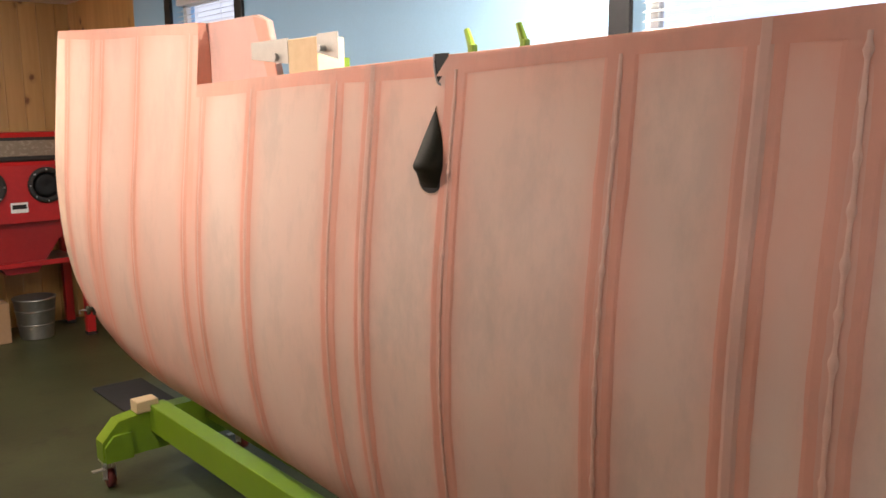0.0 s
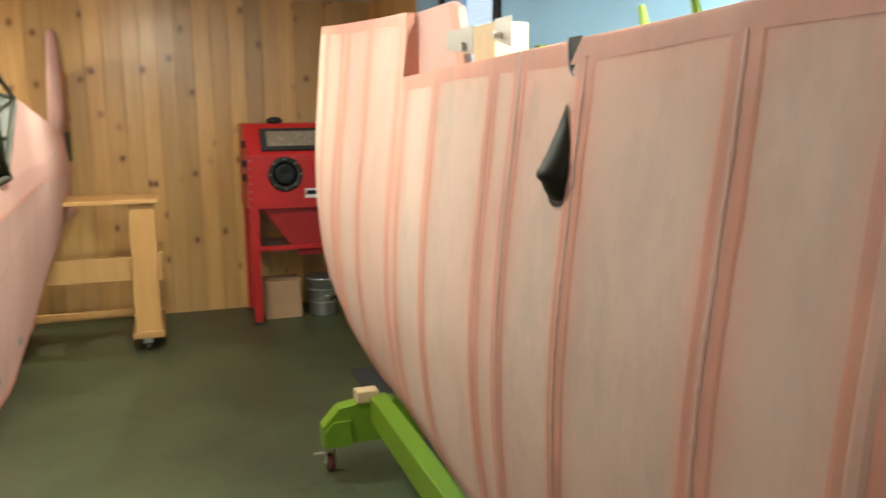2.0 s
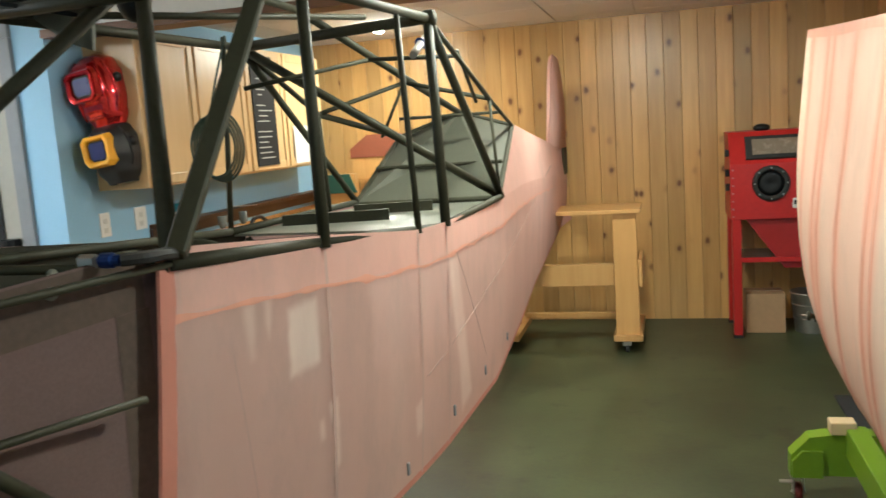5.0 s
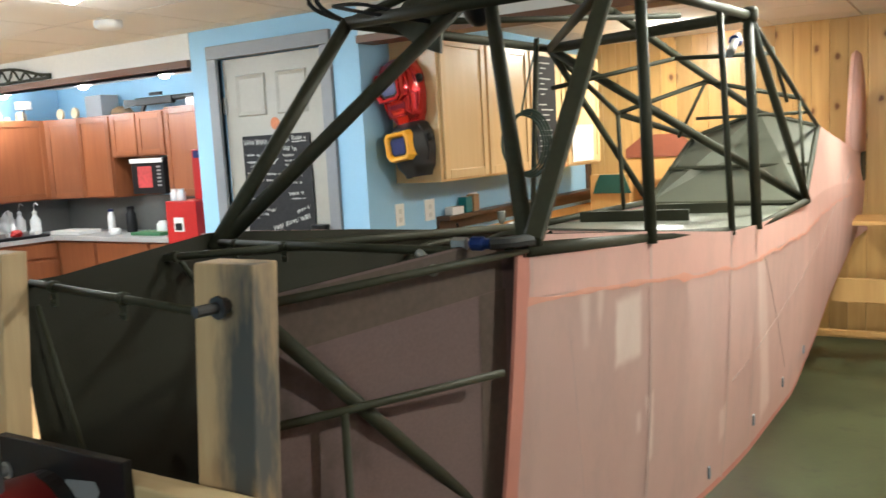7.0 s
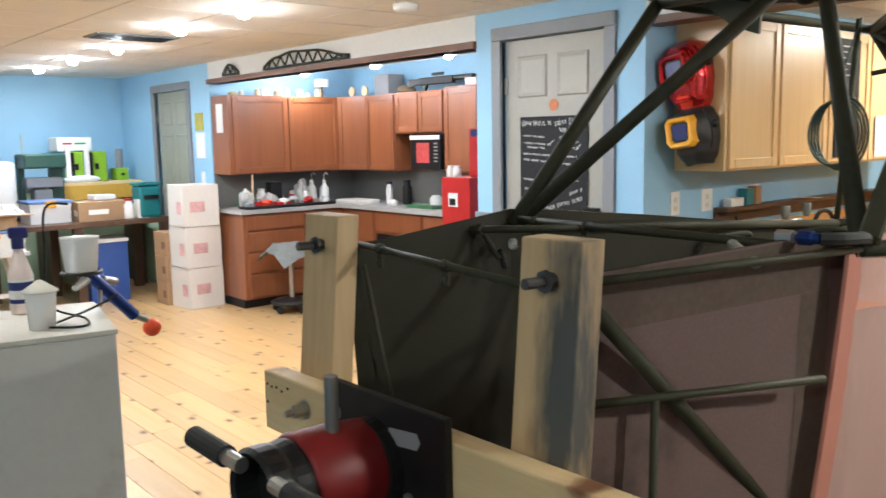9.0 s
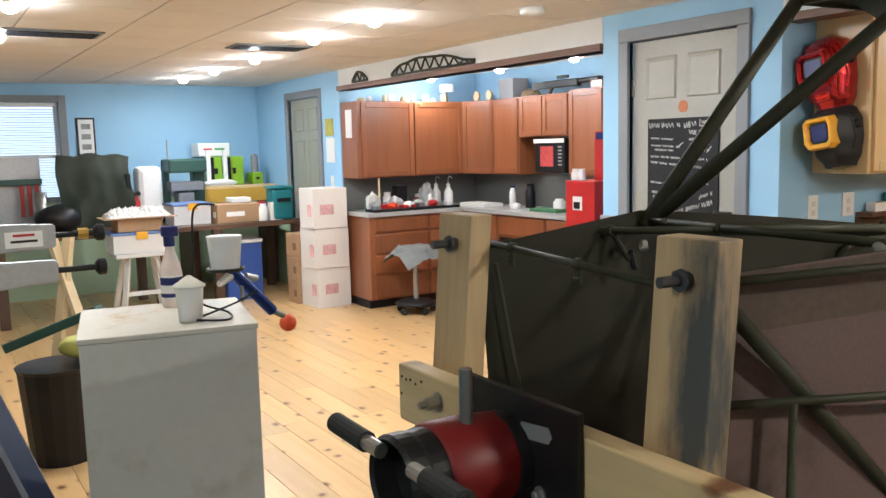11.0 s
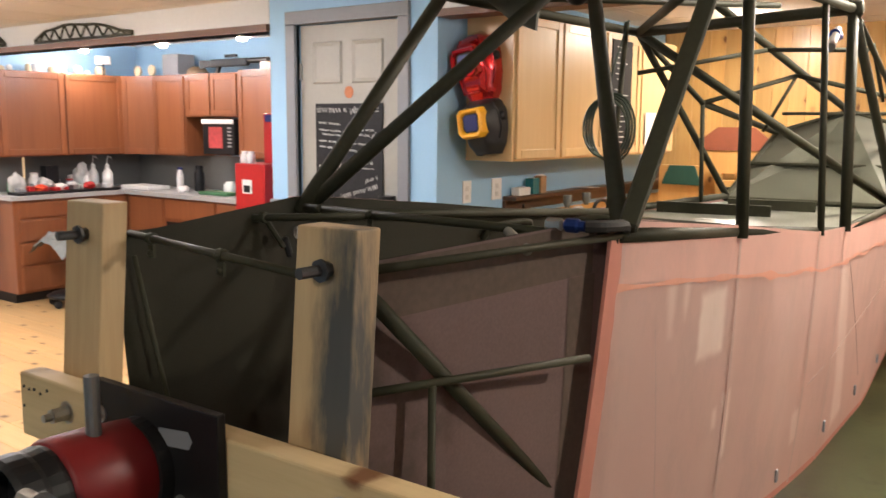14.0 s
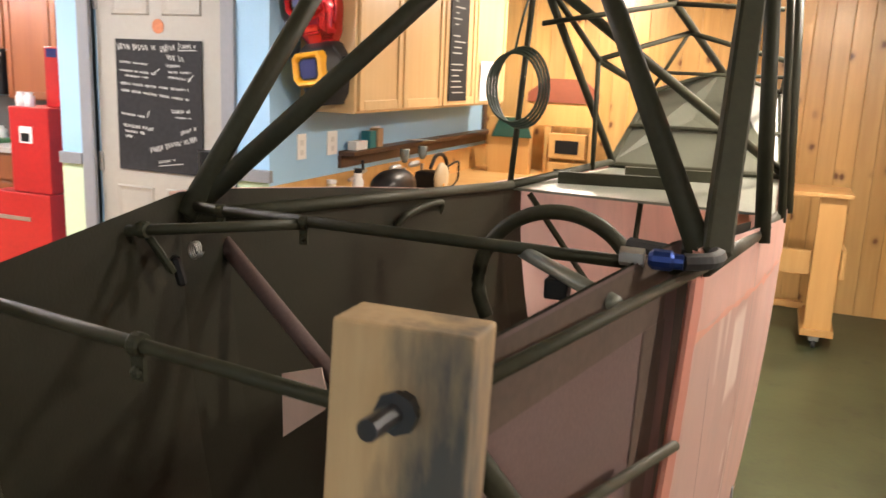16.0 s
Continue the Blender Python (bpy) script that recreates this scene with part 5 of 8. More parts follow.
for u0, u1, v, size, rise in NOTES:
    x, end = -3.09 + 0.535 * u0, -3.09 + 0.535 * u1
    while x < end - 0.01:
        word = min(end, x + rng.uniform(0.05, 0.11))
        line, up = [], 1
        while x < word:
            z = 1.752 - 0.669 * (v - rise * (x + 3.09 - 0.535 * u0) / (0.535 * (u1 - u0)))
            line.append((x, z + up * size * 0.34 * rng.uniform(0.6, 1.1)))
            up = -up
            x += 0.002 + size * rng.uniform(0.08, 0.24)
        if len(line) < 2:
            continue
        bm, w = bmesh.new(), 0.0012 + size * 0.018
        rows = [(bm.verts.new((p - w, DY, q)), bm.verts.new((p + w, DY, q + w))) for p, q in line]
        for p, q in zip(rows, rows[1:]):
            bm.faces.new((p[0], p[1], q[1], q[0]))
        part("chalk_mark", bm, CHALK, board)
        x += 0.010
for x0, z0, x1, z1 in ((-2.69, 1.702, -2.585, 1.706), (-2.69, 1.742, -2.69, 1.702), (-2.64, 1.55, -2.605, 1.585), (-2.85, 1.585, -2.81, 1.61), (-2.90, 1.36, -2.885, 1.395), (-2.83, 1.115, -2.68, 1.137)):
    part("chalk_mark", (lambda bm: (stroke(bm, x0, z0, x1, z1), bm)[1])(bmesh.new()), CHALK, board)
bm = bmesh.new()
lathe(bm, (-2.822, DOORS + 0.03, 1.818), [(0.036, 0.0), (0.036, 0.003)], 20, "Y")
solo("round_sticker", bm, paint("sticker_orange", (0.45, 0.14, 0.05), 0.5, vary=0.4, grain=60), "round orange sticker on the grey door", "sticker")
bm = bmesh.new()
tube(bm, (-2.50, DOORS - 0.01, 0.9), (-2.50, DOORS - 0.01, 1.22), 0.05, n=16)
solo("black_cylinder", bm, BLACK, "black tube standing at the grey door", "tube")

# ---- kitchen alcove ----


def cabinet_door(parent, axis, at, a0, a1, z0, z1, material, out=0.02, frame_w=0.055, drawer=False):
    """A framed door or a drawer front in the plane axis = at, facing +x or -y."""
    s = out if axis == "x" else -out

    def bb(u0, u1, w0, w1, d0, d1, bev=0.003):
        if axis == "x":
            return bx(at + min(d0, d1), at + max(d0, d1), u0, u1, w0, w1, bev)
        return bx(u0, u1, at + min(d0, d1), at + max(d0, d1), w0, w1, bev)

    g = 0.003
    d = part("drawer_front" if drawer else "door", bb(a0 + g, a1 - g, z0 + g, z1 - g, 0, s * 0.55), material, parent)
    if not drawer:
        f = frame_w
        part("stile", bb(a0 + g, a0 + f, z0 + g, z1 - g, s * 0.56, s), material, d)
        part("stile", bb(a1 - f, a1 - g, z0 + g, z1 - g, s * 0.56, s), material, d)
        part("rail", bb(a0 + f + 0.001, a1 - f - 0.001, z0 + g, z0 + f, s * 0.56, s * 0.97), material, d)
        part("rail", bb(a0 + f + 0.001, a1 - f - 0.001, z1 - f, z1 - g, s * 0.56, s * 0.97), material, d)
    else:
        part("moulding", bb(a0 + 0.012, a1 - 0.012, z0 + 0.012, z1 - 0.012, s * 0.56, s), material, d)
    return d


def cupboard(name, x0, x1, y0, y1, z0, z1, material, label, fronts, axis, drawer_rows=None, group=""):
    c = thing(name, label, "cabinet", ((x0 + x1) / 2, (y0 + y1) / 2, z0), group)
    part("body", bx(x0, x1, y0, y1, z0, z1, 0.002), material, c)
    at = x1 if axis == "x" else y0
    for a0, a1, c0, c1, dr in fronts:
        cabinet_door(c, axis, at, a0, a1, c0, c1, material, drawer=dr)
    return c


WCAB = "cherry-brown wooden kitchen wall cabinet with framed doors"
cupboard("wall_cabinet", -7.355, -7.0, 3.66, 4.92, 1.31, 2.08, CHERRY, WCAB, [(3.70, 4.31, 1.32, 2.07, False), (4.32, 4.92, 1.32, 2.07, False)], "x", group="kitchen wall cabinets")
corner = thing("corner_wall_cabinet", "cherry-brown diagonal corner wall cabinet", "cabinet", (-7.1, 5.1, 1.31), "kitchen wall cabinets")
part("body", prism(bmesh.new(), [(-7.355, 4.922, 1.31), (-7.0, 4.922, 1.31), (-6.62, 5.08, 1.31), (-6.62, 5.345, 1.31), (-7.355, 5.345, 1.31)], (0, 0, 0.77)), CHERRY, corner)
d = Vector((0.38, 0.158, 0)).normalized()
nrm = Vector((d.y, -d.x, 0))
for a, b, c, e in ((0.02, 0.39, 1.32, 2.07),):
    p0 = Vector((-7.0, 4.922, 0))
    bm = bmesh.new()
    prism(bm, [p0 + d * a + Vector((0, 0, c)), p0 + d * b + Vector((0, 0, c)), p0 + d * b + Vector((0, 0, e)), p0 + d * a + Vector((0, 0, e))], nrm * 0.012)
    dd = part("door", bm, CHERRY, corner)
    for u0, u1, w0, w1 in ((a, a + 0.05, c, e), (b - 0.05, b, c, e), (a + 0.051, b - 0.051, c, c + 0.05), (a + 0.051, b - 0.051, e - 0.05, e)):
        bm = bmesh.new()
        q = nrm * 0.0122
        prism(bm, [p0 + q + d * u0 + Vector((0, 0, w0)), p0 + q + d * u1 + Vector((0, 0, w0)), p0 + q + d * u1 + Vector((0, 0, w1)), p0 + q + d * u0 + Vector((0, 0, w1))], nrm * 0.009)
        part("stile", bm, CHERRY, dd)
cupboard("wall_cabinet", -6.615, -6.12, 5.02, 5.345, 1.31, 2.08, CHERRY, WCAB, [(-6.60, -6.13, 1.32, 2.07, False)], "y", group="kitchen wall cabinets")
cupboard("wall_cabinet", -6.115, -5.37, 5.02, 5.345, 1.68, 2.08, CHERRY, "short cherry-brown wall cabinet over the microwave", [(-6.10, -5.75, 1.69, 2.07, False), (-5.74, -5.38, 1.69, 2.07, False)], "y", group="kitchen wall cabinets")
cupboard("wall_cabinet", -5.365, -4.45, 5.02, 5.345, 1.31, 2.10, CHERRY, WCAB, [(-5.36, -4.92, 1.32, 2.09, False), (-4.91, -4.46, 1.32, 2.09, False)], "y", group="kitchen wall cabinets")
mw = thing("microwave_oven", "black microwave oven with a red notice on its door", "microwave", (-5.75, 5.1, 1.33))
part("body", bx(-5.82, -5.385, 4.97, 5.34, 1.34, 1.665, 0.008), BLACK, mw)
part("top_vent", bx(-5.82, -5.385, 4.955, 4.97, 1.62, 1.66, 0.003), WHITE, mw)
part("notice", bx(-5.73, -5.54, 4.965, 4.969, 1.40, 1.59), paint("red_print", (0.42, 0.05, 0.05), 0.6, vary=0.5, grain=30), mw, "red printed notice")
for k in range(6):
    part("key_label", bx(-5.47, -5.42, 4.965, 4.969, 1.41 + 0.033 * k, 1.425 + 0.033 * k), CASTGREY, mw)
solo("cherry_panel", bx(-6.112, -5.83, 5.30, 5.325, 1.315, 1.678, 0.002), CHERRY, "cherry-brown back panel beside the microwave", "panel")
# base cabinets and worktop
base_w = cupboard("base_cabinet", -7.355, -6.80, 3.66, 5.345, 0.09, 0.93, CHERRY, "cherry-brown base cabinet with rows of drawers", [], "x", group="kitchen base cabinets")
zz = [0.92, 0.76, 0.55, 0.34, 0.10]
for y0, y1 in ((3.70, 4.33), (4.34, 4.78)):
    for hi, lo in zip(zz, zz[1:]):
        cabinet_door(base_w, "x", -6.80, y0, y1, lo + 0.004, hi - 0.004, CHERRY, drawer=True)
part("kick_board", bx(-7.34, -6.86, 3.67, 5.34, 0.0, 0.089), BLACK, base_w)
base_n = cupboard("base_cabinet", -6.79, -4.4, 4.80, 5.345, 0.09, 0.93, CHERRY, "cherry-brown base cabinet with drawers and a knee space", [], "y", group="kitchen base cabinets")
for x0, x1, lo, hi in ((-6.74, -6.2, 0.10, 0.92), (-6.18, -5.45, 0.72, 0.92), (-5.43, -4.9, 0.72, 0.92), (-5.43, -4.9, 0.10, 0.71), (-4.89, -4.42, 0.1, 0.92)):
    cabinet_door(base_n, "y", 4.80, x0, x1, lo, hi, CHERRY, drawer=True)
part("knee_space", bx(-6.17, -5.46, 4.795, 4.798, 0.1, 0.70), BLACK, base_n)
part("kick_board", bx(-6.79, -4.4, 4.86, 5.34, 0.0, 0.089), BLACK, base_n)
top = thing("worktop", "grey laminate worktop on the kitchen base cabinets", "worktop", (-6.5, 4.8, 0.93))
bm = prism(bmesh.new(), [(-7.355, 3.63, 0.932), (-6.76, 3.63, 0.932), (-6.76, 4.75, 0.932), (-4.4, 4.75, 0.932), (-4.4, 5.345, 0.932), (-7.355, 5.345, 0.932)], (0, 0, 0.038))
part("slab", bm, COUNTER, top)
part("splash", bx(-7.358, -7.35, 3.66, 5.34, 0.972, 1.31), SPLASH, top)
part("splash", bx(-7.35, -4.4, 5.335, 5.345, 0.972, 1.31), SPLASH, top)

# kitchen clutter, each a thing of its own
SHELF = 0.971


def jar(x, y, z, r, h, material, label, name="jar", lid=None):
    t = thing(name, label, name.replace("_", " "), (x, y, z))
    part("body", lathe(bmesh.new(), (x, y, z), [(r * 0.92, 0), (r, h * 0.04), (r, h * 0.78), (r * 0.7, h * 0.88), (r * 0.7, h)], 14), material, t, smooth=True)
    if lid:
        part("lid", lathe(bmesh.new(), (x, y, z + h), [(r * 0.74, 0), (r * 0.74, h * 0.12)], 14), lid, t)
    return t


def carton(x, y, z, w, d_, h, material, label, turn=0.0, name="cardboard_box", strip=None):
    t = thing(name, label, "box", (x, y, z))
    c, s = math.cos(radians(turn)), math.sin(radians(turn))

    def put(bm):
        bmesh.ops.rotate(bm, verts=bm.verts, cent=(x, y, z), matrix=Matrix.Rotation(radians(turn), 3, "Z"))
        return bm
    part("body", put(bx(x - w / 2, x + w / 2, y - d_ / 2, y + d_ / 2, z, z + h, 0.004)), material, t)
    part("flap_seam", put(bx(x - w / 2 + 0.004, x + w / 2 - 0.004, y - 0.004, y + 0.004, z + h, z + h + 0.002)), paint("tan_tape", (0.5, 0.42, 0.32), 0.4), t)
    if strip:
        part("print", put(bx(x + w * 0.1, x + w * 0.38, y - d_ / 2 - 0.002, y - d_ / 2, z + h * 0.3, z + h * 0.6)), strip, t)
        part("print", put(bx(x + w / 2, x + w / 2 + 0.002, y - d_ * 0.3, y + d_ * 0.1, z + h * 0.35, z + h * 0.6)), strip, t)
    return t


kr = random.Random(11)
COLS = [WHITE, RED, paint("green_cap", (0.02, 0.2, 0.06), 0.5), CLEARP, GREY_TRIM, CARD, paint("beige_plastic", (0.55, 0.45, 0.3), 0.5), BLACK]
NAMES = {0: "white plastic", 1: "red", 2: "green", 3: "clear plastic", 4: "dark grey", 5: "brown", 6: "beige", 7: "black"}
for i in range(22):
    k = kr.choice([0, 0, 0, 1, 2, 3, 3, 4, 6, 7])
    jar(-7.13 + kr.uniform(-0.14, 0.12), 3.80 + i * 0.045 + kr.uniform(-0.02, 0.02), SHELF, kr.uniform(0.022, 0.05), kr.uniform(0.05, 0.16), COLS[k], NAMES[k] + " bottle among workshop supplies on the worktop", "bottle", kr.choice([WHITE, BLACK, None, RED]))


def crumpled(name, label, category, c, r, squash, material, seed):
    """A slack bag or rag, creased all over, resting on its underside."""
    bm = bmesh.new()
    bmesh.ops.create_icosphere(bm, subdivisions=4, radius=1.0)
    for v in bm.verts:
        n1 = noise.noise(v.co * 1.6 + Vector((seed, 0, 0))) * 0.35 + abs(noise.noise(v.co * 4.2 + Vector((0, seed, 0)))) * 0.22
        q = v.co * (0.85 + n1)
        v.co = Vector((c[0] + q.x * r * squash[0], c[1] + q.y * r * squash[1], c[2] + max(0.0, (q.z + 0.75) * r * squash[2])))
    solo(name, bm, material, label, category, smooth=True)


BAG = clear("milky_film", (0.86, 0.86, 0.85), 0.35, 0.55)
for c, r_, sq in (((-6.98, 3.80, SHELF + 0.026), 0.09, (0.8, 0.9, 1.1)), ((-7.05, 4.10, SHELF), 0.08, (0.9, 1.0, 1.0)), ((-7.12, 4.52, SHELF), 0.10, (0.8, 0.8, 1.5)), ((-6.97, 4.33, SHELF + 0.026), 0.05, (0.9, 1.2, 0.8))):
    crumpled("plastic_bag", "crumpled milky plastic bag among supplies on the worktop", "bag", c, r_, sq, BAG, c[1] * 7)
for c, m_, w_ in (((-6.9, 3.98, SHELF + 0.026), ORANGE, "orange"), ((-6.9, 4.18, SHELF + 0.026), WHITE, "white"), ((-6.88, 4.45, SHELF + 0.026), RED, "red")):
    crumpled("shop_rag", w_ + " crumpled shop rag on the tool tray", "rag", c, 0.045, (1.0, 1.5, 0.8), m_, c[1] * 5)
for bx_, by_ in ((-7.14, 4.66), (-7.02, 4.74)):
    t = thing("wash_bottle", "clear plastic wash bottle with a bent spout", "bottle", (bx_, by_, SHELF))
    part("body", lathe(bmesh.new(), (bx_, by_, SHELF), [(0.045, 0), (0.05, 0.01), (0.05, 0.15), (0.02, 0.2), (0.018, 0.21)], 16), CLEARP, t, smooth=True)
    part("cap", lathe(bmesh.new(), (bx_, by_, SHELF + 0.21), [(0.022, 0), (0.022, 0.025), (0.008, 0.035)], 12), WHITE, t)
    part("spout", hose(bmesh.new(), curve_points([(bx_, by_, SHELF + 0.24), (bx_, by_, SHELF + 0.29), (bx_ + 0.03, by_, SHELF + 0.32), (bx_ + 0.08, by_, SHELF + 0.30)], 5), 0.004, 6), CLEARP, t)
carton(-7.16, 4.22, SHELF + 0.0, 0.10, 0.13, 0.24, BLACK, "black plastic case standing among the supplies", name="black_case")
stick = thing("paint_stick", "pale wooden stirring stick leaning among the supplies", "stick", (-6.99, 3.88, SHELF))
part("blade", beam(bmesh.new(), (-6.96, 3.865, SHELF + 0.026), (-7.02, 3.90, SHELF + 0.33), 0.018, 0.004), LUMBER, stick)
tray = thing("tool_tray", "dark flat tray of small parts on the worktop", "tray", (-6.9, 4.25, SHELF))
part("tray_base", bx(-7.0, -6.80, 3.72, 4.74, SHELF, SHELF + 0.025, 0.006), BLACK, tray)
for i in range(9):
    part("small_part", bx(-6.97 + kr.uniform(0, 0.1), -6.9 + kr.uniform(0, 0.08), 3.76 + i * 0.105, 3.82 + i * 0.105, SHELF + 0.0255, SHELF + 0.05 + kr.uniform(0, 0.03), 0.004), kr.choice([RED, STEEL, WHITE, GREY_TRIM]), tray)
carton(-5.05, 5.0, SHELF, 0.32, 0.2, 0.075, paint("tan_wood_box", (0.5, 0.33, 0.14), 0.6), "small tan wooden box on the worktop", name="wooden_box")
jar(-6.35, 5.1, SHELF, 0.035, 0.2, WHITE, "white spray can with a blue cap on the worktop", "spray_can", NAVY)
jar(-6.12, 5.15, SHELF, 0.05, 0.22, BLACK, "black drinks bottle on the worktop", "bottle", BLACK)
jar(-5.55, 5.05, SHELF, 0.06, 0.12, CLEARP, "clear glass jar on the worktop", "jar")
jar(-6.1, 4.95, SHELF, 0.05, 0.06, WHITE, "low white cup on the worktop", "cup")
carton(-5.6, 4.98, SHELF, 0.4, 0.2, 0.03, paint("green_pad", (0.05, 0.16, 0.07), 0.7), "flat green pad on the worktop", name="pad")
carton(-6.75, 4.98, SHELF, 0.45, 0.25, 0.035, WHITE, "stack of white papers on the worktop", name="paper_stack")
tab = thing("tablet", "black tablet screen standing on the worktop", "tablet", (-4.72, 5.15, SHELF))
part("screen", bx(-4.95, -4.6, 5.15, 5.17, SHELF + 0.004, SHELF + 0.30, 0.006), BLACK, tab)
part("bezel", bx(-4.97, -4.951, 5.148, 5.172, SHELF, SHELF + 0.305), WHITE, tab)
# on top of the wall cabinets
for i in range(9):
    jar(-7.17 + kr.uniform(-0.05, 0.05), 3.8 + i * 0.125, 2.081, kr.uniform(0.025, 0.05), kr.uniform(0.04, 0.1), kr.choice([CLEARP, WHITE, COLS[6]]), "pale glass ornament on top of the cabinets", "ornament")
part_lamp = thing("table_lamp", "small lamp with a pale shade on top of the cabinets", "lamp", (-7.1, 4.80, 2.081))
part("stem", tube(bmesh.new(), (-7.1, 4.8, 2.081), (-7.1, 4.8, 2.20), 0.008), BLACK, part_lamp)
part("shade", lathe(bmesh.new(), (-7.1, 4.8, 2.19), [(0.075, 0), (0.075, 0.075)], 16), WHITE, part_lamp)
for gx in (-6.95, -6.72):
    g = thing("mantel_clock", "round brass and black clock on top of the cabinets", "clock", (gx, 5.15, 2.081))
    part("dial", lathe(bmesh.new(), (gx, 5.1, 2.135), [(0.05, 0), (0.055, 0.01), (0.05, 0.025)], 18, "Y"), COLS[6], g)
    part("foot", bx(gx - 0.05, gx + 0.05, 5.09, 5.15, 2.081, 2.092, 0.003), BLACK, g)
carton(-6.42, 5.18, 2.081, 0.24, 0.2, 0.2, GREY_TRIM, "grey metal box on top of the cabinets", name="metal_box")
cap = thing("field_cap", "olive drab cloth cap on top of the cabinets", "cap", (-6.1, 5.15, 2.081))
part("crown", ball(bmesh.new(), (-6.1, 5.15, 2.10), 0.11, 1.1, 0.8, 0.55, 14), paint("khaki_cloth", (0.18, 0.12, 0.07), 0.8), cap, smooth=True)
part("peak", bx(-6.0, -5.9, 5.08, 5.2, 2.083, 2.095, 0.004), BLACK, cap)
gun = thing("model_rifle", "long black model rifle lying on top of the cabinets", "model", (-5.6, 5.12, 2.10))
part("body", bx(-5.85, -5.35, 5.10, 5.15, 2.14, 2.21, 0.01), BLACK, gun)
part("stock", prism(bmesh.new(), [(-6.02, 5.11, 2.13), (-5.85, 5.11, 2.15), (-5.85, 5.11, 2.2), (-6.02, 5.11, 2.21)], (0, 0.03, 0)), BLACK, gun)
part("barrel", tube(bmesh.new(), (-5.35, 5.125, 2.185), (-4.85, 5.125, 2.195), 0.011), BLACK, gun)
part("hand_guard", lathe(bmesh.new(), (-5.34, 5.125, 2.185), [(0.024, 0), (0.024, 0.26)], 10, "X"), BLACK, gun)
part("grip", prism(bmesh.new(), [(-5.76, 5.11, 2.15), (-5.72, 5.11, 2.15), (-5.76, 5.11, 2.085), (-5.80, 5.11, 2.085)], (0, 0.025, 0)), BLACK, gun)
part("sight", bx(-4.93, -4.9, 5.115, 5.135, 2.19, 2.25), BLACK, gun)
part("scope", bx(-5.66, -5.5, 5.112, 5.138, 2.222, 2.25, 0.006), BLACK, gun)
part("rest", bx(-5.15, -5.0, 5.08, 5.16, 2.101, 2.17, 0.004), CHERRY, gun)
# truss ornament on the header
for ox0, ox1, oz, ln in ((-6.2, -4.87, 2.375, "long dark wooden wing-rib truss fixed on the header"), (-7.0, -6.68, 2.35, "short dark wooden rib piece fixed on the header")):
    tr = thing("rib_ornament", ln, "ornament", ((ox0 + ox1) / 2, DOORS - 0.03, 2.25))
    n = 9 if ox1 - ox0 > 1 else 3
    arch = [Vector((ox0 + (ox1 - ox0) * i / n, DOORS - 0.022, 2.262 + (oz - 2.262) * smoothstep(i / n, [(0, 0.12), (0.12, 0.66), (0.35, 1.0), (0.62, 0.86), (1.0, 0.16)]))) for i in range(n + 1)]
    part("upper_cap", hose(bmesh.new(), curve_points(arch, 4), 0.011, 6), OLIVE, tr)
    part("lower_cap", tube(bmesh.new(), (ox0, DOORS - 0.022, 2.262), (ox1, DOORS - 0.022, 2.262), 0.010, n=6), OLIVE, tr)
    for i in range(n):
        b_ = Vector((ox0 + (ox1 - ox0) * (i + 0.5) / n, DOORS - 0.022, 2.262))
        part("web", tube(bmesh.new(), arch[i], b_, 0.008, n=6), OLIVE, tr)
        part("web", tube(bmesh.new(), b_, arch[i + 1], 0.008, n=6), OLIVE, tr)

# red tool chest beside the alcove
chest = thing("tool_chest", "red enamelled steel tool chest in three stacked boxes", "tool chest", (-4.05, 4.1, 0))
part("lower_box", bx(-4.32, -3.86, 3.92, 4.32, 0.03, 0.83, 0.006), RED, chest)
part("middle_box", bx(-4.18, -3.87, 3.95, 4.30, 0.832, 1.345, 0.006), RED, chest)
part("top_box", bx(-3.99, -3.87, 4.06, 4.30, 1.347, 1.70, 0.005), RED, chest)
part("blue_tape", bx(-3.97, -3.89, 4.056, 4.059, 1.64, 1.69), NAVY, chest, "strip of blue tape")
part("slot_plate", bx(-4.10, -4.0, 3.946, 3.949, 1.13, 1.23), WHITE, chest, "white label plate")
part("slot", bx(-4.085, -4.02, 3.943, 3.9455, 1.14, 1.19), BLACK, chest)
part("handle", bx(-4.28, -4.02, 3.912, 3.919, 0.66, 0.685, 0.002), STEEL, chest, "steel drawer handle")
for kx in (-4.13, -4.06):
    jar(kx, 4.0, 1.346, 0.03, 0.075, CLEARP, "small clear glass jar on the tool chest", "jar", WHITE)
vac = thing("shop_vacuum", "black shop vacuum with a ribbed hose beside the tool chest", "vacuum", (-4.75, 4.2, 0))
part("drum", lathe(bmesh.new(), (-4.75, 4.25, 0.08), [(0.17, 0), (0.19, 0.1), (0.19, 0.35), (0.15, 0.42), (0.05, 0.46)], 20), BLACK, vac, smooth=True)
part("hose", hose(bmesh.new(), curve_points([(-4.75, 4.1, 0.5), (-4.80, 4.02, 0.78), (-4.68, 4.0, 0.84), (-4.58, 4.02, 0.7), (-4.6, 4.06, 0.35)], 6), 0.028, 10), GREY_TRIM, vac, smooth=True)
part("wheel", lathe(bmesh.new(), (-4.75, 4.05, 0.06), [(0.06, -0.02), (0.06, 0.02)], 14, "Y"), BLACK, vac)

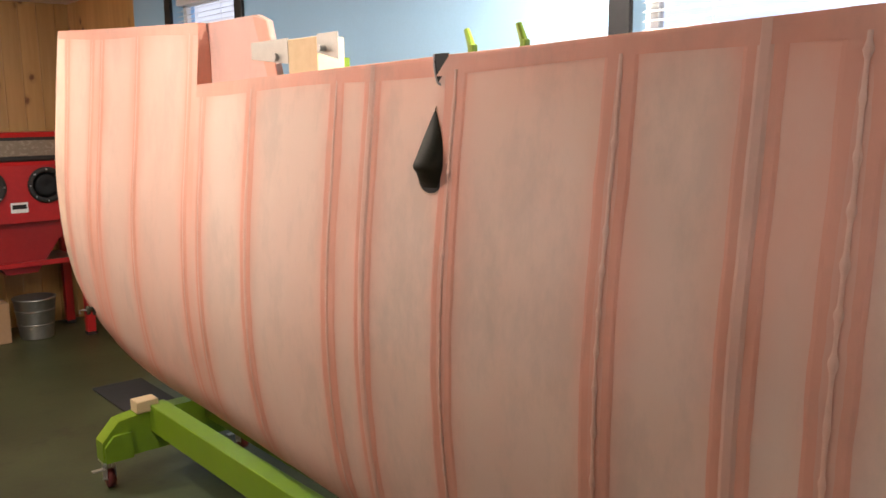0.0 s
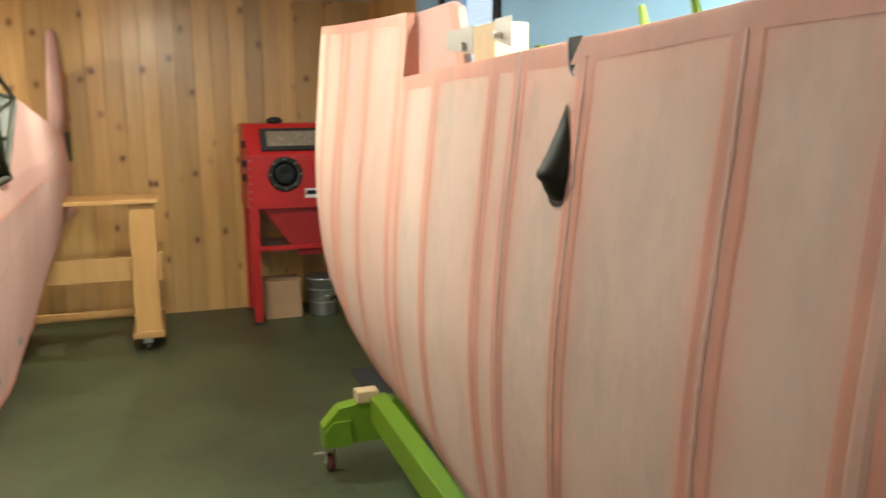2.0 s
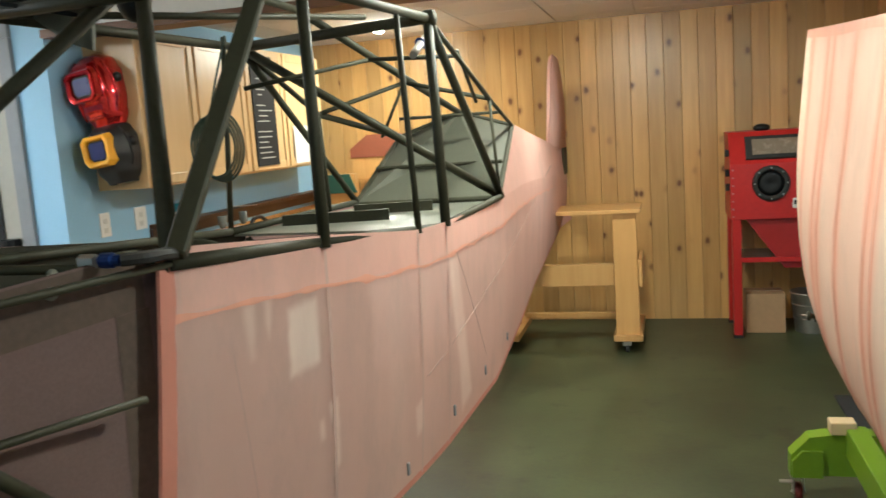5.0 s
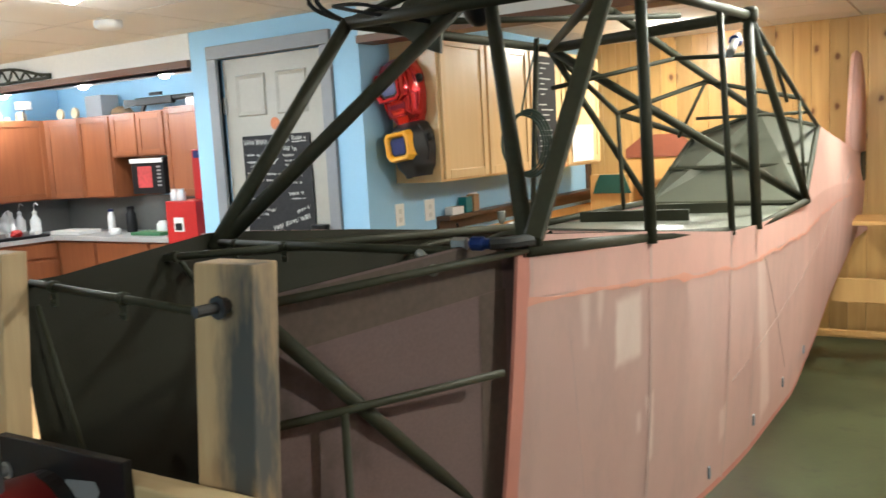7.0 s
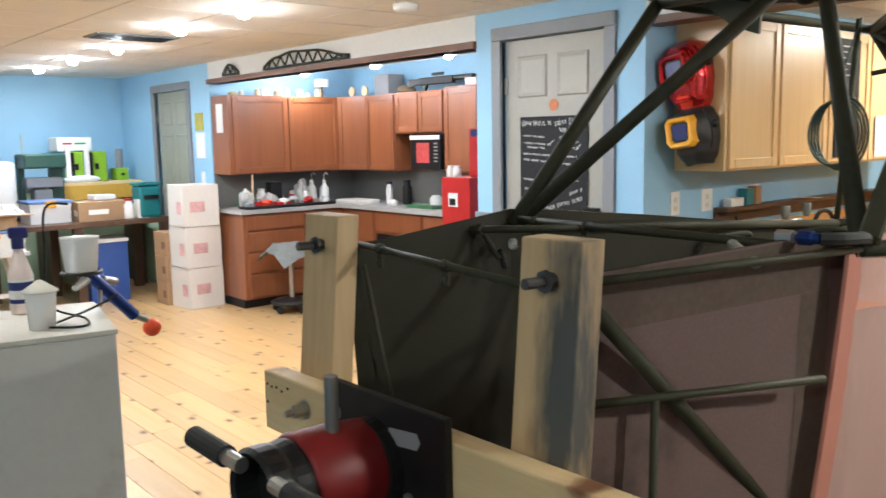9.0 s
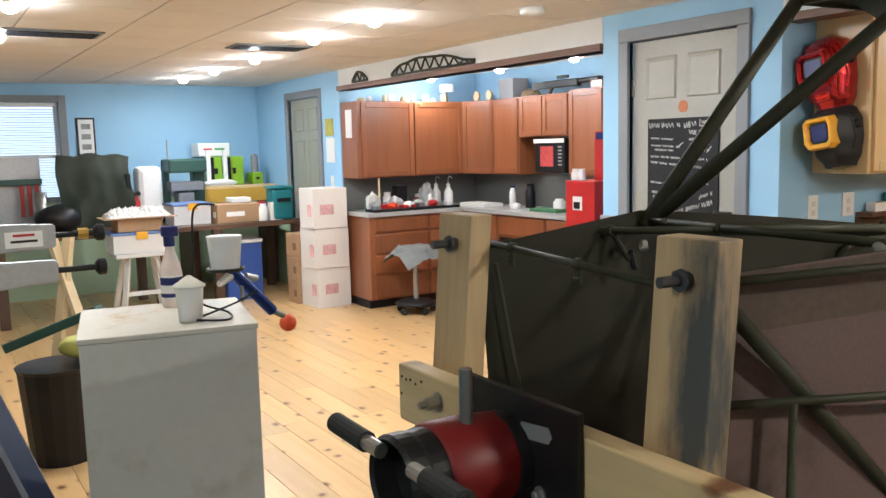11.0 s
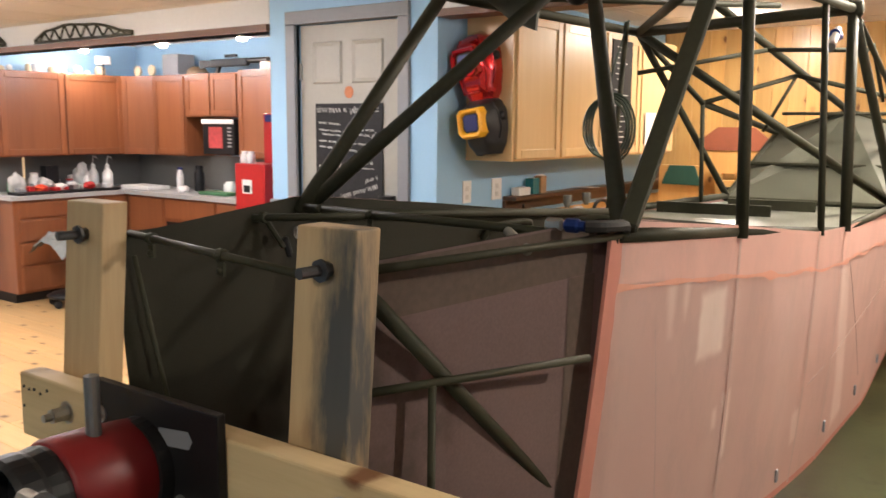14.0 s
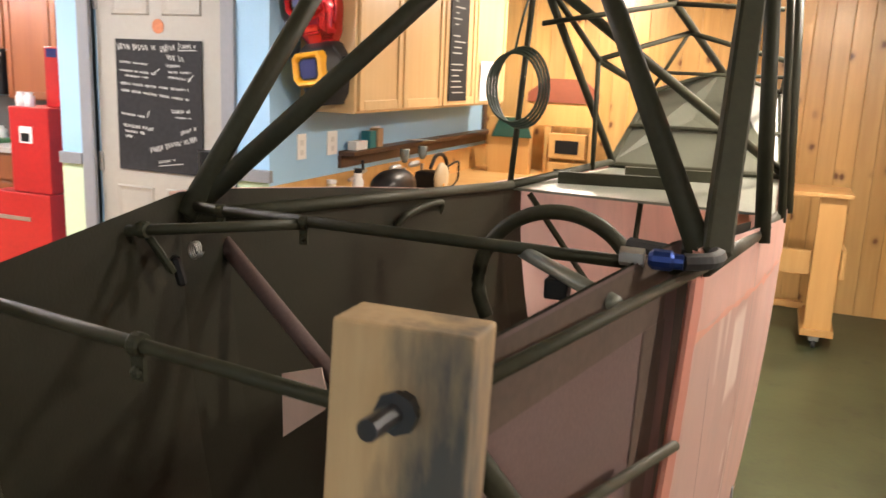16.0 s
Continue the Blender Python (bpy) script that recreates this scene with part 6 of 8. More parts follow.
# white shipping cartons and brown ones by the second door
RED_PRINT = paint("red_ink", (0.62, 0.36, 0.36), 0.7, vary=0.45, grain=45)
for k in range(3):
    carton(-7.38 + 0.012 * k, 3.43 - 0.006 * k, 0.408 * k, 0.38, 0.37, 0.405, WHITE_CARD, "white cardboard carton with red print in a stack", turn=4 - 3 * k, name="shipping_carton", strip=RED_PRINT)
for k in range(3):
    carton(-7.70, 3.34, 0.248 * k, 0.26, 0.3, 0.245, CARD, "brown cardboard carton in a low stack", turn=2 * k, name="cardboard_carton", strip=paint("brown_ink", (0.2, 0.1, 0.05), 0.8))
# calendar, notices and switch
part_c = thing("wall_calendar", "paper calendar with a yellow-green picture on the blue wall", "calendar", (-7.6, DOORS - 0.004, 1.5))
part("picture", bx(-7.72, -7.52, DOORS - 0.006, DOORS - 0.001, 1.75, 1.93), paint("calendar_picture", (0.4, 0.36, 0.06), 0.6, vary=0.6, grain=12), part_c)
part("sheet", bx(-7.71, -7.50, DOORS - 0.006, DOORS - 0.001, 1.47, 1.73), WHITE, part_c)
solo("light_switch", bx(-7.62, -7.54, DOORS - 0.008, DOORS - 0.001, 1.21, 1.33, 0.003), WHITE, "white light switch plate on the blue wall", "switch")
solo("paper_notice", bx(-7.24, -7.10, 3.652, 3.655, 1.72, 2.0), WHITE, "white paper notice on the cabinet's end panel", "notice")
# stool with a grey cloth
stool = thing("work_stool", "low rolling work stool with a grey cloth over its seat", "stool", (-6.42, 3.95, 0))
part("seat", lathe(bmesh.new(), (-6.42, 3.95, 0.56), [(0.17, 0), (0.2, 0.03), (0.2, 0.06), (0.17, 0.075)], 20), BLACK, stool, smooth=True)
part("column", tube(bmesh.new(), (-6.42, 3.95, 0.12), (-6.42, 3.95, 0.56), 0.025), STEEL, stool)
part("base_plate", lathe(bmesh.new(), (-6.42, 3.95, 0.08), [(0.2, 0), (0.21, 0.02), (0.16, 0.045), (0.05, 0.06)], 20), BLACK, stool, smooth=True)
for k in range(5):
    a = 2 * math.pi * k / 5
    part("caster", lathe(bmesh.new(), (-6.42 + 0.17 * math.cos(a), 3.95 + 0.17 * math.sin(a), 0.035), [(0.02, -0.014), (0.035, -0.01), (0.035, 0.01), (0.02, 0.014)], 12, "X"), RUBBER, stool)
cloth = bmesh.new()
g = []
for i in range(27):
    row = []
    for j in range(27):
        u, v = -0.27 + 0.54 * i / 26, -0.23 + 0.46 * j / 26
        rr = math.hypot(u, v)
        row.append(cloth.verts.new((-6.42 + u, 3.95 + v, 0.648 - max(0, rr - 0.17) * 1.0 + 0.028 * abs(noise.noise(Vector((u * 13, v * 13, 2)))) + 0.02 * noise.noise(Vector((u * 25, v * 25, 7))))))
    g.append(row)
for p, q in zip(g, g[1:]):
    for j in range(26):
        cloth.faces.new((p[j], q[j], q[j + 1], p[j + 1]))
solo("grey_cloth", cloth, paint("grey_towel", (0.15, 0.16, 0.155), 0.9, vary=0.2, grain=120, relief=0.4), "crumpled grey cloth draped over the work stool", "cloth", smooth=True)

# ---- side wall: maple cabinets, masks, outlets, workbench ----
mc = thing("maple_wall_cabinet", "row of pale maple wall cabinets with framed doors", "cabinet", (-2.0, 5.0, 1.43))
part("body", bx(SIDE, -1.84, 3.93, 6.32, 1.43, 2.25, 0.003), MAPLE, mc)
for y0, y1 in ((3.95, 4.46), (4.48, 5.06), (5.08, 5.64), (5.66, 6.30)):
    cabinet_door(mc, "x", -1.84, y0, y1, 1.44, 2.24, MAPLE)
sb = thing("small_blackboard", "narrow blackboard with chalk notes on a maple cabinet door", "blackboard", (-1.815, 5.3, 1.47))
part("slate", bx(-1.8185, -1.813, 5.14, 5.46, 1.47, 2.20), SLATE, sb)
for k in range(19):
    if k in (6, 11):
        continue
    part("chalk_mark", bx(-1.8128, -1.8122, 5.17 + rng.uniform(0, 0.05), 5.25 + rng.uniform(0, 0.17), 1.52 + 0.035 * k, 1.527 + 0.035 * k), CHALK, sb)
solo("paper_sheet", bx(-1.8185, -1.815, 5.74, 6.14, 1.46, 1.73), WHITE, "white sheet of paper on a maple cabinet door", "paper")
CHROME_RED = paint("glossy_red_shell", (0.52, 0.010, 0.016), 0.12, metal=0.75, vary=0.1, grain=8, coat=1.0)
MATT_BLACK = paint("matt_black_shell", (0.012, 0.012, 0.013), 0.5, vary=0.2)


def helmet(c, tilt, shell, frame_m, label, wide, high, deep, vis, crest):
    """A welding helmet hung up: bulging shell open at the back, raised visor frame with its lens, ribs over crown and cheek."""
    c = Vector(c)
    t = thing("welding_helmet", label, "helmet", c)
    m = Matrix.Translation(c) @ Matrix.Rotation(radians(tilt), 4, "Y")

    def skin(a, v, out=0.0):
        """a: degrees round from the front, v: 0 the chin to 1 the crown."""
        w = smoothstep(v, [(0, 0.56), (0.2, 0.84), (0.45, 0.98), (0.7, 1.0), (0.88, 0.80), (1.0, 0.26)])
        d = smoothstep(v, [(0, 0.62), (0.25, 0.86), (0.55, 1.0), (0.8, 0.90), (0.92, 0.62), (1.0, 0.22)])
        f = 1.0 - 0.10 * max(0.0, math.cos(radians(a * 3)))
        return Vector(((wide / 2 * w + out) * math.sin(radians(a)), -(deep * d * f + out) * math.cos(radians(a)) ** 0.8 if abs(a) < 90 else 0.02, (v - 0.5) * high))

    bm = bmesh.new()
    n_a, n_v = 32, 24
    for grow in (0.0, -0.006):
        grid = [[bm.verts.new(skin(-89.9 + 179.8 * i / n_a, k / n_v, grow)) for i in range(n_a + 1)] for k in range(n_v + 1)]
        for p, q in zip(grid, grid[1:]):
            for i in range(n_a):
                bm.faces.new((p[i], p[i + 1], q[i + 1], q[i]) if grow == 0 else (p[i + 1], p[i], q[i], q[i + 1]))
        bm.faces.new(grid[-1] if grow == 0 else grid[-1][::-1])
    bm.transform(m)
    part("shell", bm, shell, t, smooth=True)
    x0, x1, z0, z1 = vis
    cx, cz, hw, hh = (x0 + x1) / 2, (z0 + z1) / 2, (x1 - x0) / 2, (z1 - z0) / 2
    o = [(-1, -0.62), (-0.72, -1), (0.68, -1), (0.96, -0.7), (1, 0.66), (0.84, 1), (-0.74, 1), (-1, 0.7)]

    def ring(k, y):
        return [Vector((cx + u * hw * k, y, cz + w * hh * k)) for u, w in o]

    yf = -deep * 0.93
    bm = bmesh.new()
    loops = [[bm.verts.new(p) for p in ring(k, y)] for k, y in ((1.16, yf + 0.055), (1.07, yf - 0.012), (1.0, yf - 0.022), (0.84, yf - 0.021), (0.74, yf - 0.012), (0.70, yf + 0.004))]
    for p, q in zip(loops, loops[1:]):
        for k in range(8):
            bm.faces.new((p[k], p[(k + 1) % 8], q[(k + 1) % 8], q[k]))
    bm.faces.new(loops[-1])
    bmesh.ops.recalc_face_normals(bm, faces=bm.faces)
    bm.transform(m)
    fr = part("visor_frame", bm, frame_m, t)
    for k, y, name, mat in ((0.69, 0.000, "lens_holder", BLACK), (0.58, -0.004, "lens", NAVY)):
        bm = bmesh.new()
        prism(bm, ring(k, yf + y), (0, 0.0035, 0))
        bm.transform(m)
        part(name, bm, mat, fr, "dark blue lens" if name == "lens" else "")
    # raised ribs sweep from the crown round the visor to the chin
    for a0, a1, v0, v1, r in crest:
        bm = bmesh.new()
        hose(bm, curve_points([skin(a0 + (a1 - a0) * f + 8 * math.sin(math.pi * f), v0 + (v1 - v0) * f, 0.002) for f in steps(0, 1, 6)], 4), r, 8)
        bm.transform(m)
        part("shell_rib", bm, shell, t, smooth=True)
    for a in (-78, 78):
        p = m @ skin(a, 0.62, 0.006)
        part("pivot_knob", lathe(bmesh.new(), p, [(0.024, -0.012), (0.026, 0), (0.02, 0.012)], 14, "X"), BLACK, t, "black headband knob", smooth=True)
    return t


helmet((-2.03, 3.925, 1.945), -9, CHROME_RED, CHROME_RED, "glossy red welding helmet hung on the cabinet's end", 0.25, 0.40, 0.19, (-0.085, 0.075, -0.055, 0.095),
       [(34, 48, 0.88, 0.12, 0.008), (56, 68, 0.84, 0.25, 0.007), (-34, -44, 0.88, 0.14, 0.008), (-24, 24, 0.15, 0.15, 0.009)])
helmet((-1.985, 3.925, 1.63), -8, MATT_BLACK, YELLOW, "black welding helmet with a yellow visor frame, hung up", 0.25, 0.33, 0.19, (-0.082, 0.07, -0.062, 0.085),
       [(58, 70, 0.86, 0.25, 0.006)])
for oy, ow in ((3.90, 0.085), (4.21, 0.11), (4.75, 0.11)):
    o = thing("wall_outlet", "ivory plastic outlet plate on the blue wall", "outlet", (SIDE, oy + ow / 2, 1.18), "outlets")
    part("plate", bx(SIDE, SIDE + 0.006, oy, oy + ow, 1.18, 1.31, 0.002), WHITE, o)
    for k in (1.215, 1.265):
        part("socket", bx(SIDE + 0.006, SIDE + 0.008, oy + ow / 2 - 0.016, oy + ow / 2 + 0.016, k - 0.014, k + 0.014, 0.001), CAB_WHITE, o)
sh = thing("wall_shelf", "dark brown narrow shelf along the blue wall", "shelf", (SIDE + 0.05, 5.6, 1.10))
part("board", bx(SIDE, SIDE + 0.10, 4.34, 6.86, 1.17, 1.195, 0.003), DARK_WOOD, sh)
part("apron", bx(SIDE, SIDE + 0.02, 4.34, 6.86, 1.10, 1.169), DARK_WOOD, sh)
part("end_stile", bx(SIDE, SIDE + 0.02, 6.78, 6.86, 1.196, 1.43), DARK_WOOD, sh)
carton(SIDE + 0.05, 4.48, 1.196, 0.06, 0.14, 0.05, WHITE, "small white carton on the wall shelf", name="small_box")
carton(SIDE + 0.05, 4.62, 1.196, 0.06, 0.08, 0.1, TEAL, "small teal carton on the wall shelf", name="small_box")
carton(SIDE + 0.05, 4.72, 1.196, 0.06, 0.07, 0.11, CARD, "small brown carton on the wall shelf", name="small_box")
wb = thing("workbench", "wooden workbench along the side wall", "workbench", (-1.8, 5.2, 0))
part("top", bx(SIDE + 0.014, -1.45, 3.75, 6.8, 0.86, 0.90, 0.004), BENCH_WOOD, wb)
for y in (3.85, 5.3, 6.7):
    part("leg", bx(-1.56, -1.47, y, y + 0.09, 0, 0.858), BENCH_WOOD, wb)
jar(-2.0, 4.0, 0.901, 0.035, 0.16, COLS[6], "amber bottle with a white cap on the workbench", "bottle", WHITE)
jar(-1.95, 4.2, 0.901, 0.03, 0.2, CLEARP, "clear bottle on the workbench", "bottle", BLACK)
carton(-1.9, 4.42, 0.901, 0.15, 0.4, 0.07, paint("blue_case", (0.03, 0.06, 0.42), 0.4), "blue plastic tool case on the workbench", name="tool_case")
saw = thing("power_tool", "black power tool with a cream disc guard lying on the workbench", "power tool", (-1.9, 4.9, 0.901))
part("body", lathe(bmesh.new(), (-1.88, 4.66, 1.0), [(0.04, 0), (0.085, 0.02), (0.098, 0.10), (0.098, 0.22), (0.08, 0.30), (0.05, 0.33)], 18, "Y"), BLACK, saw, smooth=True)
part("gear_case", bx(-1.95, -1.80, 4.95, 5.10, 0.903, 1.04, 0.02), BLACK, saw)
part("guard", lathe(bmesh.new(), (-1.795, 5.03, 1.0), [(0.095, -0.01), (0.098, 0), (0.085, 0.018), (0.03, 0.022)], 22, "X"), COLS[6], saw, "cream disc guard", smooth=True)
part("yellow_mark", bx(-1.771, -1.769, 5.0, 5.02, 0.93, 0.97), YELLOW, saw)
part("handle", hose(bmesh.new(), curve_points([(-1.85, 4.98, 1.06), (-1.85, 5.06, 1.13), (-1.85, 5.18, 1.13), (-1.85, 5.26, 1.06), (-1.85, 5.27, 0.93)], 5), 0.013, 8), BLACK, saw, smooth=True)
part("cord", hose(bmesh.new(), curve_points([(-1.85, 5.1, 1.02), (-1.8, 5.3, 1.08), (-1.82, 5.40, 1.04), (-1.82, 5.38, 0.95), (-1.80, 5.2, 0.92)], 6), 0.007, 6), BLACK, saw)
SMOKY = paint("smoky_plastic", (0.20, 0.23, 0.23), 0.25, vary=0.3)
for gy in (4.92, 5.20):
    g = thing("spray_gun", "grey spray gun with a smoky cup, standing behind the power tool", "spray gun", (-2.0, gy, 0.901))
    part("stand_pin", tube(bmesh.new(), (-2.0, gy, 0.901), (-2.0, gy, 1.06), 0.012), STEEL, g)
    part("gun_body", lathe(bmesh.new(), (-2.0, gy - 0.06, 1.07), [(0.012, 0), (0.02, 0.02), (0.02, 0.12), (0.01, 0.15)], 12, "Y"), CASTGREY, g, smooth=True)
    part("cup", lathe(bmesh.new(), (-2.0, gy, 1.09), [(0.014, 0), (0.028, 0.03), (0.030, 0.08), (0.028, 0.085)], 14), SMOKY, g, "smoky paint cup", smooth=True)
bm = bx(-2.12, -2.0, 5.20, 5.42, 1.202, 1.205)
bmesh.ops.rotate(bm, verts=bm.verts, cent=(-2.06, 5.3, 1.203), matrix=Matrix.Rotation(radians(-3), 3, "X"))
solo("paper_sheet", bm, WHITE_CARD, "sheet of cream paper on the wall shelf", "paper")
g = thing("air_nozzle", "chrome air nozzle standing on the workbench", "air nozzle", (-1.97, 4.25, 0.901))
part("neck", tube(bmesh.new(), (-1.97, 4.25, 0.901), (-1.97, 4.25, 1.10), 0.016), CASTGREY, g, smooth=True)
part("barrel", tube(bmesh.new(), (-1.97, 4.14, 1.065), (-1.97, 4.33, 1.105), 0.011), STEEL, g, smooth=True)
part("trigger", tube(bmesh.new(), (-1.97, 4.30, 1.10), (-1.97, 4.29, 1.16), 0.008), BLACK, g)
jig = thing("wooden_jig", "tall pine jig with a dark red curved board", "jig", (-1.6, 6.5, 0))
part("upright", bx(-1.95, -1.62, 6.38, 6.46, 0.0, 1.33, 0.004), BENCH_WOOD, jig)
part("upper_board", bx(-1.70, -1.15, 6.55, 6.59, 1.27, 1.45, 0.004), BENCH_WOOD, jig)
part("curved_board", prism(bmesh.new(), [(-1.70, 6.54, 1.451), (-1.15, 6.54, 1.451), (-1.15, 6.54, 1.53), (-1.27, 6.54, 1.63), (-1.55, 6.54, 1.63), (-1.70, 6.54, 1.52)], (0, 0.03, 0)), paint("red_brown_board", (0.22, 0.06, 0.03), 0.6), jig, "dark red-brown curved board")
part("green_block", prism(bmesh.new(), [(-1.92, 6.36, 1.18), (-1.6, 6.36, 1.18), (-1.66, 6.36, 1.33), (-1.86, 6.36, 1.33)], (0, 0.018, 0)), DKGREEN, jig)
for x in (-1.55, -1.2):
    part("rail", bx(x, x + 0.05, 6.55, 6.6, 0, 1.268), BENCH_WOOD, jig)
part("drawer_block", bx(-1.5, -1.22, 6.5, 6.6, 1.03, 1.22, 0.004), BENCH_WOOD, jig)
part("cut_out", bx(-1.45, -1.27, 6.495, 6.4995, 1.07, 1.17), BLACK, jig)
part("drawer_block", bx(-1.5, -1.22, 6.5, 6.6, 0.80, 1.0, 0.004), BENCH_WOOD, jig)
part("cut_out", bx(-1.45, -1.27, 6.495, 6.4995, 0.85, 0.95), BLACK, jig)

# ---- north end: blast cabinet, bench, mat ----
bc = thing("blast_cabinet", "red enamelled sand blasting cabinet on four legs", "blast cabinet", (1.72, 6.5, 0))
X0, X1, Y0, Y1 = 1.22, 2.14, 6.28, 6.82
part("body", prism(bmesh.new(), [(X0, Y0, 0.86), (X0, Y0, 1.25), (X0, Y0 + 0.17, 1.47), (X0, Y1, 1.47), (X0, Y1, 0.86)], (X1 - X0, 0, 0)), RED, bc)
sl = Vector((0, 0.17, 0.22)).normalized()
nn = Vector((0, -0.22, 0.17)).normalized()


def slope_plate(x0, x1, a, b, lift, thick, material, parent, name, label=""):
    p = Vector((0, Y0, 1.25))
    bm = bmesh.new()
    prism(bm, [Vector((x, 0, 0)) + p + sl * s + nn * lift for x, s in ((x0, a), (x1, a), (x1, b), (x0, b))], nn * thick)
    return part(name, bm, material, parent, label)


wf = slope_plate(1.33, 2.03, 0.03, 0.22, 0.001, 0.02, RUBBER, bc, "window_frame", "black rubber window frame")
slope_plate(1.375, 1.985, 0.06, 0.19, 0.022, 0.003, paint("dusty_glass", (0.22, 0.18, 0.14), 0.25, vary=0.2), wf, "pane", "dusty viewing pane")
part("lamp_knob", ball(bmesh.new(), (1.46, Y0 + 0.25, 1.49), 0.05, 1.2, 0.9, 0.6, 12), BLACK, bc, smooth=True)
for gx in (1.49, 1.87):
    r_ = part("glove_ring", lathe(bmesh.new(), (gx, Y0, 1.11), [(0.12, 0.0), (0.125, 0.012), (0.118, 0.025), (0.095, 0.03), (0.09, 0.0)], 26, "Y"), RUBBER, bc, "black rubber glove ring", smooth=True)
    part("glove", lathe(bmesh.new(), (gx, Y0 + 0.0, 1.11), [(0.089, 0.002), (0.06, 0.012), (0.03, 0.006), (0.008, 0.002)], 20, "Y"), BLACK, r_, smooth=True)
    for k in range(8):
        a = 2 * math.pi * k / 8
        part("screw", lathe(bmesh.new(), (gx + 0.108 * math.cos(a), Y0 - 0.028, 1.11 + 0.108 * math.sin(a)), [(0.006, 0), (0.005, 0.004)], 8, "Y"), STEEL, r_)
part("warning_label", bx(1.63, 1.74, Y0 - 0.003, Y0 - 0.001, 0.93, 1.0), WHITE, bc, "white warning label with dark bars")
part("label_bar", bx(1.64, 1.73, Y0 - 0.0045, Y0 - 0.003, 0.955, 0.985), BLACK, bc)
part("hopper", prism(bmesh.new(), [(X0 + 0.10, Y0 + 0.05, 0.86), (X1 - 0.1, Y0 + 0.05, 0.86), (1.78, Y0 + 0.05, 0.50), (1.58, Y0 + 0.05, 0.50)], (0, 0.42, 0)), paint("dark_red_enamel", (0.30, 0.012, 0.012), 0.35), bc)
for x in (X0 + 0.01, X1 - 0.07):
    for y in (Y0 + 0.003, Y1 - 0.065):
        lg = part("leg", bx(x, x + 0.06, y, y + 0.06, 0.02, 0.859, 0.003), RED, bc)
        part("foot", bx(x - 0.005, x + 0.065, y - 0.005, y + 0.065, 0.0, 0.02, 0.003), RUBBER, lg)
part("brace", bx(X0 + 0.07, X1 - 0.07, Y0 + 0.01, Y0 + 0.03, 0.55, 0.585, 0.002), RED, bc)
part("shelf", bx(X0 + 0.07, X1 - 0.07, Y0 + 0.04, Y1 - 0.02, 0.56, 0.57), STEEL, bc)
for k, (vx, vz) in enumerate(((X0 - 0.012, 1.33), (X0 - 0.012, 1.19), (X0 - 0.012, 1.09))):
    part("latch", bx(X0 - 0.03, X0 - 0.001, Y0 + 0.03, Y0 + 0.07, vz - 0.025, vz + 0.025, 0.006), BLACK, bc)
for k in range(7):
    part("rivet", lathe(bmesh.new(), (X0 + 0.018, Y0 - 0.001, 0.88 + 0.055 * k), [(0.006, 0), (0.004, 0.003)], 8, "Y"), STEEL, bc)
carton(1.46, 6.55, 0, 0.27, 0.24, 0.29, CARD, "brown cardboard box below the blast cabinet", name="cardboard_box")
bucket = thing("zinc_bucket", "galvanised steel bucket below the blast cabinet", "bucket", (1.78, 6.5, 0))
part("pail", lathe(bmesh.new(), (1.78, 6.5, 0), [(0.11, 0), (0.112, 0.01), (0.14, 0.28), (0.146, 0.285), (0.146, 0.295), (0.136, 0.295), (0.108, 0.02)], 22), STEEL, bucket, smooth=True)
for bz in (0.1, 0.2):
    part("hoop", lathe(bmesh.new(), (1.78, 6.5, bz), [(0.112 + bz * 0.1, 0), (0.118 + bz * 0.1, 0.005), (0.112 + bz * 0.1, 0.01)], 22), STEEL, bucket)
solo("floor_mat", bx(1.66, 1.95, 4.4, 4.98, 0.0, 0.012, 0.003), RUBBER, "black rubber mat on the concrete floor", "mat")
cart = thing("timber_trestle", "pine trestle on casters under the fuselage tail", "trestle", (0.1, 6.1, 0))
part("top_plank", bx(-0.30, 0.61, 5.84, 6.28, 0.985, 1.012, 0.003), BENCH_WOOD, cart)
for x in (0.42, -0.45):
    lg = part("leg", bx(x, x + 0.16, 5.88, 5.92, 0.09, 0.984, 0.003), BENCH_WOOD, cart)
    part("leg", bx(x + 0.02, x + 0.14, 6.22, 6.26, 0.09, 0.984, 0.003), BENCH_WOOD, cart)
    part("side_board", bx(x + 0.165, x + 0.19, 5.86, 6.3, 0.47, 0.66, 0.003), BENCH_WOOD, cart)
    part("foot_block", bx(x - 0.02, x + 0.18, 5.86, 6.5, 0.085, 0.13, 0.004), BENCH_WOOD, cart)
    for y in (5.90, 6.45):
        c = part("caster", bx(x + 0.04, x + 0.10, y - 0.02, y + 0.03, 0.05, 0.084, 0.003), STEEL, cart)
        part("wheel", lathe(bmesh.new(), (x + 0.07, y, 0.03), [(0.02, -0.013), (0.03, -0.01), (0.03, 0.01), (0.02, 0.013)], 14, "X"), RUBBER, c)
part("cross_rail", bx(-0.46, 0.415, 5.93, 5.97, 0.47, 0.625, 0.003), BENCH_WOOD, cart)
part("cross_rail", bx(-0.30, 0.42, 6.4, 6.44, 0.13, 0.17, 0.003), BENCH_WOOD, cart)

